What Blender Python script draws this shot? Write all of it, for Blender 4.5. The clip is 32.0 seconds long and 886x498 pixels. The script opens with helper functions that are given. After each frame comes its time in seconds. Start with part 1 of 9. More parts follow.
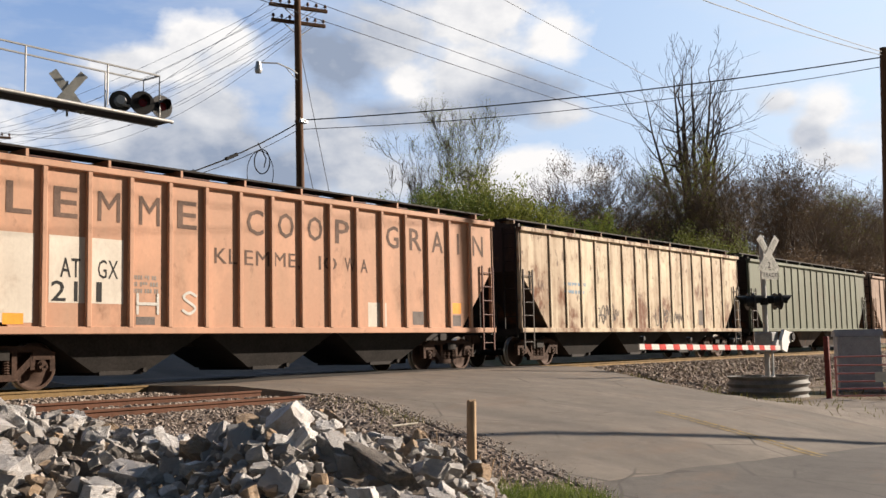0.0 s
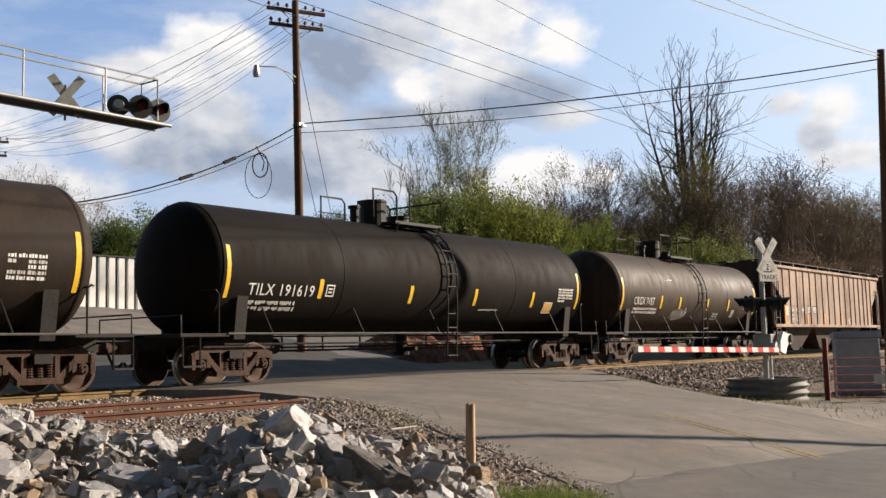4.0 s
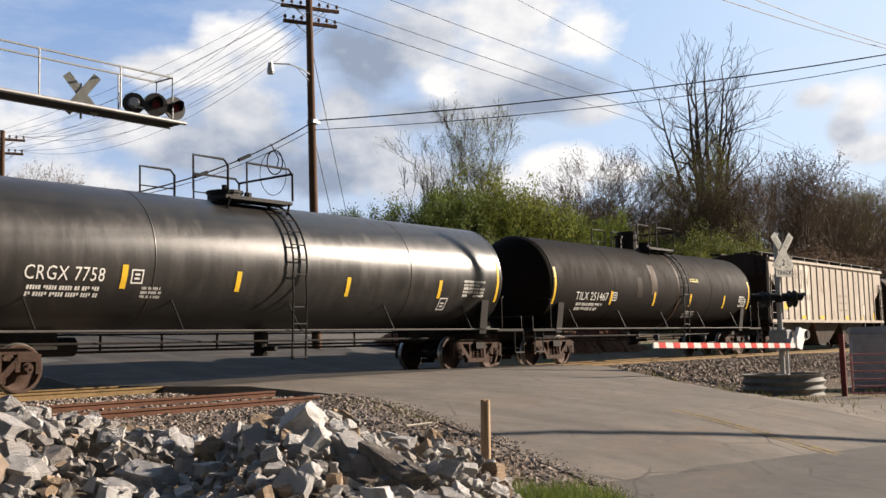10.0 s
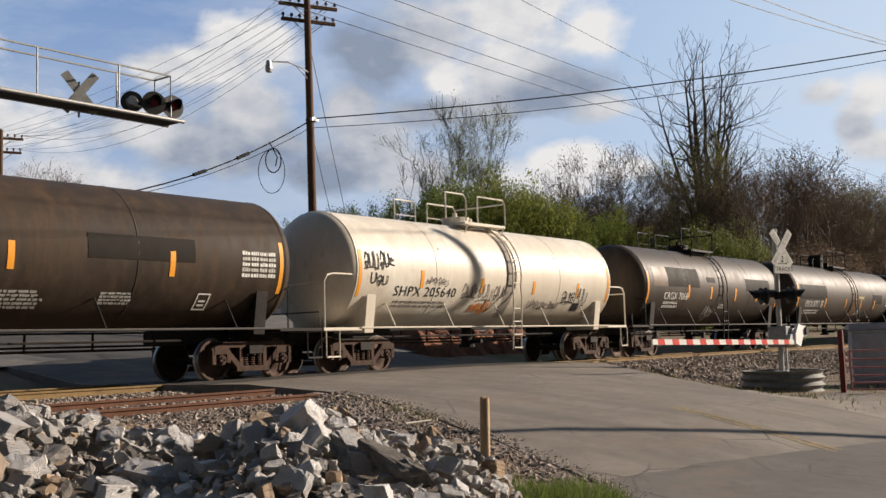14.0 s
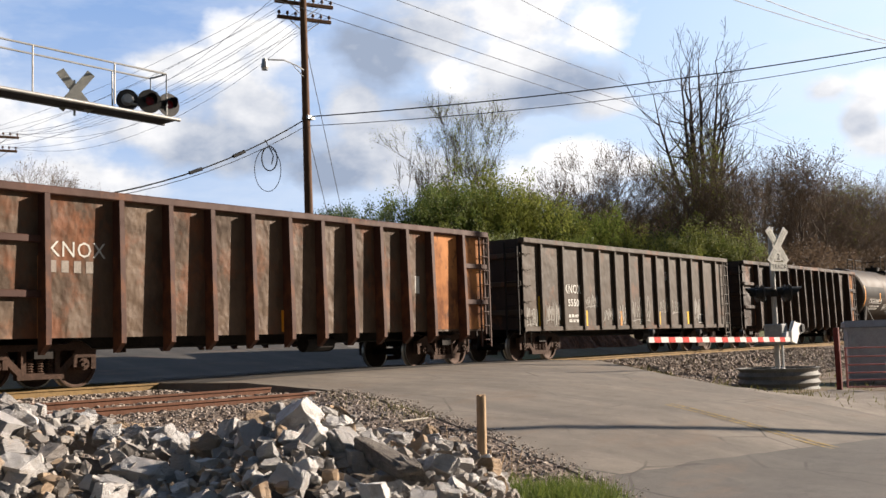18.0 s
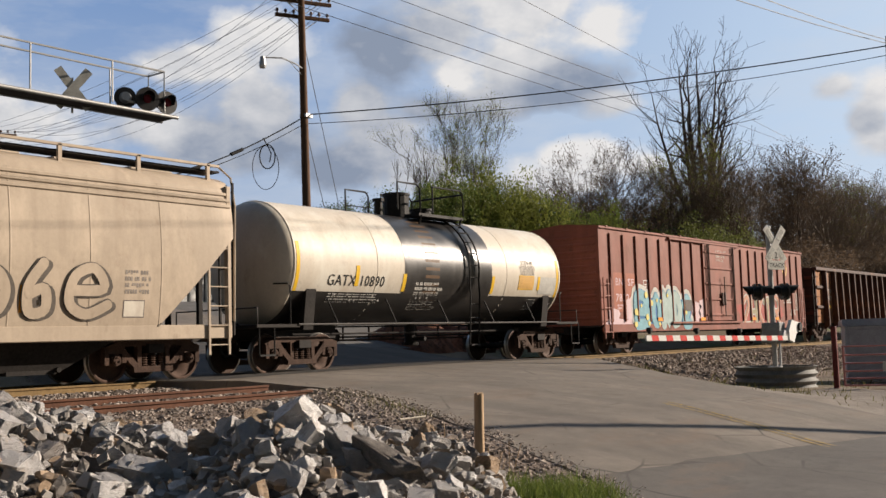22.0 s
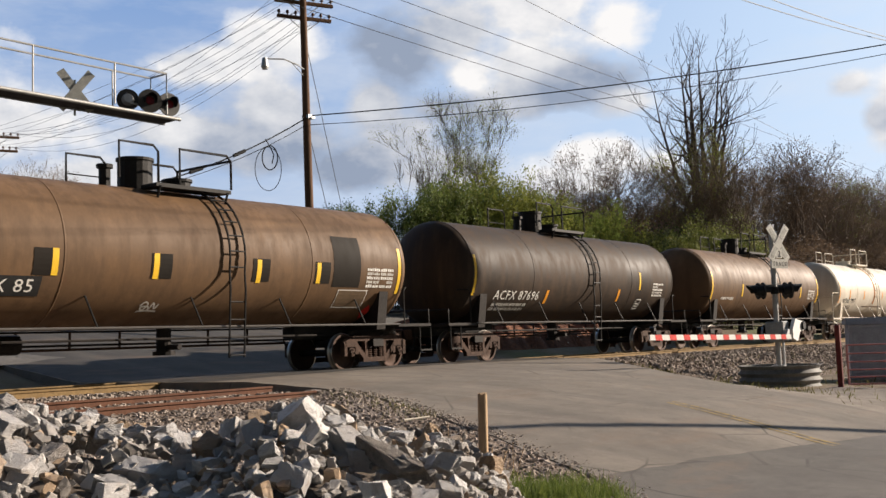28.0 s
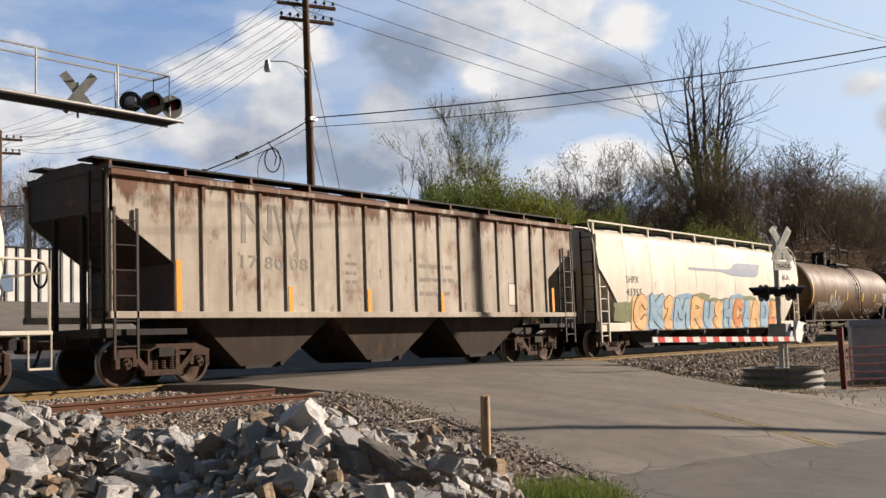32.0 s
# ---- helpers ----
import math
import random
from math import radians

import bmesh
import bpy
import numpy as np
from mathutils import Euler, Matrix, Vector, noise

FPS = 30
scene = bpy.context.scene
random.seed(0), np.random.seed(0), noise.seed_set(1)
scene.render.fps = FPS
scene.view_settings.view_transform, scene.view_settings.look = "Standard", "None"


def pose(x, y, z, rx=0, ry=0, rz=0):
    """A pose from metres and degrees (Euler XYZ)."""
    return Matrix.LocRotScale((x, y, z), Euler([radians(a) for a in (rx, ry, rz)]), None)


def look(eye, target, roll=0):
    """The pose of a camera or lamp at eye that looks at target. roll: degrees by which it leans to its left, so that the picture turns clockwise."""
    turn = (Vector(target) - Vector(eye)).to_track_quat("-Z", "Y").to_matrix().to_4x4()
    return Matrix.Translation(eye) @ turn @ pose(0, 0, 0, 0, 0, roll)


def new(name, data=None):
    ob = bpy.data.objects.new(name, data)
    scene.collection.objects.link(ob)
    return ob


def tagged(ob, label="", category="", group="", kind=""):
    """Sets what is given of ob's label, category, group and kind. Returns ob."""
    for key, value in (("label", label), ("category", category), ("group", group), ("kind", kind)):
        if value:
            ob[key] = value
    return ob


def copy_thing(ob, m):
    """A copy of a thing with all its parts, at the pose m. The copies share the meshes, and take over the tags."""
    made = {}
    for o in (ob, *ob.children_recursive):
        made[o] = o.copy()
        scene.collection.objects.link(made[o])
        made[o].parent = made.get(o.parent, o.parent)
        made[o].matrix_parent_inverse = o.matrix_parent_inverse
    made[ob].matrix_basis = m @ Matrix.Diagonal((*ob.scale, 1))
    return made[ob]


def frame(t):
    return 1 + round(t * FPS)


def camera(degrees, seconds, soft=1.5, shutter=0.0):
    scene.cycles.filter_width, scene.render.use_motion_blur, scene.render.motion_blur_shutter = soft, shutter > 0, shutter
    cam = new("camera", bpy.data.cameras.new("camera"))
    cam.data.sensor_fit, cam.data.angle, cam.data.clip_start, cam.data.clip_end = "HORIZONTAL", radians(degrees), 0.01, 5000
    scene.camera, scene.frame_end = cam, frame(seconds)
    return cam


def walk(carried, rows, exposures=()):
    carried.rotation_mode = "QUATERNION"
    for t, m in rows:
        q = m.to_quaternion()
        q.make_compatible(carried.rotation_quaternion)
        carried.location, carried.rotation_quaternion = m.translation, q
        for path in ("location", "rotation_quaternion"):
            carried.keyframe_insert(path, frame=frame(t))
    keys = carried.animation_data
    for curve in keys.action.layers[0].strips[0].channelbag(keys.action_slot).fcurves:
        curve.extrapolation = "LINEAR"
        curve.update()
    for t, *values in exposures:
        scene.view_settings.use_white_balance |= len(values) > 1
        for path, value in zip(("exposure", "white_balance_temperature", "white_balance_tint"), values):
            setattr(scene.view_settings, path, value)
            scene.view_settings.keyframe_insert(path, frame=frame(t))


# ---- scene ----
# ---- camera ----
EYE = (0.0, 0.0, 0.658)
# seconds, tilt, lean, turn (degrees)
PATH = [
    (0, 95.350, 1.218, -52.294),
    (0.5, 95.356, 1.242, -52.291),
    (1, 95.364, 1.242, -52.293),
    (1.5, 95.385, 1.253, -52.296),
    (2, 95.424, 1.299, -52.299),
    (2.5, 95.459, 1.345, -52.302),
    (3, 95.482, 1.366, -52.326),
    (3.5, 95.511, 1.387, -52.369),
    (5.5, 95.519, 1.373, -52.315),
    (6, 95.532, 1.315, -52.278),
    (6.5, 95.555, 1.295, -52.261),
    (7, 95.555, 1.272, -52.199),
    (7.5, 95.502, 1.177, -52.010),
    (8, 95.410, 1.103, -51.756),
    (8.5, 95.322, 1.207, -51.570),
    (9, 95.279, 1.385, -51.491),
    (9.5, 95.292, 1.480, -51.493),
    (10, 95.341, 1.506, -51.553),
    (10.5, 95.374, 1.511, -51.630),
    (11, 95.354, 1.551, -51.676),
    (11.5, 95.316, 1.617, -51.675),
    (12, 95.286, 1.642, -51.652),
    (12.5, 95.265, 1.639, -51.622),
    (13, 95.249, 1.651, -51.602),
    (13.5, 95.227, 1.671, -51.601),
    (14, 95.206, 1.689, -51.600),
    (14.5, 95.185, 1.729, -51.607),
    (16.5, 95.139, 1.749, -51.641),
    (17, 95.118, 1.807, -51.675),
    (17.5, 95.105, 1.809, -51.737),
    (18, 95.092, 1.772, -51.794),
    (18.5, 95.079, 1.737, -51.822),
    (19, 95.069, 1.713, -51.834),
    (19.5, 95.066, 1.701, -51.857),
    (20, 95.069, 1.698, -51.894),
    (20.5, 95.060, 1.700, -51.912),
    (21, 95.037, 1.706, -51.915),
    (21.5, 95.012, 1.714, -51.919),
    (22, 94.988, 1.717, -51.915),
    (22.5, 94.977, 1.707, -51.893),
    (23, 94.971, 1.681, -51.877),
    (23.5, 94.963, 1.655, -51.888),
    (24, 94.969, 1.666, -51.901),
    (24.5, 94.977, 1.689, -51.888),
    (25, 94.975, 1.710, -51.866),
    (25.5, 94.966, 1.760, -51.847),
    (27.5, 94.985, 1.957, -51.764),
    (28, 95.013, 1.974, -51.733),
    (28.5, 95.022, 1.982, -51.720),
    (29, 95.019, 1.984, -51.719),
    (29.5, 95.013, 1.981, -51.708),
    (30, 95.019, 1.977, -51.676),
    (30.5, 95.044, 1.988, -51.642),
    (31, 95.074, 1.998, -51.622),
    (31.5, 95.104, 1.991, -51.605),
    (32, 95.136, 1.978, -51.592),
]
cam = camera(45.93, 32.0)
# the film camera darkens its picture while pale cars pass
GAIN = [(0, 0.94), (8, 0.96), (11, 0.98), (12.5, 0.94), (13.3, 0.78), (14.2, 0.67), (15.5, 0.87), (17, 1.09), (19, 1.14), (20, 1.04), (21.2, 0.82), (22, 0.64), (23, 0.78), (24, 0.9), (25, 0.86), (28, 0.9), (29.5, 0.86), (30.3, 0.78), (31, 0.66), (32, 0.8)]
walk(cam, [(t, pose(*EYE, rx, ry, rz)) for t, rx, ry, rz in PATH], [(t, e, 6300, 10) for t, e in GAIN])

# ---- world, sun, exposure ----
SUN_AZ, SUN_EL = radians(-30), radians(21.5)     # from +x, turned towards -y
world = bpy.data.worlds.new("world")
scene.world = world
world.use_nodes = True
_n = world.node_tree
_n.nodes.clear()
_sky = _n.nodes.new("ShaderNodeTexSky")
_sky.sky_type, _sky.sun_disc = "NISHITA", False
_sky.sun_elevation, _sky.sun_rotation = SUN_EL, radians(90) - SUN_AZ
_sky.air_density, _sky.dust_density, _sky.ozone_density = 1.0, 0.3, 1.0
_bg, _wo = _n.nodes.new("ShaderNodeBackground"), _n.nodes.new("ShaderNodeOutputWorld")
_bg.inputs["Strength"].default_value = 0.018
_n.links.new(_sky.outputs[0], _bg.inputs[0])
_n.links.new(_bg.outputs[0], _wo.inputs[0])
_sd = bpy.data.lights.new("sun", "SUN")
_sd.energy, _sd.angle, _sd.color = 5.0, radians(0.6), (1.0, 0.84, 0.68)
sun = new("sun", _sd)
_to = Vector((math.cos(SUN_AZ) * math.cos(SUN_EL), math.sin(SUN_AZ) * math.cos(SUN_EL), math.sin(SUN_EL)))
sun.matrix_world = look(_to * 100, (0, 0, 0))


# ---- mesh helpers ----
class Geo:
    """Vertices and faces of one mesh."""
    def __init__(self):
        self.v, self.f = [], []

    def add(self, verts, faces):
        o = len(self.v)
        self.v += [tuple(p) for p in verts]
        self.f += [tuple(i + o for i in q) for q in faces]
        return self

    def box(self, x0, x1, y0, y1, z0, z1, m=None, b=0.0):
        if b:
            return self.bevelbox(x0, x1, y0, y1, z0, z1, b, m)
        p = [Vector((x, y, z)) for z in (z0, z1) for y in (y0, y1) for x in (x0, x1)]
        if m:
            p = [m @ q for q in p]
        return self.add(p, [(0, 2, 3, 1), (4, 5, 7, 6), (0, 1, 5, 4), (2, 6, 7, 3), (0, 4, 6, 2), (1, 3, 7, 5)])

    def bevelbox(self, x0, x1, y0, y1, z0, z1, b, m=None):
        """A box whose edges along its longest side and ends are chamfered."""
        bm = bmesh.new()
        bmesh.ops.create_cube(bm, size=1)
        bmesh.ops.scale(bm, vec=(x1 - x0, y1 - y0, z1 - z0), verts=bm.verts)
        bmesh.ops.bevel(bm, geom=bm.edges[:], offset=b, segments=1, affect="EDGES")
        bmesh.ops.translate(bm, vec=((x0 + x1) / 2, (y0 + y1) / 2, (z0 + z1) / 2), verts=bm.verts)
        bm.verts.index_update()
        self.add([(m @ v.co if m else v.co) for v in bm.verts], [[v.index for v in q.verts] for q in bm.faces])
        bm.free()
        return self

    def cyl(self, a, b, r, n=8, r2=None, cap=True):
        a, b = Vector(a), Vector(b)
        r2 = r if r2 is None else r2
        d = (b - a)
        q = d.to_track_quat("Z", "Y").to_matrix()
        ring = [q @ Vector((math.cos(2 * math.pi * i / n), math.sin(2 * math.pi * i / n), 0)) for i in range(n)]
        fs = [(i, (i + 1) % n, n + (i + 1) % n, n + i) for i in range(n)]
        if cap:
            fs += [tuple(range(n - 1, -1, -1)), tuple(range(n, 2 * n))]
        return self.add([a + r * p for p in ring] + [b + r2 * p for p in ring], fs)

    def pipe(self, pts, r, n=6):
        """One unbroken tube along the points."""
        pts = [Vector(p) for p in pts]
        rs, side = [], None
        for k, p in enumerate(pts):
            d = (pts[min(k + 1, len(pts) - 1)] - pts[max(k - 1, 0)]).normalized()
            if side is None:
                side = d.orthogonal().normalized()
            side = (side - d * side.dot(d)).normalized()
            up = d.cross(side)
            rs.append([p + r * (side * math.cos(2 * math.pi * i / n) + up * math.sin(2 * math.pi * i / n)) for i in range(n)])
        return self.rings(rs)

    def prism(self, outline, axis, a, b):
        """An outline in two axes, drawn out along the third from a to b."""
        n = len(outline)
        put = {"x": lambda u, w, s: (s, u, w), "y": lambda u, w, s: (u, s, w), "z": lambda u, w, s: (u, w, s)}[axis]
        vs = [put(u, w, a) for u, w in outline] + [put(u, w, b) for u, w in outline]
        return self.add(vs, [tuple(range(n))[::-1], tuple(range(n, 2 * n))] + [(i, (i + 1) % n, n + (i + 1) % n, n + i) for i in range(n)])

    def rings(self, rs, close=True, cap=True):
        """Skin over a list of equal rings of points."""
        n = len(rs[0])
        vs = [p for r in rs for p in r]
        fs = []
        for k in range(len(rs) - 1):
            for i in range(n if close else n - 1):
                j = (i + 1) % n
                fs.append((k * n + i, k * n + j, (k + 1) * n + j, (k + 1) * n + i))
        if cap:
            fs += [tuple(range(n))[::-1], tuple(range((len(rs) - 1) * n, len(rs) * n))]
        return self.add(vs, fs)

    def mesh(self, name, smooth=0):
        me = bpy.data.meshes.new(name)
        me.from_pydata(self.v, [], self.f)
        bm = bmesh.new()
        bm.from_mesh(me)
        bmesh.ops.recalc_face_normals(bm, faces=bm.faces)
        bm.to_mesh(me)
        bm.free()
        if smooth:
            me.shade_smooth()
            if smooth < 180:
                me.set_sharp_from_angle(angle=radians(smooth))
        return me


def part(name, g, material, parent=None, label="", smooth=0, at=None):
    """Links a Geo or a mesh as one object under a thing or a part."""
    me = g if isinstance(g, bpy.types.Mesh) else g.mesh(name, smooth)
    if material and not me.materials:
        me.materials.append(material)
    ob = new(name, me)
    if parent:
        ob.parent = parent
    if at is not None:
        ob.matrix_basis = at
    return tagged(ob, label)


def thing(name, label, category, m=None, group="", kind=""):
    ob = new(name)
    ob.empty_display_size = 0.2
    if m is not None:
        ob.matrix_basis = m
    return tagged(ob, label, category, group, kind)


def whole(name, g, material, label, category, m=None, group="", kind="", smooth=0):
    """A thing that is one mesh."""
    return tagged(part(name, g, material, None, "", smooth, m), label, category, group, kind)


# ---- materials ----
class Nodes:
    def __init__(self, name):
        self.m = bpy.data.materials.new(name)
        self.m.use_nodes = True
        self.t = self.m.node_tree
        self.b = self.t.nodes["Principled BSDF"]
        self.co = self.t.nodes.new("ShaderNodeTexCoord")

    def put(self, sock, v):
        if isinstance(v, bpy.types.NodeSocket):
            self.t.links.new(v, sock)
        elif isinstance(v, tuple) and len(v) == 3 and sock.type == "RGBA":
            sock.default_value = (*v, 1)
        else:
            sock.default_value = v

    def node(self, kind, out=0, **ins):
        n = self.t.nodes.new(kind)
        for k, v in ins.items():
            self.put(n.inputs[k.replace("_", " ")], v)
        return n.outputs[out]

    def noise(self, scale, detail=4, rough=0.6, stretch=(1, 1, 1), coords=None, offset=(0, 0, 0), distort=0.0):
        mp = self.t.nodes.new("ShaderNodeMapping")
        mp.inputs["Scale"].default_value = stretch
        self.put(mp.inputs["Location"], offset)
        self.t.links.new(coords or self.co.outputs["Object"], mp.inputs["Vector"])
        return self.node("ShaderNodeTexNoise", 0, Vector=mp.outputs[0], Scale=scale, Detail=detail, Roughness=rough, Distortion=distort)

    def ramp(self, fac, a, b, ca=(0, 0, 0), cb=(1, 1, 1)):
        n = self.t.nodes.new("ShaderNodeValToRGB")
        n.color_ramp.elements[0].position, n.color_ramp.elements[1].position = a, b
        n.color_ramp.elements[0].color, n.color_ramp.elements[1].color = (*ca, 1), (*cb, 1)
        self.t.links.new(fac, n.inputs[0])
        return n.outputs[0]

    def mix(self, fac, a, b, mode="MIX"):
        n = self.t.nodes.new("ShaderNodeMix")
        n.data_type, n.blend_type = "RGBA", mode
        self.put(n.inputs[0], fac)
        self.put(n.inputs[6], a)
        self.put(n.inputs[7], b)
        return n.outputs[2]

    def math(self, op, a, b=0.0):
        n = self.t.nodes.new("ShaderNodeMath")
        n.operation = op
        self.put(n.inputs[0], a)
        self.put(n.inputs[1], b)
        return n.outputs[0]

    def done(self, colour, rough=0.7, metal=0.0, bump=None, strength=0.3, dist=0.02, coat=0.0, spec=None):
        self.put(self.b.inputs["Base Color"], colour)
        self.put(self.b.inputs["Roughness"], rough)
        self.put(self.b.inputs["Metallic"], metal)
        self.b.inputs["Specular IOR Level"].default_value = spec if spec is not None else 0.22
        if coat:
            self.b.inputs["Coat Weight"].default_value = coat
        if bump is not None:
            n = self.t.nodes.new("ShaderNodeBump")
            n.inputs["Strength"].default_value, n.inputs["Distance"].default_value = strength, dist
            self.t.links.new(bump, n.inputs["Height"])
            self.t.links.new(n.outputs[0], self.b.inputs["Normal"])
        return self.m


def plain(name, c, rough=0.7, metal=0.0, vary=0.25, scale=3.0, bump=0.2):
    """A surface of one colour with stains at two scales."""
    n = Nodes(name)
    a, b = n.noise(scale, 5), n.noise(scale * 9, 4)
    k = n.math("MULTIPLY", n.math("ADD", a, b), 0.5)
    dark, light = tuple(x * (1 - vary) for x in c), tuple(min(1, x * (1 + vary)) for x in c)
    return n.done(n.ramp(k, 0.35, 0.65, dark, light), rough, metal, b, bump)


RUST = (0.16, 0.065, 0.03)


def carpaint(name, c, dirt=(0.10, 0.075, 0.055), amount=0.45, rough=0.55, rust=0.15, seed=0.0, streak=(2.2, 2.2, 0.18), top=None, spec=0.25, dent=0.0):
    """Weathered car paint: dust in clouds, streaks that run down, spots of rust."""
    n = Nodes(name)
    off = (seed * 3.7, seed * 1.3, seed * 2.1)
    cloud = n.noise(0.55, 6, 0.65, offset=off)
    runs = n.noise(1.6, 5, 0.6, streak, offset=off)
    fine = n.noise(14, 4, 0.7, offset=off)
    wear = n.math("MULTIPLY", n.ramp(cloud, 0.35, 0.75), 0.6)
    wear = n.math("ADD", wear, n.math("MULTIPLY", n.ramp(runs, 0.45, 0.75), 0.7))
    fac = n.math("MINIMUM", n.math("MULTIPLY", wear, amount), 0.92)
    col = n.mix(fac, c, dirt)
    col = n.mix(n.math("MULTIPLY", n.ramp(fine, 0.4, 0.8), 0.25), col, tuple(x * 0.55 for x in c))
    spots = n.ramp(n.math("MULTIPLY", n.noise(2.3, 8, 0.75, (1, 1, 0.5), offset=off), n.ramp(cloud, 0.3, 0.7)), 0.42 - rust * 0.5, 0.55 - rust * 0.4)
    col = n.mix(n.math("MULTIPLY", spots, min(1, rust * 4)), col, RUST)
    pale = n.math("MULTIPLY", n.ramp(n.noise(0.8, 7, 0.68, (1, 1, 0.55), offset=(off[2], off[0], off[1])), 0.50, 0.66), 0.45)
    col = n.mix(pale, col, tuple(min(0.85, x * 1.5 + 0.003) for x in c))
    specks = n.ramp(n.noise(3.4, 5, 0.6, (1, 1, 0.6), offset=off), 0.66 - rust * 0.25, 0.72 - rust * 0.25)
    col = n.mix(n.math("MULTIPLY", specks, min(0.7, rust * 3)), col, (0.085, 0.05, 0.033))
    if top:
        # rust that creeps down from the roof edge
        sep = n.t.nodes.new("ShaderNodeSeparateXYZ")
        n.t.links.new(n.co.outputs["Object"], sep.inputs[0])
        h = n.math("DIVIDE", n.math("SUBTRACT", sep.outputs[2], top[0]), top[1] - top[0])
        creep = n.math("ADD", h, n.math("MULTIPLY", n.math("SUBTRACT", n.noise(1.1, 7, 0.7, (1.6, 1.6, 0.35), offset=off), 0.5), 2.2))
        col = n.mix(n.ramp(creep, 0.62, 0.80), col, (0.13, 0.055, 0.028))
    rg = n.math("ADD", n.math("MULTIPLY", fac, 0.35), rough)
    if dent:
        buckle = n.noise(1.3, 3, 0.55, (1, 1, 0.7), offset=off)
        return n.done(col, rg, 0.0, n.math("ADD", buckle, n.math("MULTIPLY", fine, 0.04)), dent, 0.25, spec=spec)
    return n.done(col, rg, 0.0, fine, 0.12, 0.01, spec=spec)

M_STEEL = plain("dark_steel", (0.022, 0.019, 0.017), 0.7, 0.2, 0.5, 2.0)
M_TRUCK = plain("rusty_truck_steel", (0.062, 0.036, 0.025), 0.8, 0.1, 0.5, 2.5, 0.5)
M_WHEEL = plain("wheel_steel", (0.07, 0.042, 0.03), 0.7, 0.3, 0.4, 3.0)
M_TREAD = plain("polished_tread", (0.45, 0.42, 0.38), 0.3, 0.9, 0.2, 3.0)
M_BLACKIRON = plain("black_iron", (0.018, 0.017, 0.016), 0.6, 0.2, 0.4, 4.0)
M_WHITE = plain("white_stencil", (0.75, 0.74, 0.70), 0.7, 0, 0.12, 6.0)
M_BLACK = plain("black_stencil", (0.02, 0.02, 0.02), 0.7, 0, 0.3, 6.0)
M_YELLOW = plain("yellow_reflective", (0.80, 0.50, 0.03), 0.5, 0, 0.12, 5.0)
M_ORANGE = plain("orange_reflective", (0.80, 0.33, 0.03), 0.5, 0, 0.12, 5.0)
M_GREYPAINT = plain("grey_stencil", (0.16, 0.14, 0.13), 0.8, 0, 0.3, 5.0)
M_RED = plain("red_reflective", (0.62, 0.04, 0.03), 0.5, 0, 0.15, 5.0)
M_GALV = plain("galvanised_steel", (0.46, 0.47, 0.48), 0.45, 0.6, 0.2, 5.0)


def ballast_mat(name="gravel", lo=(0.09, 0.072, 0.06), hi=(0.32, 0.27, 0.235), soil=(0.12, 0.085, 0.06)):
    n = Nodes(name)
    v = n.t.nodes.new("ShaderNodeTexVoronoi")
    v.inputs["Scale"].default_value = 16
    n.t.links.new(n.co.outputs["Object"], v.inputs["Vector"])
    big = n.noise(0.35, 6)
    c = n.mix(n.ramp(v.outputs["Color"], 0.1, 0.9), lo, hi)
    c = n.mix(n.ramp(big, 0.4, 0.65), c, soil)
    return n.done(c, 0.95, 0, v.outputs["Distance"], 0.9, 0.04)


def dirt_mat():
    n = Nodes("soil")
    a, b = n.noise(0.25, 8, 0.7), n.noise(9, 6, 0.7)
    c = n.ramp(a, 0.35, 0.65, (0.11, 0.08, 0.052), (0.22, 0.175, 0.13))
    c = n.mix(n.ramp(b, 0.45, 0.75), c, (0.10, 0.09, 0.05))
    c = n.mix(n.math("MULTIPLY", n.ramp(n.noise(0.12, 5, 0.6, offset=(4, 2, 0)), 0.48, 0.6), 0.7), c, (0.07, 0.10, 0.03))
    return n.done(c, 0.95, 0, b, 0.6, 0.05)


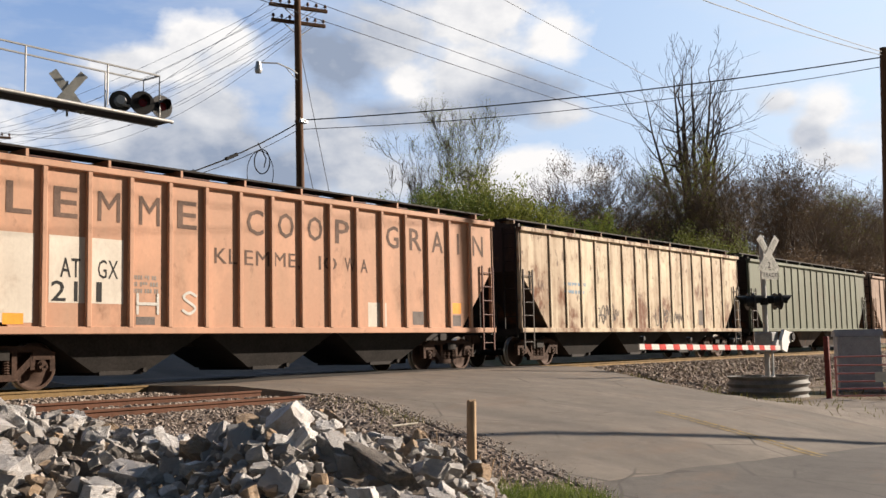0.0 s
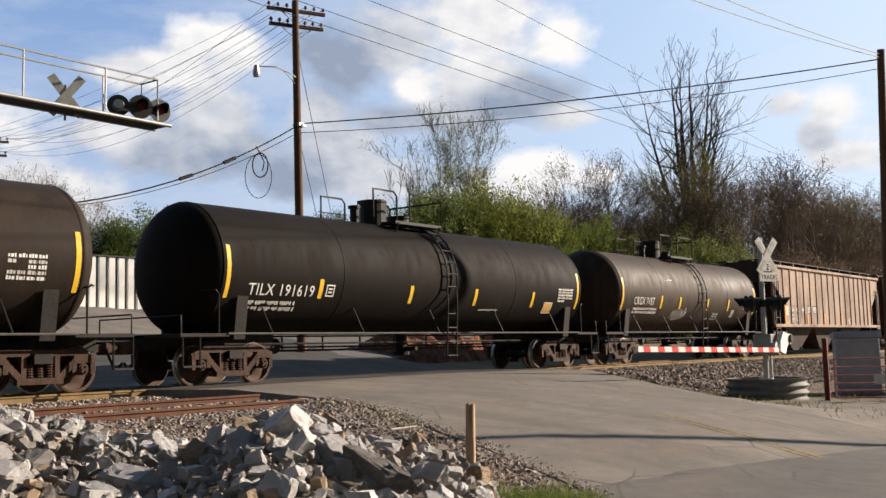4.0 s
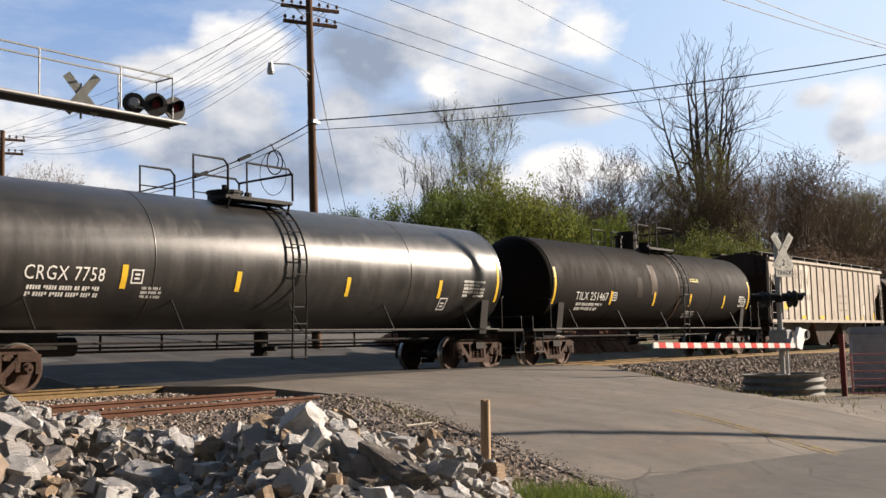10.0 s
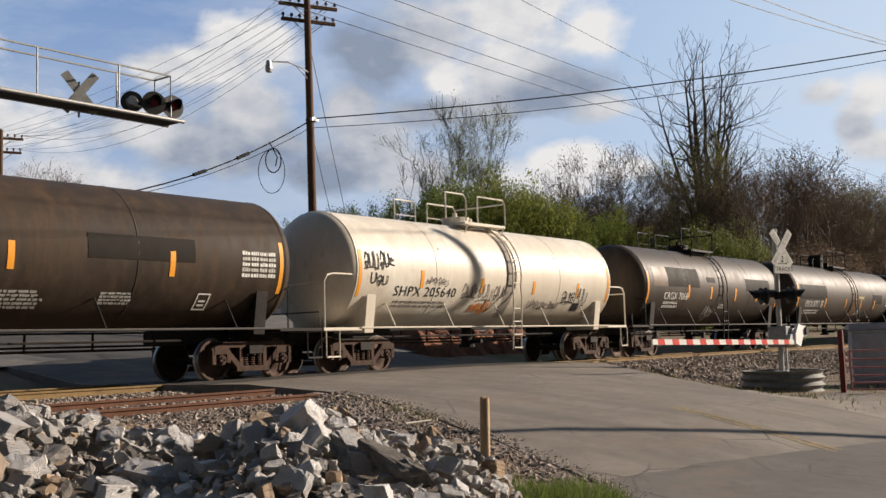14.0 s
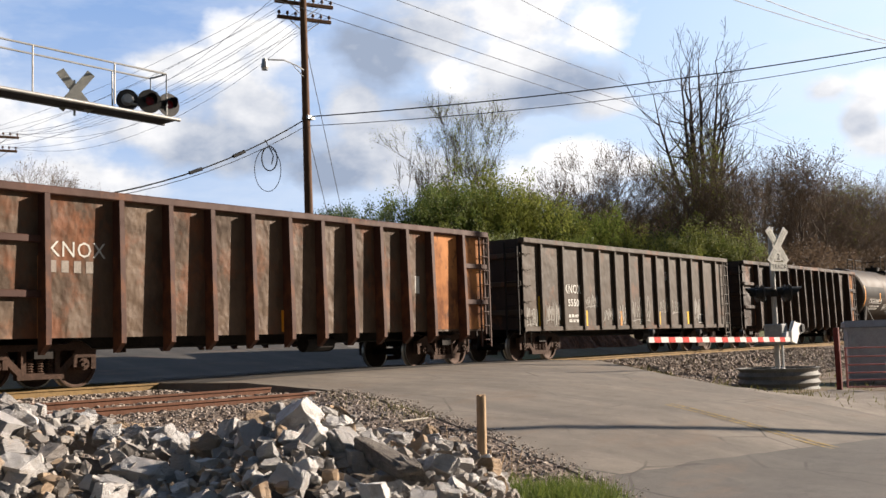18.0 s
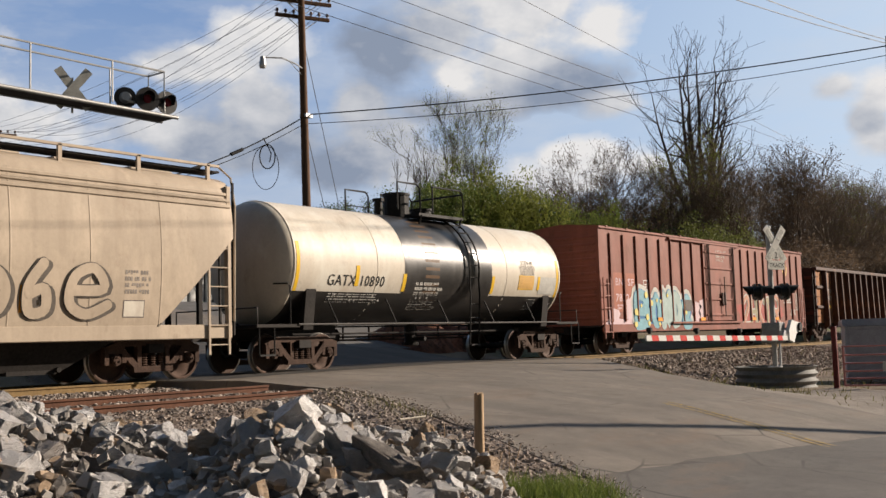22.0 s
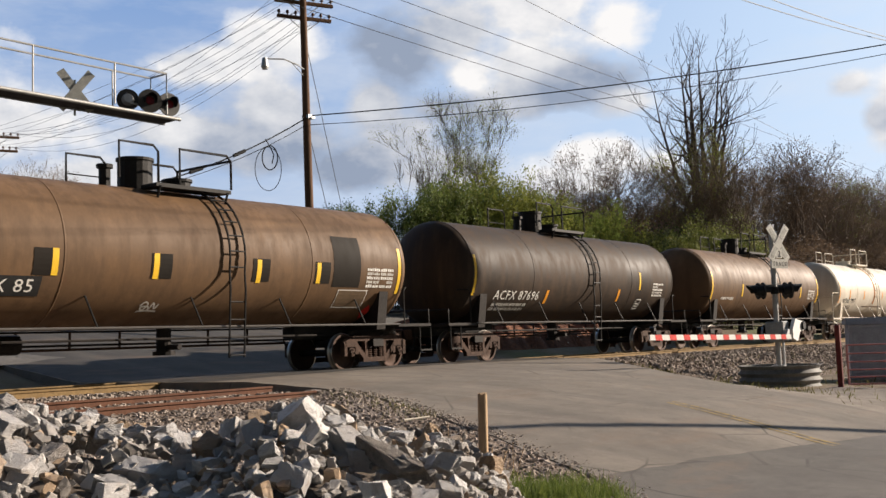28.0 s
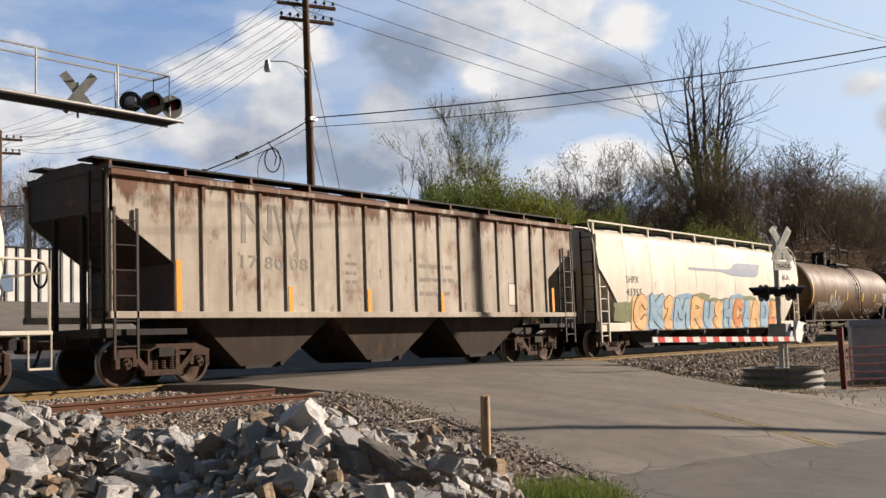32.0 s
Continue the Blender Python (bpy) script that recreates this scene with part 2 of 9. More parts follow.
def asphalt_mat(name="old_asphalt", lo=(0.150, 0.130, 0.108), hi=(0.255, 0.222, 0.182), seed=0.0):
    n = Nodes(name)
    off = (seed, seed * 2, 0)
    a, b, d = n.noise(0.45, 7, 0.65, offset=off), n.noise(60, 3, 0.7), n.noise(2.6, 8, 0.72, offset=off)
    c = n.ramp(a, 0.3, 0.7, lo, hi)
    c = n.mix(n.math("MULTIPLY", n.ramp(d, 0.48, 0.68), 0.45), c, tuple(x * 0.62 for x in lo))
    c = n.mix(n.math("MULTIPLY", n.ramp(n.noise(5.5, 7, 0.7, offset=(3, seed, 1)), 0.55, 0.72), 0.35), c, tuple(min(1, x * 1.35) for x in hi))
    c = n.mix(n.math("MULTIPLY", n.ramp(b, 0.4, 0.75), 0.35), c, tuple(x * 0.6 for x in lo))
    # tyre lanes run with the road, rust and mud are carried off the tracks
    tracks = n.noise(0.9, 5, 0.55, (1.3, 0.10, 1), offset=off)
    c = n.mix(n.math("MULTIPLY", n.ramp(tracks, 0.46, 0.66), 0.45), c, (0.105, 0.094, 0.082))
    c = n.mix(n.math("MULTIPLY", n.ramp(n.noise(0.7, 6, 0.7, (0.5, 1.4, 1), offset=(9, seed, 0)), 0.54, 0.70), 0.4), c, (0.20, 0.135, 0.09))
    v = n.t.nodes.new("ShaderNodeTexVoronoi")
    v.feature = "DISTANCE_TO_EDGE"
    v.inputs["Scale"].default_value = 0.45
    n.t.links.new(n.co.outputs["Object"], v.inputs["Vector"])
    crack = n.ramp(v.outputs["Distance"], 0.004, 0.012, (1, 1, 1), (0, 0, 0))
    c = n.mix(n.math("MULTIPLY", crack, n.math("MULTIPLY", n.ramp(a, 0.45, 0.6), 0.7)), c, (0.05, 0.045, 0.04))
    return n.done(c, 0.85, 0, n.math("ADD", b, n.math("MULTIPLY", d, 1.5)), 0.3, 0.012)


M_GRAVEL, M_SOIL, M_ASPHALT = ballast_mat(), dirt_mat(), asphalt_mat()
M_BROWNGRAVEL = ballast_mat("brown_gravel", (0.075, 0.056, 0.042), (0.26, 0.20, 0.155), (0.085, 0.058, 0.04))
M_ASPHALT2 = asphalt_mat("newer_asphalt", (0.098, 0.089, 0.080), (0.150, 0.136, 0.120), 5.0)
M_RAILSIDE = plain("rusty_rail", (0.115, 0.052, 0.030), 0.75, 0.1, 0.35, 4.0)
M_RAILDUST = plain("dusty_rail", (0.23, 0.155, 0.07), 0.8, 0.0, 0.3, 3.0)
M_TIE = plain("creosote_tie", (0.07, 0.05, 0.04), 0.9, 0, 0.4, 3.0, 0.6)


def wood_mat(name, c, vary=0.45):
    n = Nodes(name)
    a = n.noise(6, 6, 0.65, (4, 4, 0.25))
    b = n.noise(1.2, 4, 0.6)
    col = n.ramp(a, 0.3, 0.7, tuple(x * (1 - vary) for x in c), tuple(x * (1 + vary * 0.6) for x in c))
    col = n.mix(n.math("MULTIPLY", n.ramp(b, 0.4, 0.7), 0.4), col, tuple(x * 0.6 for x in c))
    return n.done(col, 0.85, 0, a, 0.6, 0.02)


M_POLEWOOD = wood_mat("creosoted_pole_wood", (0.13, 0.075, 0.045))
M_POSTWOOD = wood_mat("weathered_post_wood", (0.46, 0.33, 0.21))


def stone_mat(name="limestone", island=False):
    """Broken limestone: most blocks pale, some grey, some stained tan, with faint layers."""
    n = Nodes(name)
    if island:
        pick_ = n.t.nodes.new("ShaderNodeNewGeometry").outputs["Random Per Island"]
    else:
        pick_ = n.t.nodes.new("ShaderNodeObjectInfo").outputs["Random"]
    a, b, d = n.noise(3.0, 7, 0.7), n.noise(26, 5, 0.7), n.noise(2.2, 6, 0.65, (1, 1, 6))
    # island pieces get a darker ramp: the shade of the gaps is in it
    c = n.ramp(pick_, 0.25, 1.0, *(((0.22, 0.20, 0.18), (0.46, 0.44, 0.415)) if island else ((0.29, 0.280, 0.276), (0.74, 0.72, 0.70))))
    c = n.mix(n.ramp(pick_, 0.08, 0.12, (1, 1, 1), (0, 0, 0)), c, (0.36, 0.26, 0.17))
    c = n.mix(n.math("MULTIPLY", n.ramp(a, 0.53, 0.68), 0.5), c, (0.38, 0.29, 0.20))
    c = n.mix(n.math("MULTIPLY", n.ramp(d, 0.50, 0.70), 0.45), c, (0.27, 0.26, 0.255))
    c = n.mix(n.math("MULTIPLY", n.ramp(b, 0.5, 0.75), 0.3), c, (0.20, 0.19, 0.185))
    return n.done(c, 0.9, 0, n.math("ADD", n.math("ADD", a, d), n.math("MULTIPLY", b, 0.6)), 0.85, 0.03)


M_STONE = stone_mat()

# ---- ground, road, tracks ----
RAIL_Y, GAUGE = 18.17, 1.435
TRACK_Y = RAIL_Y + GAUGE / 2


def road_z(y):
    return float(np.interp(y, [-40, -5, 0, 5, 6.5, 8, 12, 15.5, 21.2, 24.5, 30, 40, 52, 400], [-1.5, -1.4, -1.35, -1.08, -0.82, -0.60, -0.20, 0.0, 0.0, 0.50, 1.40, 2.9, 3.3, 3.5]))


def ease(x, a, b):
    k = min(1, max(0, (x - a) / (b - a)))
    return k * k * (3 - 2 * k)


def road_left(y):
    return 0.10 * noise.noise((3.1, y * 0.9, 0)) + 0.05 * noise.noise((8.4, y * 4.3, 0)) + float(np.interp(y, [-6, 0, 5.6, 7.0, 8.1, 9.4, 11.3, 13.4, 60], [4.0, 6.6, 9.95, 10.7, 11.2, 11.9, 12.9, 13.5, 13.0]))


def road_right(y):
    return float(np.interp(y, [-6, 0, 5.8, 7.1, 8.6, 10.0, 11.7, 15, 18, 60], [17.5, 19.2, 20.3, 20.7, 21.1, 22.1, 23.1, 26.4, 28.3, 27.0]))


def ground_z(x, y):
    z = float(np.interp(y, [-40, 0, 5, 6.5, 8, 12, 13.2, 14.2, 16.0, 21.2, 24.5, 30, 40, 52, 400], [-1.5, -1.40, -1.14, -0.88, -0.66, -0.34, -0.28, -0.26, -0.24, -0.22, 0.42, 1.3, 2.75, 3.15, 3.3]))
    low = -0.98 + 0.10 * ease(y, 8, 13)
    if x > 15:
        off = x - road_right(y)
        edge = road_z(y) - 0.10 if y < 16 else z
        k = (1 - ease(y, 12.5, 16.0))
        z += (edge + (min(edge, low) - edge) * ease(off, 0.3, 4.5) - z) * k
    return z + 0.03 * noise.noise(Vector((x * 0.7, y * 0.7, 0)))


def verge_z(x, y):
    """The gravel verge, which rises to the road's edge."""
    l = road_left(y)
    k = ease(x, l - 1.3, l - 0.05)
    return (ground_z(x, y) + 0.05) * (1 - k) + (road_z(y) - 0.008) * k


def spread(a, b, fine0, fine1, step, grow=1.25):
    """Places from a to b, close together between fine0 and fine1 and wider and wider outside."""
    out = list(np.arange(fine0, fine1 + step, step))
    s, x = step, out[-1]
    while x < b:
        s *= grow
        x += s
        out.append(min(x, b))
    s, x = step, out[0]
    while x > a:
        s *= grow
        x -= s
        out.insert(0, max(x, a))
    return out


def build_ground():
    xs, ys = spread(-900, 2500, -6, 40, 0.5), spread(-900, 2500, -2, 30, 0.4)
    nx = len(xs)
    g = Geo()

    def zz(x, y):
        if road_left(y) + 0.5 < x < road_right(y) - 0.5 and -60 < y < 60:
            return road_z(y) - 0.25
        return ground_z(x, y)
    g.v = [(x, y, zz(x, y)) for y in ys for x in xs]
    g.f = [(j * nx + i, j * nx + i + 1, (j + 1) * nx + i + 1, (j + 1) * nx + i) for j in range(len(ys) - 1) for i in range(nx - 1)]
    whole("ground", g, M_SOIL, "bare brown soil with sparse grass beside the railway", "ground", kind="structure", smooth=180)
    # gravel bed along the two tracks, and the gravel verge
    g = Geo()
    prof = [(11.0, -0.45), (12.0, -0.36), (12.8, -0.26), (13.3, -0.22), (14.2, -0.19), (15.6, -0.21), (16.6, -0.18), (17.2, -0.15), (18.0, -0.15), (19.8, -0.12), (20.8, -0.12), (21.4, -0.16), (22.4, -0.2)]
    for x0, x1, st in ((-60, 13.4, 0.6), (28.6, 320, 1.5)):
        rs = []
        for x in np.arange(x0, x1 + st, st):
            x = min(x, x1)
            rs.append([(x, y + 0.1 * noise.noise((x, y, 3)), (z if x0 < 0 else ground_z(x, y) - 0.1 if y in (11.0, 22.4) else ground_z(x, y) + 0.05 if y < 16.4 else max(z, ground_z(x, y) + 0.04)) + 0.03 * noise.noise((x * 1.7, y * 1.7, 1))) for y, z in prof])
        g = Geo().rings(rs, close=False, cap=False)
        whole("ballast", g, M_GRAVEL if x0 < 0 else M_BROWNGRAVEL, "grey-brown crushed stone ballast along the railway tracks" if x0 < 0 else "dirty brown ballast and soil along the railway tracks", "ballast", kind="structure", smooth=180)
    g = Geo()
    rs = []
    for y in np.arange(1.5, 13.6, 0.4):
        l = road_left(y)
        w = 1.3 + 0.9 * noise.noise((0.5, y * 0.6, 4))
        rs.append([(x, y, (verge_z(x, y) - 0.12 * ease(x, l, l + 0.3)) if x > w + 0.2 and y > 1.9 else ground_z(x, y) - 0.12) for x in np.linspace(w, l + 0.5, 40)])
    g.rings(rs, close=False, cap=False)
    whole("gravel_verge", g, M_GRAVEL, "loose brown gravel verge between road and tracks", "gravel", kind="structure", smooth=180)
    # the road
    g = Geo()
    rs = []
    for y in np.concatenate([np.arange(-60, -6, 3), np.arange(-6, 30, 0.5), np.arange(30, 53, 2)]):
        l, r = road_left(y), road_right(y)
        rs.append([(l - 0.15, y, road_z(y) - 0.3)] + [(l + (r - l) * k, y, road_z(y) + 0.05 * math.sin(math.pi * k) + 0.012 * noise.noise((k * 9, y, 2))) for k in np.linspace(0, 1, 15)] + [(r + 0.15, y, road_z(y) - 0.3)])
    g.rings(rs, close=False, cap=False)
    whole("road", g, M_ASPHALT, "worn grey asphalt road with cracks crossing the tracks", "road", kind="structure", smooth=60)


def strip(pts, width, lift, n=1):
    """A painted stripe that lies on the road along the points."""
    g = Geo()
    rs = []
    for (x, y), (x2, y2) in zip(pts, pts[1:] + [(2 * pts[-1][0] - pts[-2][0], 2 * pts[-1][1] - pts[-2][1])]):
        d = Vector((x2 - x, y2 - y)).normalized() * width / 2
        rs.append([(x - d.y, y + d.x, road_zz(x - d.y, y + d.x) + lift), (x + d.y, y - d.x, road_zz(x + d.y, y - d.x) + lift)])
    return g.rings(rs, close=False, cap=False)


def road_zz(x, y):
    l, r = road_left(y), road_right(y)
    k = min(1, max(0, (x - l) / (r - l)))
    return road_z(y) + 0.05 * math.sin(math.pi * k) + 0.012 * noise.noise((k * 9, y, 2))


def rail_bar(x0, x1, y, top, mat, label, h=0.17):
    w = 0.036
    o = [(-0.07, -h), (0.07, -h), (0.07, -h + 0.02), (0.012, -h + 0.04), (0.012, -0.045), (w, -0.035), (w, -0.006), (w - 0.008, 0), (-w + 0.008, 0), (-w, -0.006), (-w, -0.035), (-0.012, -0.045), (-0.012, -h + 0.04), (-0.07, -h + 0.02)]
    g = Geo().prism([(y + a, top + b) for a, b in o], "x", x0, x1)
    return whole("rail", g, mat, label, "rail", kind="structure")


def build_track():
    for y in (RAIL_Y, RAIL_Y + GAUGE):
        rail_bar(-60, 320, y - 0.036 if y == RAIL_Y else y + 0.036, 0.0, M_RAILDUST, "dusty steel running rail of the main track")
    for k, x in enumerate(np.arange(-8, 120, 0.55)):
        if 13.2 < x < 28.6:
            continue
        g = Geo().box(x - 0.11, x + 0.11, TRACK_Y - 1.3, TRACK_Y + 1.3, -0.30, -0.16 + 0.01 * math.sin(k * 2.3))
        whole("railway_tie", g, M_TIE, "dark creosoted wooden railway tie in ballast", "railway tie", group="ties of the main track")
    rail_bar(-60, 13.2, 14.45, -0.06, M_RAILSIDE, "rusty rail of the disused siding")
    rail_bar(-60, 12.9, 13.02, -0.12, M_RAILSIDE, "rusty rail of the disused siding")


build_ground()
build_track()


def build_road_marks():
    yn = Nodes("worn_yellow_paint")
    yl = yn.done(yn.mix(yn.ramp(yn.noise(9, 6, 0.75), 0.42, 0.58), (0.34, 0.24, 0.075), (0.15, 0.13, 0.10)), 0.85)
    for o in (-0.11, 0.11):
        pts = [(15.25 + (16.65 - 15.25) * k / 7 + o, 4.9 + (8.2 - 4.9) * k / 7) for k in range(8)]
        whole("lane_line", strip(pts, 0.09, 0.006), yl, "worn yellow centre line painted on asphalt", "lane marking", kind="structure")
    # darker resurfaced stretch in front
    g = Geo()
    rs = []
    for s in np.linspace(0, 1, 30):
        row = []
        for k in np.linspace(0.005, 0.995, 40):
            y0 = -6 + 11.4 * s
            x = road_left(y0) + (road_right(y0) - road_left(y0)) * k
            edge = 6.02 - 0.164 * (x - 10.3) + 0.10 * noise.noise((x * 1.1, 0, 5)) + 0.04 * noise.noise((x * 5.0, 0, 8))
            y = -6 + (edge + 6) * s
            row.append((max(x, road_left(y) + 0.03), y, road_zz(x, y) + 0.005))
        rs.append(row)
    g.rings(rs, close=False, cap=False)
    whole("asphalt_patch", g, M_ASPHALT2, "smooth darker asphalt resurfacing on the road", "road patch", kind="structure", smooth=60)


def build_crossing():
    """Dark asphalt at the rails; beyond them its tone holds the train's shade."""
    dark = asphalt_mat("dark_asphalt_with_shade", (0.040, 0.038, 0.036), (0.075, 0.070, 0.064), 8.0)
    for y0, y1 in ((16.75, RAIL_Y - 0.10), (RAIL_Y + 0.09, RAIL_Y + GAUGE - 0.09), (RAIL_Y + GAUGE + 0.10, 30.0)):
        rs = []
        for y in np.linspace(y0, y1, max(3, int((y1 - y0) / 0.4))):
            l, r = road_left(y) + 0.05, road_right(y) - 0.05
            e = 0.35 * noise.noise((y * 0.9, 1.5, 0))
            rs.append([(x, y + (0.16 * noise.noise((x * 0.8, 4.2, 0)) if y == y0 and y0 < 17 else 0), road_zz(x, y) + 0.006) for x in np.linspace(l + abs(e) * 0.3, r, 24)])
        whole("crossing_surface", Geo().rings(rs, close=False, cap=False), dark, "dark patched asphalt of the level crossing, train shade in its far part", "road patch", kind="structure", smooth=60)


def build_drive():
    """Pale gravel drive from the road to the farm gate."""
    rs = []
    for y in np.linspace(2.0, 9.6, 26):
        l = road_right(y) - 0.3
        r = 27.6 + 0.5 * (y - 6) + 0.5 * noise.noise((1.0, y * 0.7, 3)) if y > 4 else 33.0
        rs.append([(x, y, max(ground_z(x, y), -1.3) + (0.045 if 0 < j < 23 and y < 9.4 else -0.1) + (0.05 * (1 - ease(x, l, l + 1.2)))) for j, x in enumerate(np.linspace(l, r, 24))])
    n = Nodes("pale_drive_gravel")
    a, b = n.noise(1.2, 7, 0.7), n.noise(40, 4, 0.7)
    c = n.ramp(a, 0.3, 0.7, (0.17, 0.145, 0.12), (0.30, 0.265, 0.225))
    c = n.mix(n.math("MULTIPLY", n.ramp(b, 0.45, 0.7), 0.5), c, (0.11, 0.09, 0.075))
    whole("gravel_drive", Geo().rings(rs, close=False, cap=False), n.done(c, 0.95, 0, b, 0.6, 0.02), "pale compacted gravel drive leading to the gate", "drive", kind="structure", smooth=180)


build_road_marks()
build_crossing()
build_drive()

# ---- freight train ----
# Along the train: where each car stands at the clip's start; the train then runs on by RUN metres
RUN = [(0, 0.0), (2, 29.05), (4, 57.9), (6, 86.87), (8, 115.8), (10, 144.6), (12, 173.5), (14, 202.85), (16, 232.45), (18, 262.2), (20, 291.95), (22, 321.8), (24, 351.8), (26, 381.85), (28, 411.75), (30, 441.5), (32, 471.1)]
WHEEL_R = 0.457
SPUN = []


def text_mesh(text, height, condensed=1.0):
    cu = bpy.data.curves.new("lettering", "FONT")
    cu.body, cu.size, cu.resolution_u = text, height / 0.72, 2
    cu.space_character = 1.08
    cu.offset = 0.0 if set(text) & set("MWNKX") else 0.012 * height
    ob = bpy.data.objects.new("lettering", cu)
    scene.collection.objects.link(ob)
    me = bpy.data.meshes.new_from_object(ob.evaluated_get(bpy.context.evaluated_depsgraph_get()))
    bpy.data.objects.remove(ob)
    bpy.data.curves.remove(cu)
    if condensed != 1.0:
        for v in me.vertices:
            v.co.x *= condensed
    return me


def wrap_point(car, x, z, off=0.004):
    """The place on a car's near side at x along it and z up."""
    if car["shape"] == "tank":
        r = car["r"] + off
        a = (z - car["zc"]) / r
        a = max(-0.99, min(0.99, a))
        return (x, -math.sqrt(max(0, 1 - a * a)) * r, z)
    if car["shape"] == "flow":
        return (x, -(flow_y(car, z) if z > 1.14 else max(1.5, flow_y(car, z))) - off, z)
    return (x, -car["hw"] - off, z)


def lettering(car, text, x0, x1, z0, z1, mat, label=""):
    """Words that fill the box from x0 to x1 and z0 to z1 on the near side."""
    me = text_mesh(text, 1.0)
    xs, ys = [v.co.x for v in me.vertices], [v.co.y for v in me.vertices]
    lo, hi, b, t = min(xs), max(xs), min(ys), max(ys)
    for v in me.vertices:
        v.co = (x0 + (v.co.x - lo) / (hi - lo) * (x1 - x0), 0, z0 + (v.co.y - b) / (t - b) * (z1 - z0))
    if car["shape"] != "flat":
        bm = bmesh.new()
        bm.from_mesh(me)
        k = z0 + 0.06
        while k < z1:
            bmesh.ops.bisect_plane(bm, geom=bm.verts[:] + bm.edges[:] + bm.faces[:], plane_co=(0, 0, k), plane_no=(0, 0, 1))
            k += 0.06
        bm.to_mesh(me)
        bm.free()
    for v in me.vertices:
        v.co = wrap_point(car, v.co.x, v.co.z, 0.006)
    me.update()
    part("lettering", me, mat, car["ob"], label)


def blocks(car, n, x0, x1, z0, z1, mat, gap=0.3, name="lettering_block"):
    """Writing that is not spelled out: one plain block for each letter."""
    w = (x1 - x0) / (n + (n - 1) * gap)
    for k in range(n):
        x = x0 + k * w * (1 + gap)
        patch(car, x, z0, w, z1 - z0, mat, name, off=0.005)


def scrawl(car, x0, x1, z0, z1, mat, seed, strokes=9, width=0.035, name="graffiti_tag"):
    """A sprayed tag: one running line of loops and spikes, and a stroke across it."""
    rnd = random.Random(seed)
    g = Geo()
    w, h, mid = x1 - x0, z1 - z0, (z0 + z1) / 2
    runs = max(1, strokes // 3)
    for r in range(runs):
        a, b = x0 + w * r / runs, x0 + w * (r + 1) / runs - 0.06 * w / runs
        n = max(2, strokes // runs)
        pts = []
        for k in range(n):
            c = a + (b - a) * (k + 0.5) / n
            q = (b - a) / n
            top, low = mid + h * rnd.uniform(0.15, 0.5), mid - h * rnd.uniform(0.2, 0.5)
            kind = rnd.randrange(3)
            if kind == 0:
                pts += [(c - 0.45 * q, low), (c - 0.15 * q, top), (c + 0.15 * q, low + 0.2 * h), (c + 0.4 * q, top * 0.6 + mid * 0.4)]
            elif kind == 1:
                pts += [(c - 0.4 * q, mid), (c, top), (c + 0.35 * q, mid + 0.1 * h), (c, low), (c - 0.3 * q, mid - 0.1 * h), (c + 0.45 * q, low + 0.3 * h)]
            else:
                pts += [(c - 0.4 * q, top), (c - 0.35 * q, low), (c + 0.3 * q, low + 0.1 * h), (c + 0.35 * q, top)]
        ribbon(g, car, smooth_path(pts, 4), width)
        if rnd.random() < 0.6:
            ribbon(g, car, smooth_path([(a, low - 0.04 * h), ((a + b) / 2, low + 0.05 * h), (b, low - 0.02 * h)], 4), width)
    return part(name, g, mat, car["ob"])


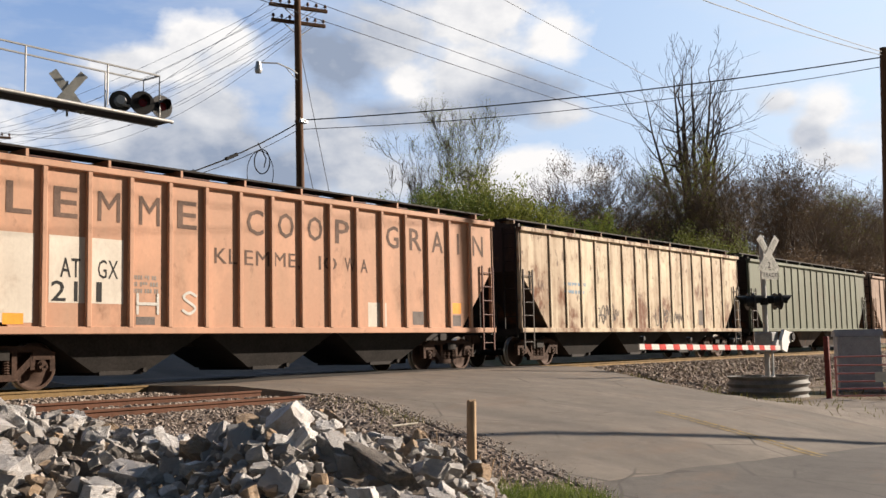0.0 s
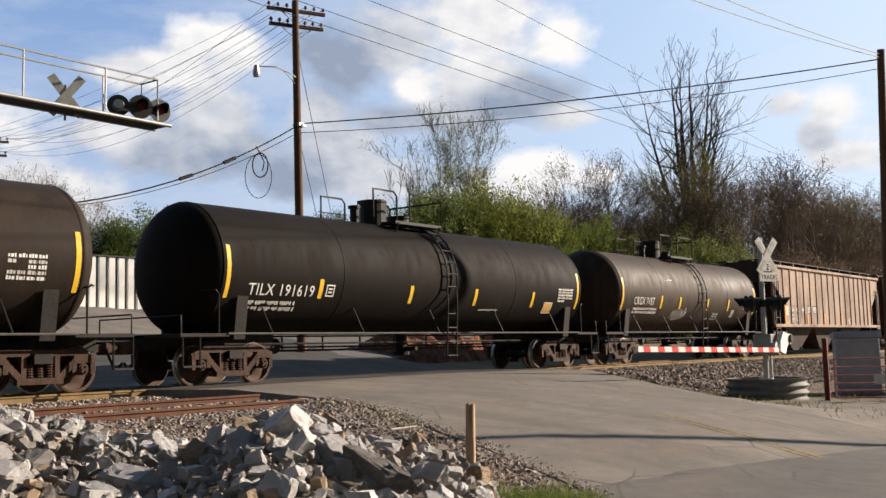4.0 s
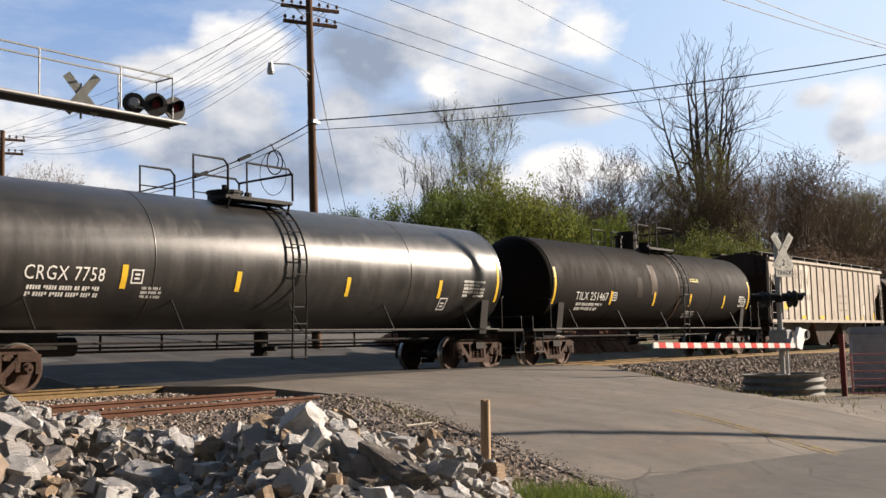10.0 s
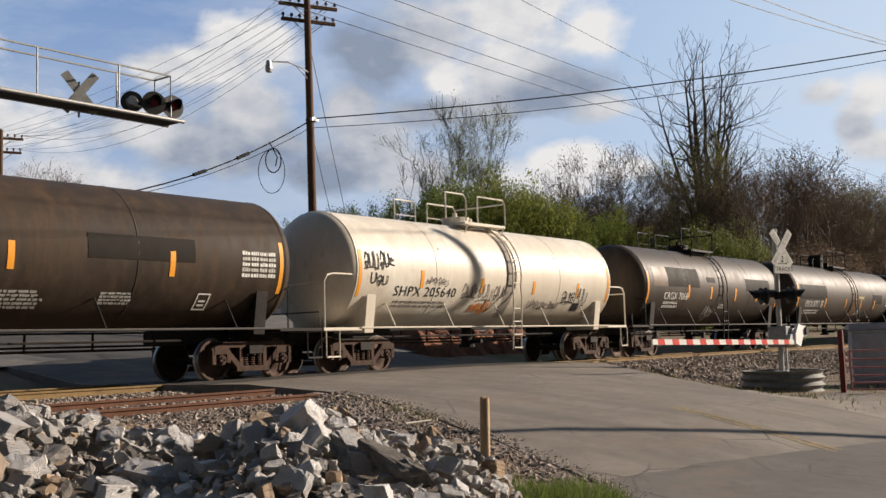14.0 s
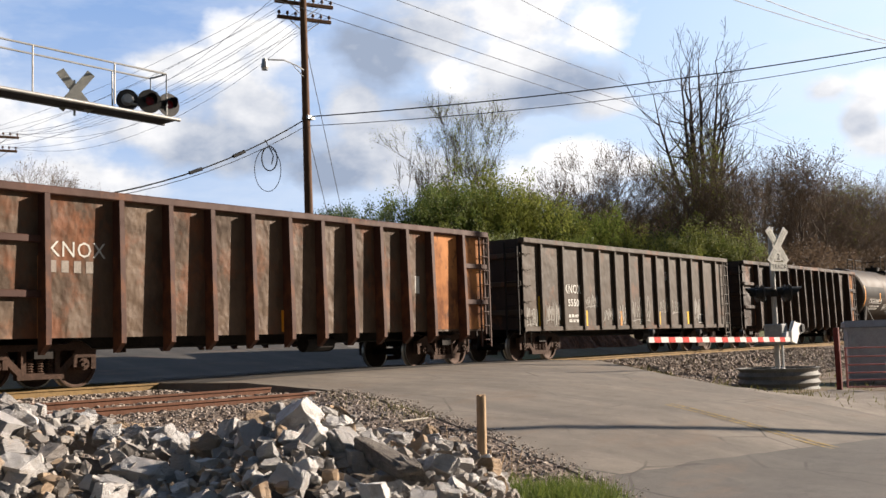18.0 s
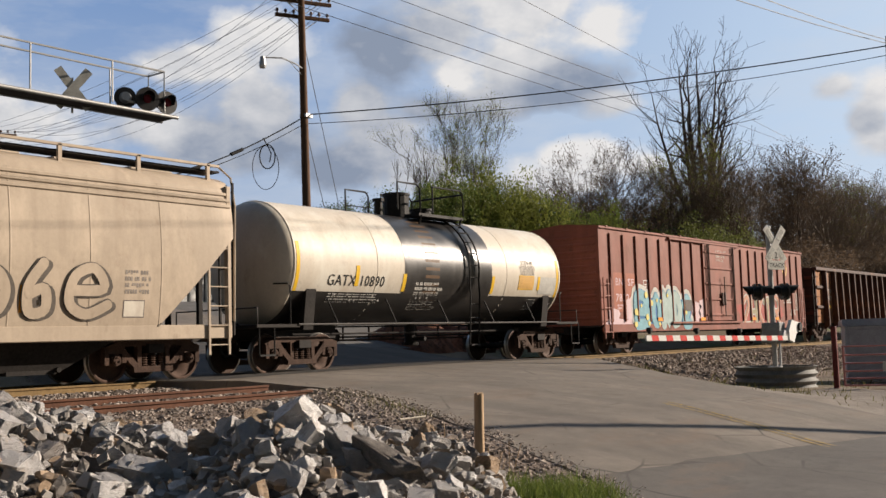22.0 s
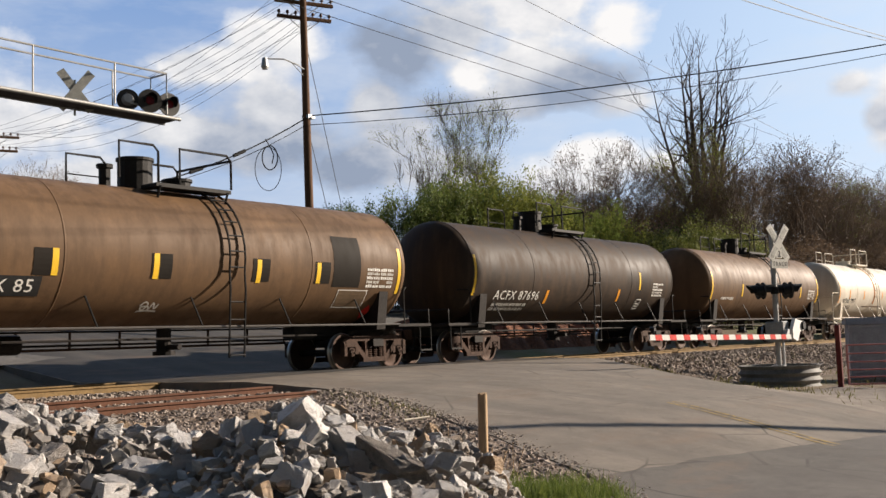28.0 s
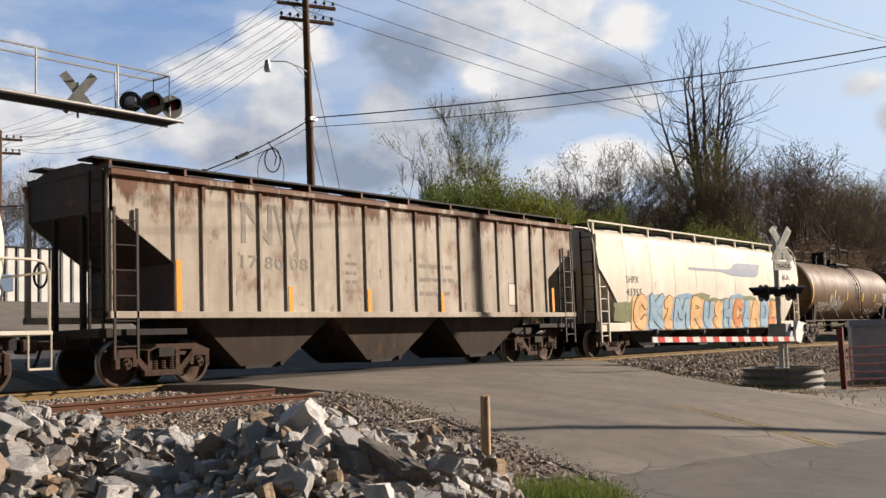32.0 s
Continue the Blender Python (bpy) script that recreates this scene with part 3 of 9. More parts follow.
# strokes of bulky sprayed letters, in a box of one by one
STROKES = {
    "B": (((0.15, 0), (0.15, 1), (0.75, 0.9), (0.6, 0.55), (0.2, 0.52)), ((0.2, 0.52), (0.85, 0.42), (0.8, 0.08), (0.15, 0))),
    "C": (((0.9, 0.8), (0.6, 1), (0.25, 0.85), (0.1, 0.5), (0.25, 0.15), (0.6, 0), (0.9, 0.2)),),
    "K": (((0.15, 0), (0.2, 0.5), (0.15, 1)), ((0.9, 1), (0.3, 0.5), (0.95, 0))),
    "J": (((0.1, 0.85), (0.8, 1), (0.62, 0.4), (0.15, 0.05), (0.9, 0.0)),),
    "M": (((0.08, 0), (0.17, 1), (0.5, 0.35), (0.83, 1), (0.92, 0)),),
    "R": (((0.15, 0), (0.15, 1), (0.7, 1), (0.9, 0.75), (0.7, 0.5), (0.3, 0.5)), ((0.4, 0.5), (0.92, 0))),
    "U": (((0.12, 1), (0.12, 0.3), (0.5, 0), (0.88, 0.3), (0.88, 1)),),
    "S": (((0.9, 0.85), (0.5, 1), (0.15, 0.75), (0.85, 0.3), (0.5, 0), (0.1, 0.15)),),
    "H": (((0.15, 0), (0.15, 1)), ((0.85, 0), (0.85, 1)), ((0.15, 0.5), (0.85, 0.5))),
    "A": (((0.08, 0), (0.45, 1), (0.92, 0)), ((0.25, 0.4), (0.75, 0.4))),
    "D": (((0.15, 0), (0.15, 1), (0.7, 0.9), (0.92, 0.5), (0.7, 0.1), (0.15, 0)),),
    "L": (((0.25, 1), (0.15, 0.05), (0.9, 0.08)),),
    "E": (((0.85, 1), (0.3, 0.9), (0.75, 0.6), (0.3, 0.45), (0.2, 0.05), (0.9, 0)),),
    "N": (((0.12, 0), (0.18, 1), (0.8, 0.05), (0.88, 1)),),
    "T": (((0.0, 0.9), (0.5, 1), (1, 0.95)), ((0.5, 0.95), (0.45, 0))),
    "O": (((0.5, 1), (0.1, 0.6), (0.25, 0.08), (0.75, 0.08), (0.9, 0.6), (0.5, 1)),),
    "Z": (((0.1, 0.8), (0.6, 1), (0.8, 0.7), (0.15, 0.05), (0.95, 0)),),
    "6": (((0.7, 1), (0.2, 0.55), (0.25, 0.05), (0.8, 0.1), (0.75, 0.5), (0.25, 0.4)),),
    "e": (((0.2, 0.5), (0.85, 0.55), (0.65, 0.98), (0.25, 0.8), (0.15, 0.25), (0.5, 0), (0.95, 0.2)),)}


def disc(g, car, x, z, r, off):
    g.rings([[wrap_point(car, x - r * math.cos(a), z + r * math.sin(a), off), wrap_point(car, x + r * math.cos(a), z + r * math.sin(a), off)] for a in np.linspace(-1.5, 1.5, 7)], close=False, cap=False)


def fat_letter(car, key, x0, x1, z0, z1, mat, width, off, name, shift=(0, 0)):
    """A bulky letter of round-ended strokes that fills the box."""
    g = Geo()
    m = width / 2
    for k, st in enumerate(STROKES[key]):
        pts = [(x0 + m + (x1 - x0 - 2 * m) * u + shift[0], z0 + m + (z1 - z0 - 2 * m) * v + shift[1]) for u, v in st]
        line = smooth_path(pts, 5) if len(pts) > 2 else [(pts[0][0] + (pts[1][0] - pts[0][0]) * q / 5, pts[0][1] + (pts[1][1] - pts[0][1]) * q / 5) for q in range(6)]
        up = off + 0.004 * k
        ribbon(g, car, line, width, up)
        disc(g, car, *line[0], width / 2, up - 0.0004)
        disc(g, car, *line[-1], width / 2, up + 0.0004 + 0.00012 * len(line))
    return part(name, g, mat, car["ob"])


def stroke(car, pts, width, mat, off=0.008, name="sprayed_stroke"):
    g = Geo()
    ribbon(g, car, smooth_path(pts, 5) if len(pts) > 2 else pts, width, off)
    return part(name, g, mat, car["ob"])


def smooth_path(pts, n):
    out = []
    for k in range(len(pts) - 1):
        p0, p1, p2, p3 = pts[max(0, k - 1)], pts[k], pts[k + 1], pts[min(len(pts) - 1, k + 2)]
        for j in range(n):
            t = j / n
            out.append(tuple(0.5 * (2 * b + (c - a) * t + (2 * a - 5 * b + 4 * c - d) * t * t + (3 * b - a - 3 * c + d) * t ** 3) for a, b, c, d in zip(p0, p1, p2, p3)))
    return out + [pts[-1]]


def ribbon(g, car, pts, width, off=0.007, climb=0.00012):
    """A flat stroke; it climbs a little along its way, so that it crosses over itself."""
    rs = []
    for k, (x, z) in enumerate(pts):
        x2, z2 = pts[min(k + 1, len(pts) - 1)]
        x1, z1 = pts[max(k - 1, 0)]
        d = Vector((x2 - x1, z2 - z1))
        d = d.normalized() * width / 2 if d.length > 1e-6 else Vector((0, width / 2))
        up = off + climb * k
        rs.append([wrap_point(car, x - d.y, z + d.x, up), wrap_point(car, x + d.y, z - d.x, up)])
    g.rings(rs, close=False, cap=False)


def blob(car, x0, x1, z0, z1, mat, seed, off, wob=0.12, name="graffiti_fill", slant=0.0):
    """A rounded, uneven painted shape between x0 and x1."""
    g = Geo()
    n = 12
    w, h = x1 - x0, z1 - z0
    rs = []
    for k in range(n + 1):
        t = k / n
        r = min(1, 4.5 * math.sqrt(max(0, t * (1 - t)))) * 0.5
        c = (x0 + x1) / 2 + slant * (t - 0.5) * w
        l = c - w * (r + wob * noise.noise((seed * 7.3, t * 4.1, 1)))
        q = c + w * (r + wob * noise.noise((seed * 5.1, t * 4.7, 9)))
        rs.append([wrap_point(car, l + (q - l) * j / 2, z0 + h * t, off) for j in range(3)])
    g.rings(rs, close=False, cap=False)
    return part(name, g, mat, car["ob"])


def shell(car, x0, x1, z0, z1, mat, name="paint_band", off=0.004):
    """A painted zone round a tank's near side."""
    r, zc = car["r"] + off, car["zc"]
    a0, a1 = math.asin(max(-1, (z0 - zc) / r)), math.asin(min(1, (z1 - zc) / r))
    rs = [[(x, -r * math.cos(a), zc + r * math.sin(a)) for x in (x0, (x0 + x1) / 2, x1)] for a in np.linspace(a0, a1, 16)]
    return part(name, Geo().rings(rs, close=False, cap=False), mat, car["ob"], smooth=180)


def bars(car, x, z, w, h, mat, rows=2, seed=1, name="marking"):
    """Small writing: rows of plain bars, one for each letter, in groups like words."""
    rnd = random.Random(seed)
    g = Geo()
    rh = min(0.105, h / (rows * 1.55))
    pitch = h / rows
    for r in range(rows):
        zz = z + h - r * pitch - rh
        xx, left = x, rnd.randint(2, 5)
        while xx < x + w * (0.8 + 0.2 * rnd.random()):
            l = rh * rnd.uniform(0.42, 0.62)
            quad(g, car, xx, xx + l, zz + (rh * 0.35 if rnd.random() < 0.15 else 0), zz + rh)
            left -= 1
            xx += l + rh * (0.22 if left else 0.75)
            left = left or rnd.randint(2, 6)
    tagged(part(name, g, mat, car["ob"]), kind="stuff")


def quad(g, car, x0, x1, z0, z1, off=0.004, n=1):
    n = max(n, int(abs(z1 - z0) / 0.12) + 1) if car["shape"] != "flat" else 1
    rs = [[wrap_point(car, x0, z0 + (z1 - z0) * k / n, off), wrap_point(car, x1, z0 + (z1 - z0) * k / n, off)] for k in range(n + 1)]
    g.rings(rs, close=False, cap=False)


def patch(car, x, z, w, h, mat, name="patch", label="", off=0.003):
    g = Geo()
    quad(g, car, x, x + w, z, z + h, off)
    return part(name, g, mat, car["ob"], label)


# --- the bogie, shared by all cars
def bogie_meshes():
    m = {}
    g = Geo()
    # the frame as welded bars, so that its three windows stay open
    for x0, z0, x1, z1, t in ((-1.12, 0.66, -0.78, 0.78, 0.12), (-0.80, 0.78, 0.80, 0.78, 0.12), (0.78, 0.78, 1.12, 0.66, 0.12), (-0.80, 0.70, -0.36, 0.27, 0.12), (0.80, 0.70, 0.36, 0.27, 0.12), (-0.44, 0.26, 0.44, 0.26, 0.12), (-0.34, 0.30, -0.34, 0.76, 0.10), (0.34, 0.30, 0.34, 0.76, 0.10)):
        d = Vector((x1 - x0, 0, z1 - z0))
        a = math.atan2(d.z, d.x)
        mm = Matrix.Translation(((x0 + x1) / 2, 0, (z0 + z1) / 2)) @ Matrix.Rotation(-a, 4, "Y")
        g.box(-d.length / 2 - 0.03, d.length / 2 + 0.03, -0.065, 0.065, -t / 2, t / 2, mm)
    for s in (-1, 1):
        g.box(s * 0.89 - 0.20, s * 0.89 + 0.20, -0.075, 0.075, 0.58, 0.74)
        g.box(s * 1.10 - 0.05, s * 1.10 + 0.05, -0.07, 0.07, 0.36, 0.66)
        g.box(s * 0.70 - 0.05, s * 0.70 + 0.05, -0.07, 0.07, 0.40, 0.66)
    m["side_frame"] = g.mesh("side_frame")
    m["bolster"] = Geo().box(-0.19, 0.19, -1.15, 1.15, 0.58, 0.76).box(-0.32, 0.32, -0.35, 0.35, 0.72, 0.86).mesh("bolster")
    m["brake_beam"] = Geo().box(-0.42, -0.36, -0.75, 0.75, 0.36, 0.44).box(0.36, 0.42, -0.75, 0.75, 0.36, 0.44).mesh("brake_beam")
    n = 32

    def hoop(prof, s):
        return [[(r * math.cos(2 * math.pi * i / n), s * o, r * math.sin(2 * math.pi * i / n)) for i in range(n)] for r, o in prof]
    for s, tag in ((-1, "near"), (1, "far")):
        g = Geo().rings(hoop([(0.0, 0.76), (0.10, 0.79), (0.15, 0.75), (0.32, 0.72), (0.385, 0.745), (0.39, 0.79), (0.43, 0.80), (0.445, 0.795)], s), cap=False)
        g.rings(hoop([(0.445, 0.66), (0.385, 0.66), (0.30, 0.70), (0.0, 0.72)], s), cap=False)
        m["wheel_plate_" + tag] = g.mesh("wheel_plate", 40)
        m["tyre_" + tag] = Geo().rings(hoop([(0.445, 0.795), (WHEEL_R - 0.004, 0.788), (WHEEL_R, 0.71), (0.483, 0.69), (0.478, 0.665), (0.445, 0.66)], s), cap=False).mesh("tyre", 40)
        g = Geo().cyl((0, s * 0.86, 0), (0, s * 1.07, 0), 0.115, 12).cyl((0, s * 1.07, 0), (0, s * 1.10, 0), 0.085, 12)
        for k in range(3):
            a = k * 2 * math.pi / 3
            g.cyl((0.055 * math.cos(a), s * 1.09, 0.055 * math.sin(a)), (0.055 * math.cos(a), s * 1.125, 0.055 * math.sin(a)), 0.02, 6)
        m["axle_bearing_" + tag] = g.mesh("axle_bearing")
        m["wheel_plate_" + tag].materials.append(M_WHEEL)
        m["tyre_" + tag].materials.append(M_TREAD)
        m["axle_bearing_" + tag].materials.append(M_TRUCK)
    m["axle"] = Geo().cyl((0, -0.86, 0), (0, 0.86, 0), 0.085, 10).mesh("axle", 40)
    coil = [(q, 0.32 + k * 0.0235) for k, q in enumerate((0.055, 0.085) * 6)]
    m["spring"] = Geo().rings([[(q * math.cos(i * math.pi / 4), q * math.sin(i * math.pi / 4), z) for i in range(8)] for q, z in coil]).mesh("spring")
    for k, mt in (("side_frame", M_TRUCK), ("spring", M_TRUCK), ("bolster", M_STEEL), ("brake_beam", M_STEEL), ("axle", M_STEEL)):
        m[k].materials.append(mt)
    return m


BOGIE = bogie_meshes()
M_DULLSTEEL = plain("dull_grey_steel", (0.10, 0.095, 0.09), 0.6, 0.2, 0.3, 3.0)


def bogie(car, x):
    ob = car["ob"]
    tr = new("bogie")
    tr.parent = ob
    tr.matrix_basis = pose(x, 0, 0)
    for s in (-1, 1):
        part("side_frame", BOGIE["side_frame"], None, tr, "", at=pose(0, s * 0.99, 0))
        for x in (-0.2, 0.0, 0.2):
            part("spring", BOGIE["spring"], None, tr, "", at=pose(x, s * 0.99, 0)) if s < 0 else None
    part("bolster", BOGIE["bolster"], None, tr)
    part("brake_beam", BOGIE["brake_beam"], None, tr)
    for s in (-0.889, 0.889):
        for k in ("axle", "wheel_plate_near", "wheel_plate_far", "tyre_near", "tyre_far", "axle_bearing_near", "axle_bearing_far"):
            w = part(k.replace("_near", "").replace("_far", ""), BOGIE[k], None, tr)
            w.matrix_parent_inverse = pose(s, 0, WHEEL_R)
            SPUN.append(w)


def coupler(car, end):
    s = 1 if end > 0 else -1
    x = abs(end)
    g = Geo().box(s * (x - 1.1), s * x, -0.09, 0.09, 0.78, 0.95) if s > 0 else Geo().box(-x, -(x - 1.1), -0.09, 0.09, 0.78, 0.95)
    a = s * x
    g.box(min(a, a - s * 0.32), max(a, a - s * 0.32), -0.17, 0.17, 0.72, 1.0, b=0.03)
    part("coupler", g, M_TRUCK, car["ob"])
    h = [Vector((s * (x - 0.35), -0.25, 0.85))]
    for k in range(1, 6):
        t = k / 5
        h.append(Vector((s * (x - 0.35 + 0.35 * t), -0.25 - 0.05 * t, 0.85 - 0.42 * math.sin(t * math.pi * 0.75))))
    part("air_hose", Geo().pipe(h, 0.03), M_BLACKIRON, car["ob"])


RUNGS = {}


def shared_bar(key, make, mat):
    if (key, mat.name) not in RUNGS:
        RUNGS[(key, mat.name)] = make().mesh("rung")
        RUNGS[(key, mat.name)].materials.append(mat)
    return RUNGS[(key, mat.name)]


def ladder(car, x0, x1, y, z0, z1, n, mat, name="ladder"):
    """Two stiles with rungs, all in the plane of the side."""
    top = part(name, Geo().box(x0 - 0.025, x0 + 0.025, y - 0.02, y + 0.02, z0, z1), mat, car["ob"])
    part("ladder_stile", Geo().box(x1 - 0.025, x1 + 0.025, y - 0.02, y + 0.02, z0, z1), mat, top)
    w = round(x1 - x0, 3)
    me = shared_bar(("x", w), lambda: Geo().cyl((0, 0, 0), (w, 0, 0), 0.016, 6), mat)
    for k in range(n):
        part("rung", me, None, top, at=pose(x0, y, z0 + (z1 - z0) * (k + 0.5) / n))


def end_ladder(car, x, y0, y1, z0, z1, n, mat):
    top = part("end_ladder", Geo().box(x - 0.02, x + 0.02, y0 - 0.025, y0 + 0.025, z0, z1), mat, car["ob"])
    part("ladder_stile", Geo().box(x - 0.02, x + 0.02, y1 - 0.025, y1 + 0.025, z0, z1), mat, top)
    w = round(y1 - y0, 3)
    me = shared_bar(("y", w), lambda: Geo().cyl((0, 0, 0), (0, w, 0), 0.016, 6), mat)
    for k in range(n):
        part("rung", me, None, top, at=pose(x, y0, z0 + (z1 - z0) * (k + 0.5) / n))


def begin(name, label, category, rear, front, reach_r, reach_f, tc):
    """An empty car at the middle of its body, with bogies and couplers."""
    mid, L = (rear + front) / 2, front - rear
    ob = thing(name, label, category, pose(mid, TRACK_Y, 0), group="cars of the freight train")
    car = {"ob": ob, "u": mid, "L": L, "shape": "flat"}
    for s in (-1, 1):
        bogie(car, s * tc / 2)
    coupler(car, L / 2 + reach_f)
    coupler(car, -(L / 2 + reach_r))
    CARS.append(car)
    return car


CARS = []


def sill(car, half, z0=0.78, z1=1.05, mat=None):
    part("centre_sill", Geo().box(-half, half, -0.19, 0.19, z0, z1), mat or M_STEEL, car["ob"])


def tank_car(label, rear, front, rr, rf, paint, zc=2.62, r=1.50, head=0.62, sillmat=None, fit=M_BLACKIRON, dome=0.0, strips=(), strip_mat=None, name="tank_car", ring=None, handmat=None, domes=2, low_housing=False):
    """rear and front: the seams where the barrel meets its heads."""
    L = front - rear
    car = begin(name, label, "tank car", rear, front, rr, rf, L - 1.2)
    ob = car["ob"]
    car.update(shape="tank", r=r, zc=zc)
    n = 44

    def ringpts(x, q):
        return [(x, q * math.cos(2 * math.pi * i / n), zc + q * math.sin(2 * math.pi * i / n)) for i in range(n)]
    part("barrel", Geo().rings([ringpts(x, r) for x in np.linspace(-L / 2, L / 2, 9)], cap=False), paint, ob, smooth=60)
    for s in (-1, 1):
        rs = [ringpts(s * (L / 2 + head * math.sin(a)), r * math.cos(a) + 1e-4) for a in np.linspace(0, math.pi / 2, 10)]
        part("tank_head", Geo().rings(rs, cap=False), paint, ob, smooth=60)
        part("head_seam", Geo().rings([ringpts(s * (L / 2 - 0.01), r + 0.004), ringpts(s * (L / 2 - 0.01), r + 0.008), ringpts(s * (L / 2 + 0.03), r + 0.008), ringpts(s * (L / 2 + 0.03), r + 0.002)], cap=False), paint, ob, smooth=40)
    for x in (-L / 4, L / 4):
        part("girth_seam", Geo().rings([ringpts(x - 0.02, r + 0.001), ringpts(x - 0.015, r + 0.006), ringpts(x + 0.015, r + 0.006), ringpts(x + 0.02, r + 0.001)], cap=False), paint, ob, smooth=60)
    # stub sills, end platforms, saddles
    for s in (-1, 1):
        xe = s * (L / 2 + head + 0.55)
        x1, x2 = sorted((s * (L / 2 - 2.6), xe))
        part("stub_sill", Geo().box(x1, x2, -0.2, 0.2, 0.80, 1.12), M_STEEL, ob)
        x1, x2 = sorted((s * (L / 2 - 0.15), xe))
        part("end_platform", Geo().box(x1, x2, -1.45, 1.45, 1.05, 1.13, b=0.01), sillmat or M_STEEL, ob)
        g = Geo()
        bx = s * (L / 2 - 0.6)
        g.prism([(-1.25, 1.0), (1.25, 1.0), (1.38, 1.95), (1.1, 1.75), (0.5, 1.2), (-0.5, 1.2), (-1.1, 1.75), (-1.38, 1.95)], "x", bx - 0.16, bx + 0.16)
        part("saddle", g, sillmat or M_STEEL, ob)
        g = Geo()
        yy = -1.42
        if handmat:
            bow = [(xe - s * 0.06, yy, 1.1), (xe - s * 0.06, yy, 2.22), (xe - s * 0.16, yy, 2.38), (xe - s * 0.36, yy, 2.42), (s * (L / 2 + 0.15), yy, 2.42)]
            g.pipe(bow, 0.026)
            g.pipe([(xe - s * 0.06, yy, 2.2), (xe - s * 0.06, -yy, 2.2), (xe - s * 0.06, -yy, 1.1)], 0.022)
        else:
            g.pipe([(s * (L / 2 + 0.12), yy, 1.1), (s * (L / 2 + 0.12), yy, 1.98), (s * (L / 2 + 0.20), yy, 2.06), (s * (L / 2 + 0.42), yy + 0.25, 2.06)], 0.020)
            g.pipe([(xe - s * 0.05, yy, 1.1), (xe - s * 0.05, yy, 1.5), (xe - s * 0.05, -yy, 1.5), (xe - s * 0.05, -yy, 1.1)], 0.018)
        part("end_railing", g, handmat or fit, ob)
        g = Geo()
        x1, x2 = sorted((xe - s * 0.05, xe - s * 0.5))
        g.box(x1, x2, -1.5, -1.44, 0.42, 0.46)
        g.pipe([(x1, -1.47, 1.05), (x1, -1.47, 0.44)], 0.02).pipe([(x2, -1.47, 1.05), (x2, -1.47, 0.44)], 0.02)
        part("step", g, handmat or fit, ob)
    # walk-along handrail and its brackets
    g = Geo().pipe([(-L / 2 + 0.1, -1.46, 1.12), (L / 2 - 0.1, -1.46, 1.12)], 0.024)
    part("side_rail", g, handmat or M_DULLSTEEL, ob)
    part("side_rail", Geo().pipe([(-L / 2 + 0.1, 1.46, 1.12), (L / 2 - 0.1, 1.46, 1.12)], 0.024), handmat or M_STEEL, ob)
    for k in range(9):
        x = -L / 2 + 1.4 + (L - 2.8) * k / 8
        part("rail_bracket", Geo().pipe([(x, 1.46, 1.12), (x - 0.04, 1.42, 0.72)], 0.03), M_TRUCK, ob)
    part("brake_pipe", Geo().pipe([(-L / 2 + 1.0, 1.40, 0.74), (L / 2 - 1.0, 1.40, 0.74)], 0.03), M_TRUCK, ob)
    for k in range(5):
        x = -L / 2 + 1.4 + (L - 2.8) * k / 4
        part("rail_bracket", Geo().pipe([(x, -1.46, 1.12), (x - 0.12, -1.22, zc - math.sqrt(max(0.1, r * r - 1.22 ** 2)))], 0.022), handmat or fit, ob)
    # bottom outlet, pipes and rods below
    part("outlet_valve", Geo().cyl((0.1, 0, 0.62), (0.1, 0, 1.15), 0.16, 12).cyl((0.1, 0, 0.55), (0.1, 0, 0.64), 0.24, 12).cyl((0.1, -0.55, 0.72), (0.1, 0.1, 0.72), 0.06, 8), M_STEEL, ob)
    part("brake_rod", Geo().pipe([(-L / 2 + 0.8, -0.5, 0.9), (L / 2 - 0.8, -0.5, 0.9)], 0.025).pipe([(-L / 2 + 0.8, 0.6, 0.82), (L / 2 - 0.8, 0.6, 0.82)], 0.025), M_STEEL, ob)
    part("air_reservoir", Geo().cyl((-L / 2 + 2.6, 0.7, 0.86), (-L / 2 + 3.5, 0.7, 0.86), 0.2, 12), M_STEEL, ob)
    # the manway platform on top
    zt = zc + r
    px0, px1, py = -0.85 + dome, 1.15 + dome, 0.95
    part("walkway", Geo().box(px0, px1, -py, -0.42, zt - 0.05, zt + 0.03), fit, ob)
    part("walkway", Geo().box(px0, px1, 0.42, py, zt - 0.05, zt + 0.03), fit, ob)
    for x in (px0 + 0.1, px1 - 0.1):
        part("walkway_bracket", Geo().pipe([(x, -py, zt - 0.02), (x, -py * 0.9, zc + math.sqrt(r * r - (0.9 * py) ** 2))], 0.03), fit, ob)
    for y in (-py, py):
        for a, b in ((px0 - 0.9, px0 + 0.05), (px0 + 0.6, px1)):
            g = Geo().pipe([(a, y, zt + 0.05), (a, y, zt + 0.80), (b - 0.12, y, zt + 0.80), (b, y, zt + 0.68), (b, y, zt + 0.05)], 0.028)
            g.pipe([(a, y, zt + 0.36), (b, y, zt + 0.36)], 0.015) if y > 0 else None
            part("top_railing", g, fit, ob)
    part("top_railing", Geo().pipe([(px1, -py, zt + 0.70), (px1, py, zt + 0.70)], 0.028), fit, ob)
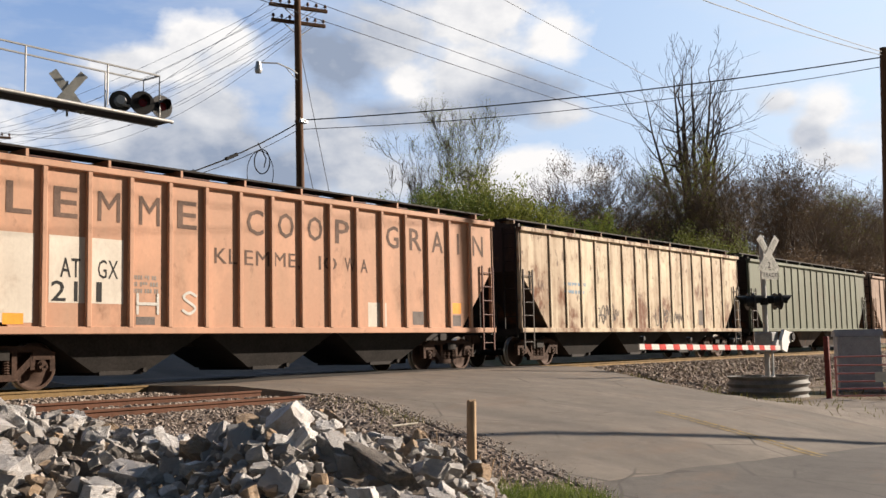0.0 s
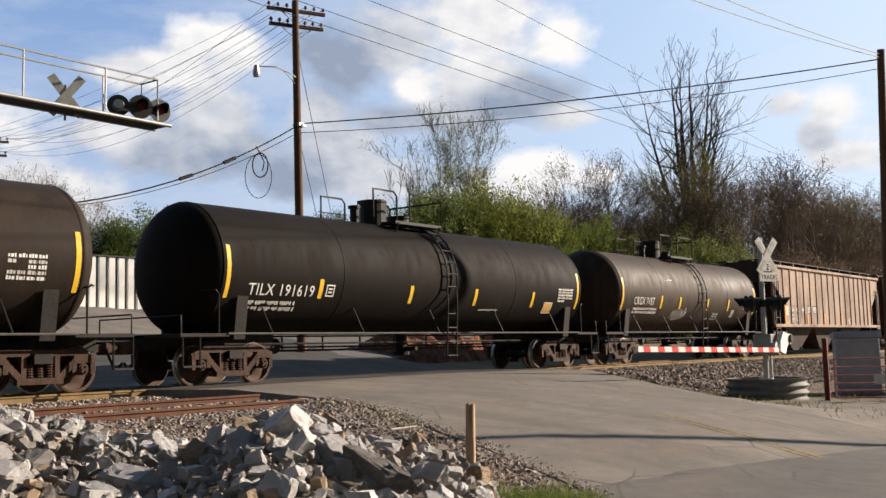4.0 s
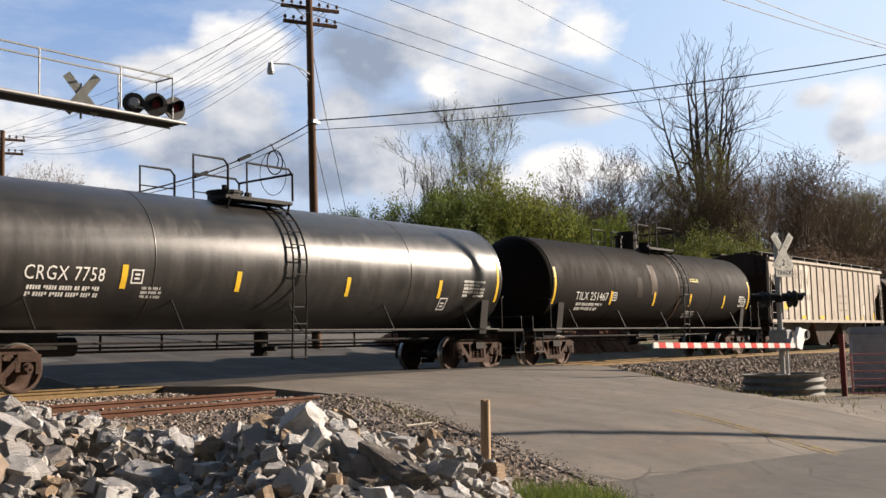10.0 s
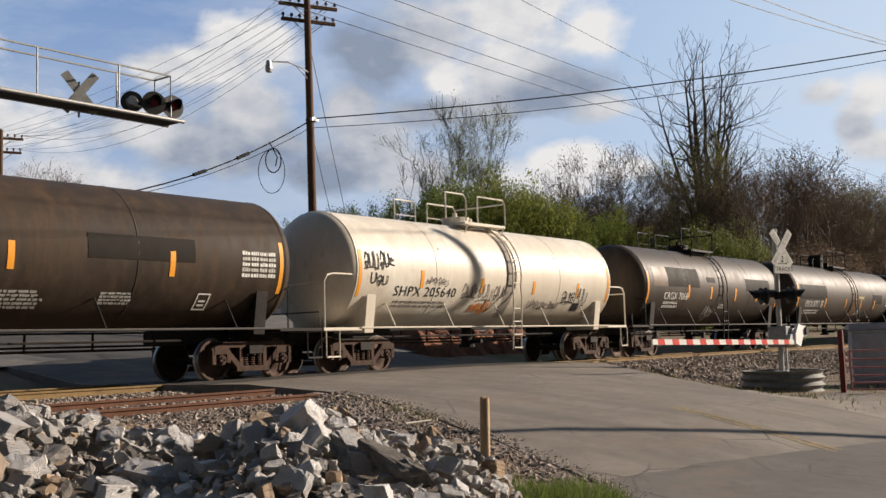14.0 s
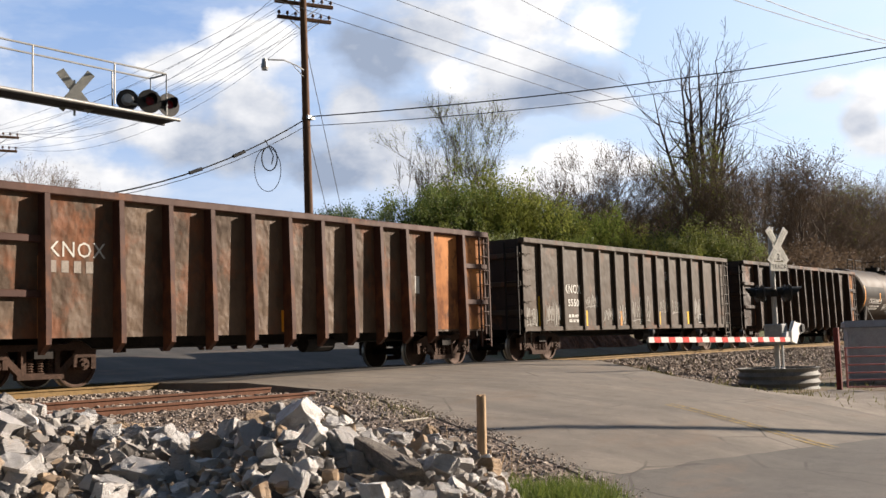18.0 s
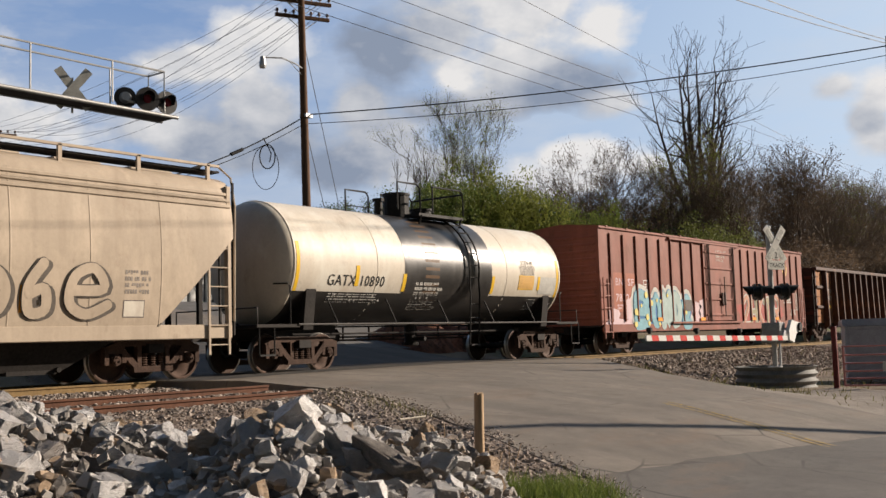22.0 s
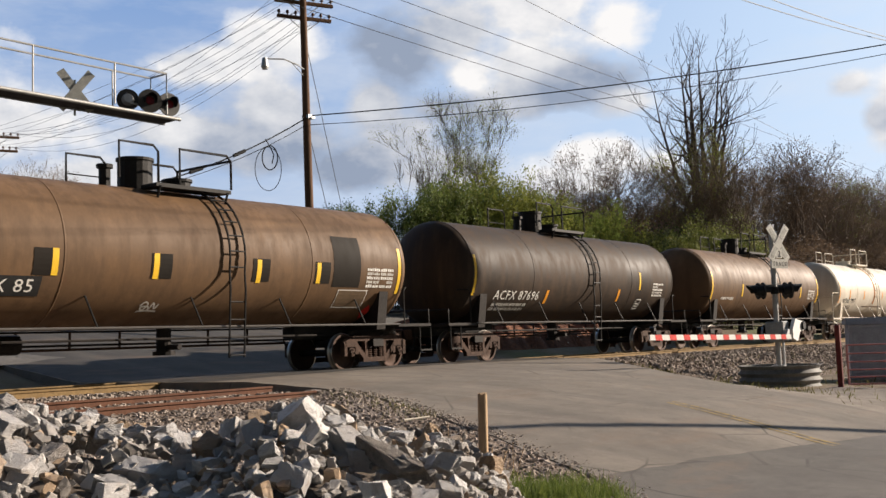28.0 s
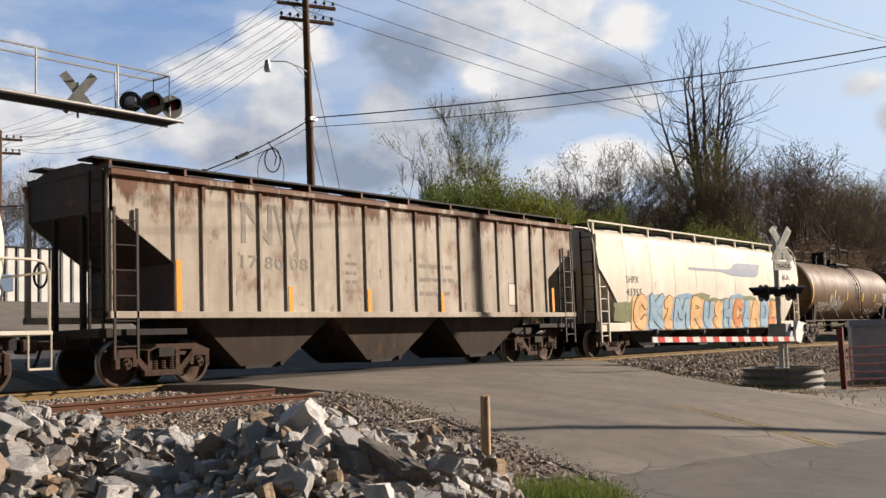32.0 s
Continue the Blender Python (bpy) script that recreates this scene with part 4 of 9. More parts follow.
    if low_housing:
        part("protective_housing", Geo().cyl((px0 + 0.75, 0, zt - 0.1), (px0 + 0.75, 0, zt + 0.20), 0.40, 18).cyl((px0 + 0.75, 0, zt + 0.20), (px0 + 0.75, 0, zt + 0.26), 0.43, 18), fit, ob)
        part("vent_valve", Geo().cyl((px0 + 1.45, 0, zt - 0.1), (px0 + 1.45, 0, zt + 0.30), 0.09, 10).cyl((px0 + 0.75, 0, zt + 0.2), (px0 + 0.75, 0, zt + 0.42), 0.07, 8), fit, ob)
    else:
        part("protective_housing", Geo().cyl((px0 + 0.15, 0, zt - 0.1), (px0 + 0.15, 0, zt + 0.60), 0.37, 18).cyl((px0 + 0.15, 0, zt + 0.60), (px0 + 0.15, 0, zt + 0.66), 0.40, 18), fit, ob)
    if domes > 1 and not low_housing:
        part("manway", Geo().cyl((px0 + 1.25, 0, zt - 0.1), (px0 + 1.25, 0, zt + 0.25), 0.3, 16).cyl((px0 + 1.25, 0, zt + 0.25), (px0 + 1.25, 0, zt + 0.31), 0.34, 16), fit, ob)
        part("vent_valve", Geo().cyl((px0 - 0.6, 0, zt - 0.1), (px0 - 0.6, 0, zt + 0.38), 0.12, 10).cyl((px0 - 0.6, 0, zt + 0.38), (px0 - 0.6, 0, zt + 0.46), 0.17, 10), fit, ob)
    # the curved ladder up the side
    lx0, lx1 = 0.55 + dome, 0.97 + dome
    for x in (lx0, lx1):
        pts = [(x, -1.5, 0.45), (x, -1.58, zc - 0.7)] + [(x, -(r + 0.09) * math.cos(a), zc + (r + 0.09) * math.sin(a)) for a in np.linspace(-0.2, 1.2, 9)]
        part("ladder_rail", Geo().pipe(pts, 0.026), handmat or fit, ob)
    for k in range(4):
        z = 0.5 + k * 0.38
        part("rung", Geo().cyl((lx0, -1.55, z), (lx1, -1.55, z), 0.018, 6), handmat or fit, ob)
    for a in np.linspace(-0.15, 1.15, 7):
        part("rung", Geo().cyl((lx0, -(r + 0.09) * math.cos(a), zc + (r + 0.09) * math.sin(a)), (lx1, -(r + 0.09) * math.cos(a), zc + (r + 0.09) * math.sin(a)), 0.018, 6), handmat or fit, ob)
    if ring:
        rx = 0.40 + dome
        part("grime_band", Geo().rings([ringpts(rx - 0.16, r + 0.002), ringpts(rx - 0.14, r + 0.012), ringpts(rx + 0.02, r + 0.012), ringpts(rx + 0.04, r + 0.002)], cap=False), ring, ob, smooth=60)
    for k, x in enumerate(strips):
        patch(car, x * L / 2 - 0.06, zc - 0.42 if abs(x) < 0.95 else zc - 0.72, 0.11, 0.62 if abs(x) < 0.95 else 1.15, strip_mat or M_YELLOW, "reflector", off=0.006)
    return car


def flow_y(car, z):
    """Half the width of a round-sided hopper at height z."""
    k = (z - 1.1) / (car["ze"] - 1.1)
    return 1.42 + 0.19 * math.sin(math.pi * min(1, max(0, 0.12 + 0.80 * k)))


def hatch_row(car, L, zt, mat):
    for x in np.linspace(-L / 2 + 1.2, L / 2 - 1.2, 9):
        part("roof_hatch", Geo().box(x - 0.55, x + 0.55, -0.35, 0.35, zt, zt + 0.12, b=0.03), mat, car["ob"])


def bays(car, L, n, z0, mat, hw=1.14):
    span = L - 4.6
    w = span / n
    for k in range(n):
        x0 = -span / 2 + k * w
        zb = 0.30
        top = [(x0 + 0.05, -hw, z0), (x0 + w - 0.05, -hw, z0), (x0 + w - 0.05, hw, z0), (x0 + 0.05, hw, z0)]
        c = x0 + w / 2
        q = min(0.62, w * 0.19)
        bot = [(c - q, -hw + 0.22, zb), (c + q, -hw + 0.22, zb), (c + q, hw - 0.22, zb), (c - q, hw - 0.22, zb)]
        part("hopper_bay", Geo().rings([top, bot]), mat, car["ob"])
        part("outlet_gate", Geo().box(c - 0.5, c + 0.5, -hw + 0.2, hw - 0.2, zb - 0.06, zb + 0.02).cyl((c + 0.5, -hw + 0.1, zb + 0.02), (c + 0.5, -hw + 0.45, zb + 0.02), 0.05, 8), M_STEEL, car["ob"])


def hopper_car(label, rear, front, rr, rf, paint, ribmat, ribs, ze=4.25, zs=1.18, nb=3, endmat=None, ribw=0.06, ribd=0.045, cut=2.9, baymat=None, roof=None, posts=(), low=None):
    """A covered hopper with flat ribbed sides. ribs: how many posts stand along a side."""
    L = front - rear
    car = begin("covered_hopper", label, "hopper car", rear, front, rr, rf, L - 3.2)
    ob = car["ob"]
    hw = 1.50
    car.update(hw=hw)
    endmat = endmat or paint
    # side sheets with the corners cut by the slope of the ends
    sl = 1.55
    lo = low or zs
    out = [(-L / 2 + 0.02, ze), (-L / 2 + 0.02, cut), (-L / 2 + sl, lo), (-L / 2 + sl, zs - 0.004), (L / 2 - sl, zs - 0.004), (L / 2 - sl, lo), (L / 2 - 0.02, cut), (L / 2 - 0.02, ze)]
    for s in (-1, 1):
        part("side_sheet", Geo().prism(out, "y", s * hw, s * (hw - 0.03)), paint, ob)
        part("top_chord", Geo().box(-L / 2, L / 2, *sorted((s * (hw - 0.04), s * (hw + 0.10))), ze - 0.13, ze, b=0.015), ribmat, ob)
        part("side_sill", Geo().box(-L / 2 + 0.0, L / 2 - 0.0, *sorted((s * (hw - 0.12), s * (hw + 0.07))), zs - 0.14, zs, b=0.01), ribmat, ob)
    xs = posts or np.linspace(-L / 2 + 1.72, L / 2 - 1.72, ribs)
    rib = Geo().bevelbox(-ribw, ribw, -ribd, 0.0, zs - 0.02, ze - 0.10, 0.02).mesh("side_post")
    rib.materials.append(ribmat)
    for x in xs:
        part("side_post", rib, None, ob, at=pose(x, -hw - 0.0, 0))
        part("side_post", rib, None, ob, at=pose(x, hw, 0, 0, 0, 180))
    for s in (-1, 1):
        for e in (-1, 1):
            x = e * (L / 2 - 0.05)
            part("corner_post", Geo().box(x - 0.05, x + 0.05, *sorted((s * hw, s * (hw - 0.10))), zs - 0.1, ze - 0.02), ribmat, ob)
    for e in (-1, 1):
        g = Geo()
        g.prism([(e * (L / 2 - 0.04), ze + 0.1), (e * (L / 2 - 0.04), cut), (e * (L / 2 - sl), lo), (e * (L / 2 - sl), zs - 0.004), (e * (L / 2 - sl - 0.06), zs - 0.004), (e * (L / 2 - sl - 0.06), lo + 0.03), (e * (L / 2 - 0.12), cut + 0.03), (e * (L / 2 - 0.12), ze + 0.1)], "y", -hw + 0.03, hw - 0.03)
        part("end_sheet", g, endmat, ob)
        x1, x2 = sorted((e * (L / 2 - 1.9), e * (L / 2 + 0.15)))
        part("end_frame", Geo().box(x1, x2, -0.3, 0.3, 0.78, 1.05).box(e * L / 2 - 0.12, e * L / 2 + 0.12, -1.45, 1.45, 0.98, 1.16).box(x1, x2, -1.42, -1.34, 1.02, 1.14).box(x1, x2, 1.34, 1.42, 1.02, 1.14), M_STEEL, ob)
        for y in (-0.5, 0.5):
            part("end_brace", Geo().box(e * (L / 2 - 0.1) - 0.05, e * (L / 2 - 0.1) + 0.05, y - 0.05, y + 0.05, 1.1, cut), M_STEEL, ob)
        x1, x2 = sorted((e * (L / 2 - 0.62), e * (L / 2 - 0.1)))
        ladder(car, x1, x2, -hw - 0.05, 0.55, cut + 0.05, 6, endmat)
        end_ladder(car, e * (L / 2 + 0.05), -hw + 0.1, -hw + 0.55, 0.9, ze, 8, M_STEEL)
    part("brake_wheel", Geo().rings([[(-L / 2 - 0.25 + a, 0.5 + q * math.cos(k * math.pi / 8), 2.3 + q * math.sin(k * math.pi / 8)) for k in range(16)] for a, q in ((0, 0.25), (0.03, 0.28), (0.06, 0.25), (0.03, 0.22), (0, 0.25))], cap=False), M_STEEL, ob)
    sill(car, L / 2)
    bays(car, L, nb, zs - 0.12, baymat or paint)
    # roof
    zt = ze + 0.22
    part("roof", Geo().prism([(-hw + 0.02, ze - 0.02), (hw - 0.02, ze - 0.02), (0.6, zt), (-0.6, zt)], "x", -L / 2 + 0.02, L / 2 - 0.02), roof or endmat, ob)
    hatch_row(car, L, zt, roof or endmat)
    for s in (-1, 1):
        part("running_board", Geo().box(-L / 2 - 0.1, L / 2 + 0.1, *sorted((s * 0.62, s * 1.15)), zt + 0.02, zt + 0.06), M_STEEL, ob)
    for x in np.linspace(-L / 2 + 0.3, L / 2 - 0.3, 10):
        part("board_bracket", Geo().box(x - 0.03, x + 0.03, -1.15, 1.15, zt - 0.12, zt + 0.02), ribmat, ob)
    return car


def flow_car(label, rear, front, rr, rf, paint, ze=4.0, seams=9, railmat=None, endmat=None, creases=3):
    """A hopper with smooth rounded sides."""
    L = front - rear
    car = begin("covered_hopper", label, "hopper car", rear, front, rr, rf, L - 3.4)
    ob = car["ob"]
    car.update(shape="flow", ze=ze, hw=1.6)
    sl, cut, zs, zt = 1.9, 3.0, 1.1, ze + 0.42
    endmat = endmat or paint
    for s in (-1, 1):
        rs = []
        for z in np.linspace(zs, ze, 15):
            x0 = L / 2 - (0.02 if z > cut else (cut - z) / (cut - zs) * sl)
            rs.append([(x, s * flow_y(car, z), z) for x in np.linspace(-x0, x0, 12)])
        part("side_sheet", Geo().rings(rs, close=False, cap=False), paint, ob, smooth=180)
        part("side_sill", Geo().box(-L / 2, L / 2, *sorted((s * 1.36, s * 1.5)), zs - 0.26, zs + 0.03, b=0.015), paint, ob)
        for k in range(creases):
            z = ze - 0.08 - k * 0.13
            y = flow_y(car, z)
            part("side_crease", Geo().box(-L / 2 + 0.05, L / 2 - 0.05, *sorted((s * (y - 0.02), s * (y + 0.035))), z - 0.035, z + 0.035, b=0.012), paint, ob)
        rs = [[(x, s * (flow_y(car, ze) * math.cos(a) ** 0.8 if a < 1.5 else 0.0), ze + 0.42 * math.sin(a)) for x in (-L / 2 + 0.02, L / 2 - 0.02)] for a in np.linspace(0, math.pi / 2, 7)]
        part("roof_sheet", Geo().rings(rs, close=False, cap=False), paint, ob, smooth=180)
        g = Geo()
        for x in np.linspace(-L / 2 + 0.4, L / 2 - 0.4, 10):
            part("rail_post", Geo().box(x - 0.04, x + 0.04, *sorted((s * 1.18, s * 1.24)), zt - 0.25, zt + 0.16), railmat or paint, ob)
        part("roof_rail", Geo().box(-L / 2 + 0.1, L / 2 - 0.1, *sorted((s * 1.17, s * 1.24)), zt + 0.13, zt + 0.18), railmat or paint, ob)
        part("running_board", Geo().box(-L / 2, L / 2, *sorted((s * 0.6, s * 1.12)), zt + 0.03, zt + 0.07), M_STEEL, ob)
    for x in np.linspace(-L / 2 + 1.9, L / 2 - 1.9, seams):
        rs = [[(x - 0.015, -flow_y(car, z) - 0.003, z), (x, -flow_y(car, z) - 0.01, z), (x + 0.015, -flow_y(car, z) - 0.003, z)] for z in np.linspace(zs, ze, 12)]
        part("weld_seam", Geo().rings(rs, close=False, cap=False), paint, ob, smooth=180)
    for e in (-1, 1):
        prof = [(-flow_y(car, z) + 0.03, z) for z in np.linspace(cut, ze, 8)] + [(-1.0, ze + 0.3), (0, ze + 0.41), (1.0, ze + 0.3)] + [(flow_y(car, z) - 0.03, z) for z in np.linspace(ze, cut, 8)]
        part("end_sheet", Geo().prism(prof, "x", *sorted((e * (L / 2 - 0.1), e * (L / 2 - 0.02)))), endmat, ob)
        part("slope_sheet", Geo().prism([(e * (L / 2 - 0.04), cut), (e * (L / 2 - sl), zs), (e * (L / 2 - sl - 0.06), zs), (e * (L / 2 - 0.12), cut)], "y", -1.5, 1.5), endmat, ob)
        x1, x2 = sorted((e * (L / 2 - 1.9), e * (L / 2 + 0.12)))
        part("end_frame", Geo().box(x1, x2, -0.3, 0.3, 0.78, 1.05).box(e * L / 2 - 0.1, e * L / 2 + 0.1, -1.45, 1.45, 0.95, 1.14), M_STEEL, ob)
        for y in (-0.55, 0.55):
            part("end_brace", Geo().box(e * (L / 2 - 0.12) - 0.05, e * (L / 2 - 0.12) + 0.05, y - 0.05, y + 0.05, 1.1, cut), M_STEEL, ob)
        x1, x2 = sorted((e * (L / 2 - 0.65), e * (L / 2 - 0.12)))
        ladder(car, x1, x2, -1.53, 0.5, 2.95, 6, railmat or paint)
        part("corner_post", Geo().box(e * (L / 2 - 0.09) - 0.05, e * (L / 2 - 0.09) + 0.05, -1.52, -1.42, 0.9, ze + 0.1), railmat or paint, ob)
        g = Geo().pipe([(e * (L / 2 - 0.1), -1.2, zt + 0.15), (e * (L / 2 + 0.12), -1.35, zt - 0.1), (e * (L / 2 + 0.1), -1.5, ze - 0.3), (e * (L / 2 + 0.05), -1.5, 1.2)], 0.025)
        part("grab_rail", g, railmat or paint, ob)
        end_ladder(car, e * (L / 2 + 0.08), -1.45, -1.0, 0.9, ze + 0.2, 8, M_STEEL)
    hatch_row(car, L, ze + 0.4, paint)
    sill(car, L / 2)
    bays(car, L, 3, zs - 0.1, M_STEEL)
    return car


def gondola_car(label, rear, front, rr, rf, paint, ribs, ze, zs=0.95, ribmat=None, taper=True, chord=0.14, panels=(), plainends=False, endmat=None, floor=1.15, posts=(), belly=0.0):
    """An open gondola: side sheets, posts, top chord, ends, floor."""
    L = front - rear
    car = begin("gondola", label, "gondola car", rear, front, rr, rf, L - 3.0)
    ob = car["ob"]
    hw = 1.46
    ribmat = ribmat or paint
    car.update(hw=hw)
    for s in (-1, 1):
        o = [(-L / 2, zs), (-5.35, zs), (-4.65, zs - belly), (4.3, zs - belly), (5.25, zs), (L / 2, zs), (L / 2, ze), (-L / 2, ze)] if belly else [(-L / 2, zs), (L / 2, zs), (L / 2, ze), (-L / 2, ze)]
        part("side_sheet", Geo().prism(o, "y", *sorted((s * (hw - 0.03), s * hw))), paint, ob)
        part("top_chord", Geo().box(-L / 2 - 0.03, L / 2 + 0.03, *sorted((s * (hw - 0.08), s * (hw + 0.13))), ze - chord, ze + 0.02, b=0.02), ribmat, ob)
        if not taper and not belly:
            part("side_sill", Geo().box(-L / 2, L / 2, *sorted((s * (hw - 0.05), s * (hw + 0.06))), zs - 0.08, zs + 0.06, b=0.01), ribmat, ob)
    xs = posts or [x for x in np.linspace(-L / 2 + 1.3, L / 2 - 1.3, ribs)]
    if belly:
        g = Geo().prism([(0, ze - chord), (-0.13, ze - chord), (-0.13, ze - 0.5), (-0.15, 1.3), (-0.07, zs - belly * 0.8), (0, zs - belly * 0.8)], "x", -0.085, 0.085)
    elif taper:
        g = Geo().prism([(0, ze - chord), (-0.22, ze - chord), (-0.28, zs + 0.3), (-0.28, zs - 0.12), (-0.06, zs - 0.30), (0, zs - 0.30)], "x", -0.055, 0.055)
    else:
        g = Geo().bevelbox(-0.07, 0.07, -0.11, 0, zs - 0.05, ze - chord, 0.02)
    post = g.mesh("side_post")
    post.materials.append(ribmat)
    for x in xs:
        part("side_post", post, None, ob, at=pose(x, -hw, 0))
        part("side_post", post, None, ob, at=pose(x, hw, 0, 0, 0, 180))
    for e in (-1, 1):
        part("end_sheet", Geo().box(*sorted((e * (L / 2 - 0.05), e * L / 2)), -hw, hw, zs, ze), endmat or paint, ob)
        for z in np.linspace(zs + 0.5, ze - 0.5, 3):
            part("end_stiffener", Geo().box(*sorted((e * L / 2, e * (L / 2 + 0.1))), -hw, hw, z - 0.08, z + 0.08, b=0.02), ribmat, ob)
        for s in (-1, 1):
            x = e * (L / 2 - 0.06)
            part("corner_post", Geo().box(x - 0.06, x + 0.06, *sorted((s * (hw - 0.06), s * (hw + 0.04))), zs - 0.1, ze - 0.02), ribmat, ob)
        x1, x2 = sorted((e * (L / 2 + 0.05), e * (L / 2 - 0.38)))
        if e > 0:
            ladder(car, x1, x2, -hw - 0.08, 0.5, ze - 0.1, 8, ribmat)
        else:
            for z in np.linspace(zs + 0.35, ze - 0.45, 5 if ze > 3 else 3):
                part("grab_iron", Geo().pipe([(x1 + 0.06, -hw, z), (x1 + 0.06, -hw - 0.08, z - 0.02), (x2, -hw - 0.08, z - 0.02), (x2, -hw, z)], 0.014), ribmat, ob)
            part("step", Geo().pipe([(x1 + 0.08, -hw, zs - 0.05), (x1 + 0.08, -hw, 0.5), (x2, -hw, 0.5), (x2, -hw, zs - 0.05)], 0.02), ribmat, ob)
        end_ladder(car, e * (L / 2 + 0.15), -hw + 0.05, -hw + 0.5, 0.8, ze - 0.1, 8, M_STEEL)
        for z in panels:
            x1, x2 = sorted((e * (L / 2 - 0.05), e * (L / 2 - 1.35)))
            part("end_rail", Geo().box(x1, x2, -hw - 0.10, -hw, z - 0.07, z + 0.07, b=0.015), ribmat, ob)
    part("floor", Geo().box(-L / 2 + 0.05, L / 2 - 0.05, -hw + 0.04, hw - 0.04, floor - 0.06, floor), M_STEEL, ob)
    sill(car, L / 2)
    part("brake_rod", Geo().pipe([(-L / 2 + 1.5, -0.7, 0.75), (L / 2 - 1.5, -0.7, 0.75)], 0.03), M_STEEL, ob)
    part("air_reservoir", Geo().cyl((0.8, -0.9, 0.72), (1.7, -0.9, 0.72), 0.2, 12), M_STEEL, ob)
    return car


def box_car(label, rear, front, rr, rf, paint, roofmat, ze=4.30):
    L = front - rear
    car = begin("boxcar", label, "boxcar", rear, front, rr, rf, L - 4.4)
    ob = car["ob"]
    hw, zs = 1.50, 1.0
    car.update(hw=hw)
    part("side_wall", Geo().box(-L / 2, L / 2, -hw, -hw + 0.05, zs, ze), paint, ob)
    part("side_wall", Geo().box(-L / 2, L / 2, hw - 0.05, hw, zs, ze), paint, ob)
    for e in (-1, 1):
        part("end_wall", Geo().box(*sorted((e * L / 2, e * (L / 2 - 0.06))), -hw + 0.05, hw - 0.05, zs, ze), paint, ob)
        for k in range(12):
            z = zs + 0.25 + k * 0.25
            part("end_rib", Geo().box(*sorted((e * L / 2, e * (L / 2 + 0.06))), -hw + 0.12, hw - 0.12, z - 0.05, z + 0.05, b=0.02), paint, ob)
        x1, x2 = sorted((e * (L / 2 - 0.1), e * (L / 2 - 0.6)))
        ladder(car, x1, x2, -hw - 0.07, 0.55, 2.6, 5, paint)
    # door bay
    dx0, dx1 = -1.62, 1.55
    car["door"] = (dx0, dx1)
    rib = Geo().bevelbox(-0.045, 0.045, -0.06, 0.0, zs + 0.10, ze - 0.16, 0.02).mesh("side_post")
    rib.materials.append(paint)
    for x in list(np.linspace(-L / 2 + 0.72, dx0 - 0.95, 8)) + list(np.linspace(dx1 + 0.75, L / 2 - 0.72, 9)):
        part("side_post", rib, None, ob, at=pose(x, -hw, 0))
    door = part("door", Geo().box(dx0, dx1, -hw - 0.07, -hw - 0.003, zs + 0.12, ze - 0.12, b=0.012), paint, ob)
    for z in np.linspace(zs + 0.35, ze - 0.45, 5):
        part("door_rib", Geo().box(dx0 + 0.1, dx1 - 0.1, -hw - 0.11, -hw - 0.07, z - 0.04, z + 0.04, b=0.01), paint, door)
    for x in (dx0 + 0.30, dx0 + 0.42, dx1 - 0.42, dx1 - 0.30):
        part("lock_rod", Geo().cyl((x, -hw - 0.13, zs + 0.1), (x, -hw - 0.13, ze - 0.15), 0.024, 8), P_RUSTSHADE, door)
    part("door_handle", Geo().box(-0.10, 0.28, -hw - 0.16, -hw - 0.10, 1.75, 2.25, b=0.02).cyl((0.10, -hw - 0.18, 1.3), (0.10, -hw - 0.18, 2.9), 0.022, 6), P_RUSTSHADE, door)
    part("door_rail", Geo().box(dx0 - 3.0, dx1 + 0.4, -hw - 0.10, -hw, ze - 0.12, ze - 0.05), paint, ob)
    part("door_sill", Geo().box(dx0 - 3.0, dx1 + 0.4, -hw - 0.12, -hw, zs + 0.02, zs + 0.09), paint, ob)
    part("side_sill", Geo().box(-L / 2 + 0.1, L / 2 - 0.1, -hw - 0.03, -hw + 0.04, zs - 0.24, zs + 0.02), paint, ob)
    part("side_sill", Geo().box(-L / 2 + 0.1, L / 2 - 0.1, hw - 0.04, hw + 0.03, zs - 0.24, zs + 0.02), paint, ob)
    part("roof", Geo().prism([(-hw - 0.05, ze - 0.02), (hw + 0.05, ze - 0.02), (hw + 0.05, ze + 0.05), (0, ze + 0.2), (-hw - 0.05, ze + 0.05)], "x", -L / 2 - 0.02, L / 2 + 0.02), roofmat, ob)
    for x in np.linspace(-L / 2 + 0.5, L / 2 - 0.5, 14):
        part("roof_rib", Geo().prism([(-hw - 0.07, ze + 0.03), (0, ze + 0.2), (hw + 0.07, ze + 0.03), (hw + 0.07, ze + 0.08), (0, ze + 0.25), (-hw - 0.07, ze + 0.08)], "x", x - 0.06, x + 0.06), roofmat, ob)
    part("underframe", Geo().box(-L / 2, L / 2, -0.3, 0.3, 0.72, 1.0).box(-L / 2, L / 2, -hw + 0.05, hw - 0.05, 0.94, 1.0), M_STEEL, ob)
    return car

# ---- the cars, from the head of the train to its tail ----
P_GREEN = carpaint("green_hopper_paint", (0.135, 0.155, 0.105), amount=0.4, rust=0.08, seed=1)
P_CREAM = carpaint("cream_hopper_paint", (0.64, 0.53, 0.38), (0.15, 0.07, 0.04), 0.95, rust=0.25, seed=2, top=(3.0, 4.9), streak=(1.4, 1.4, 0.06))
P_PEACH = carpaint("faded_orange_paint", (0.47, 0.255, 0.160), (0.43, 0.30, 0.215), 0.65, rust=0.10, seed=3, streak=(1.5, 1.5, 0.10))
P_MAROON = carpaint("maroon_post_paint", (0.10, 0.035, 0.025), amount=0.3, rust=0.2, seed=4)
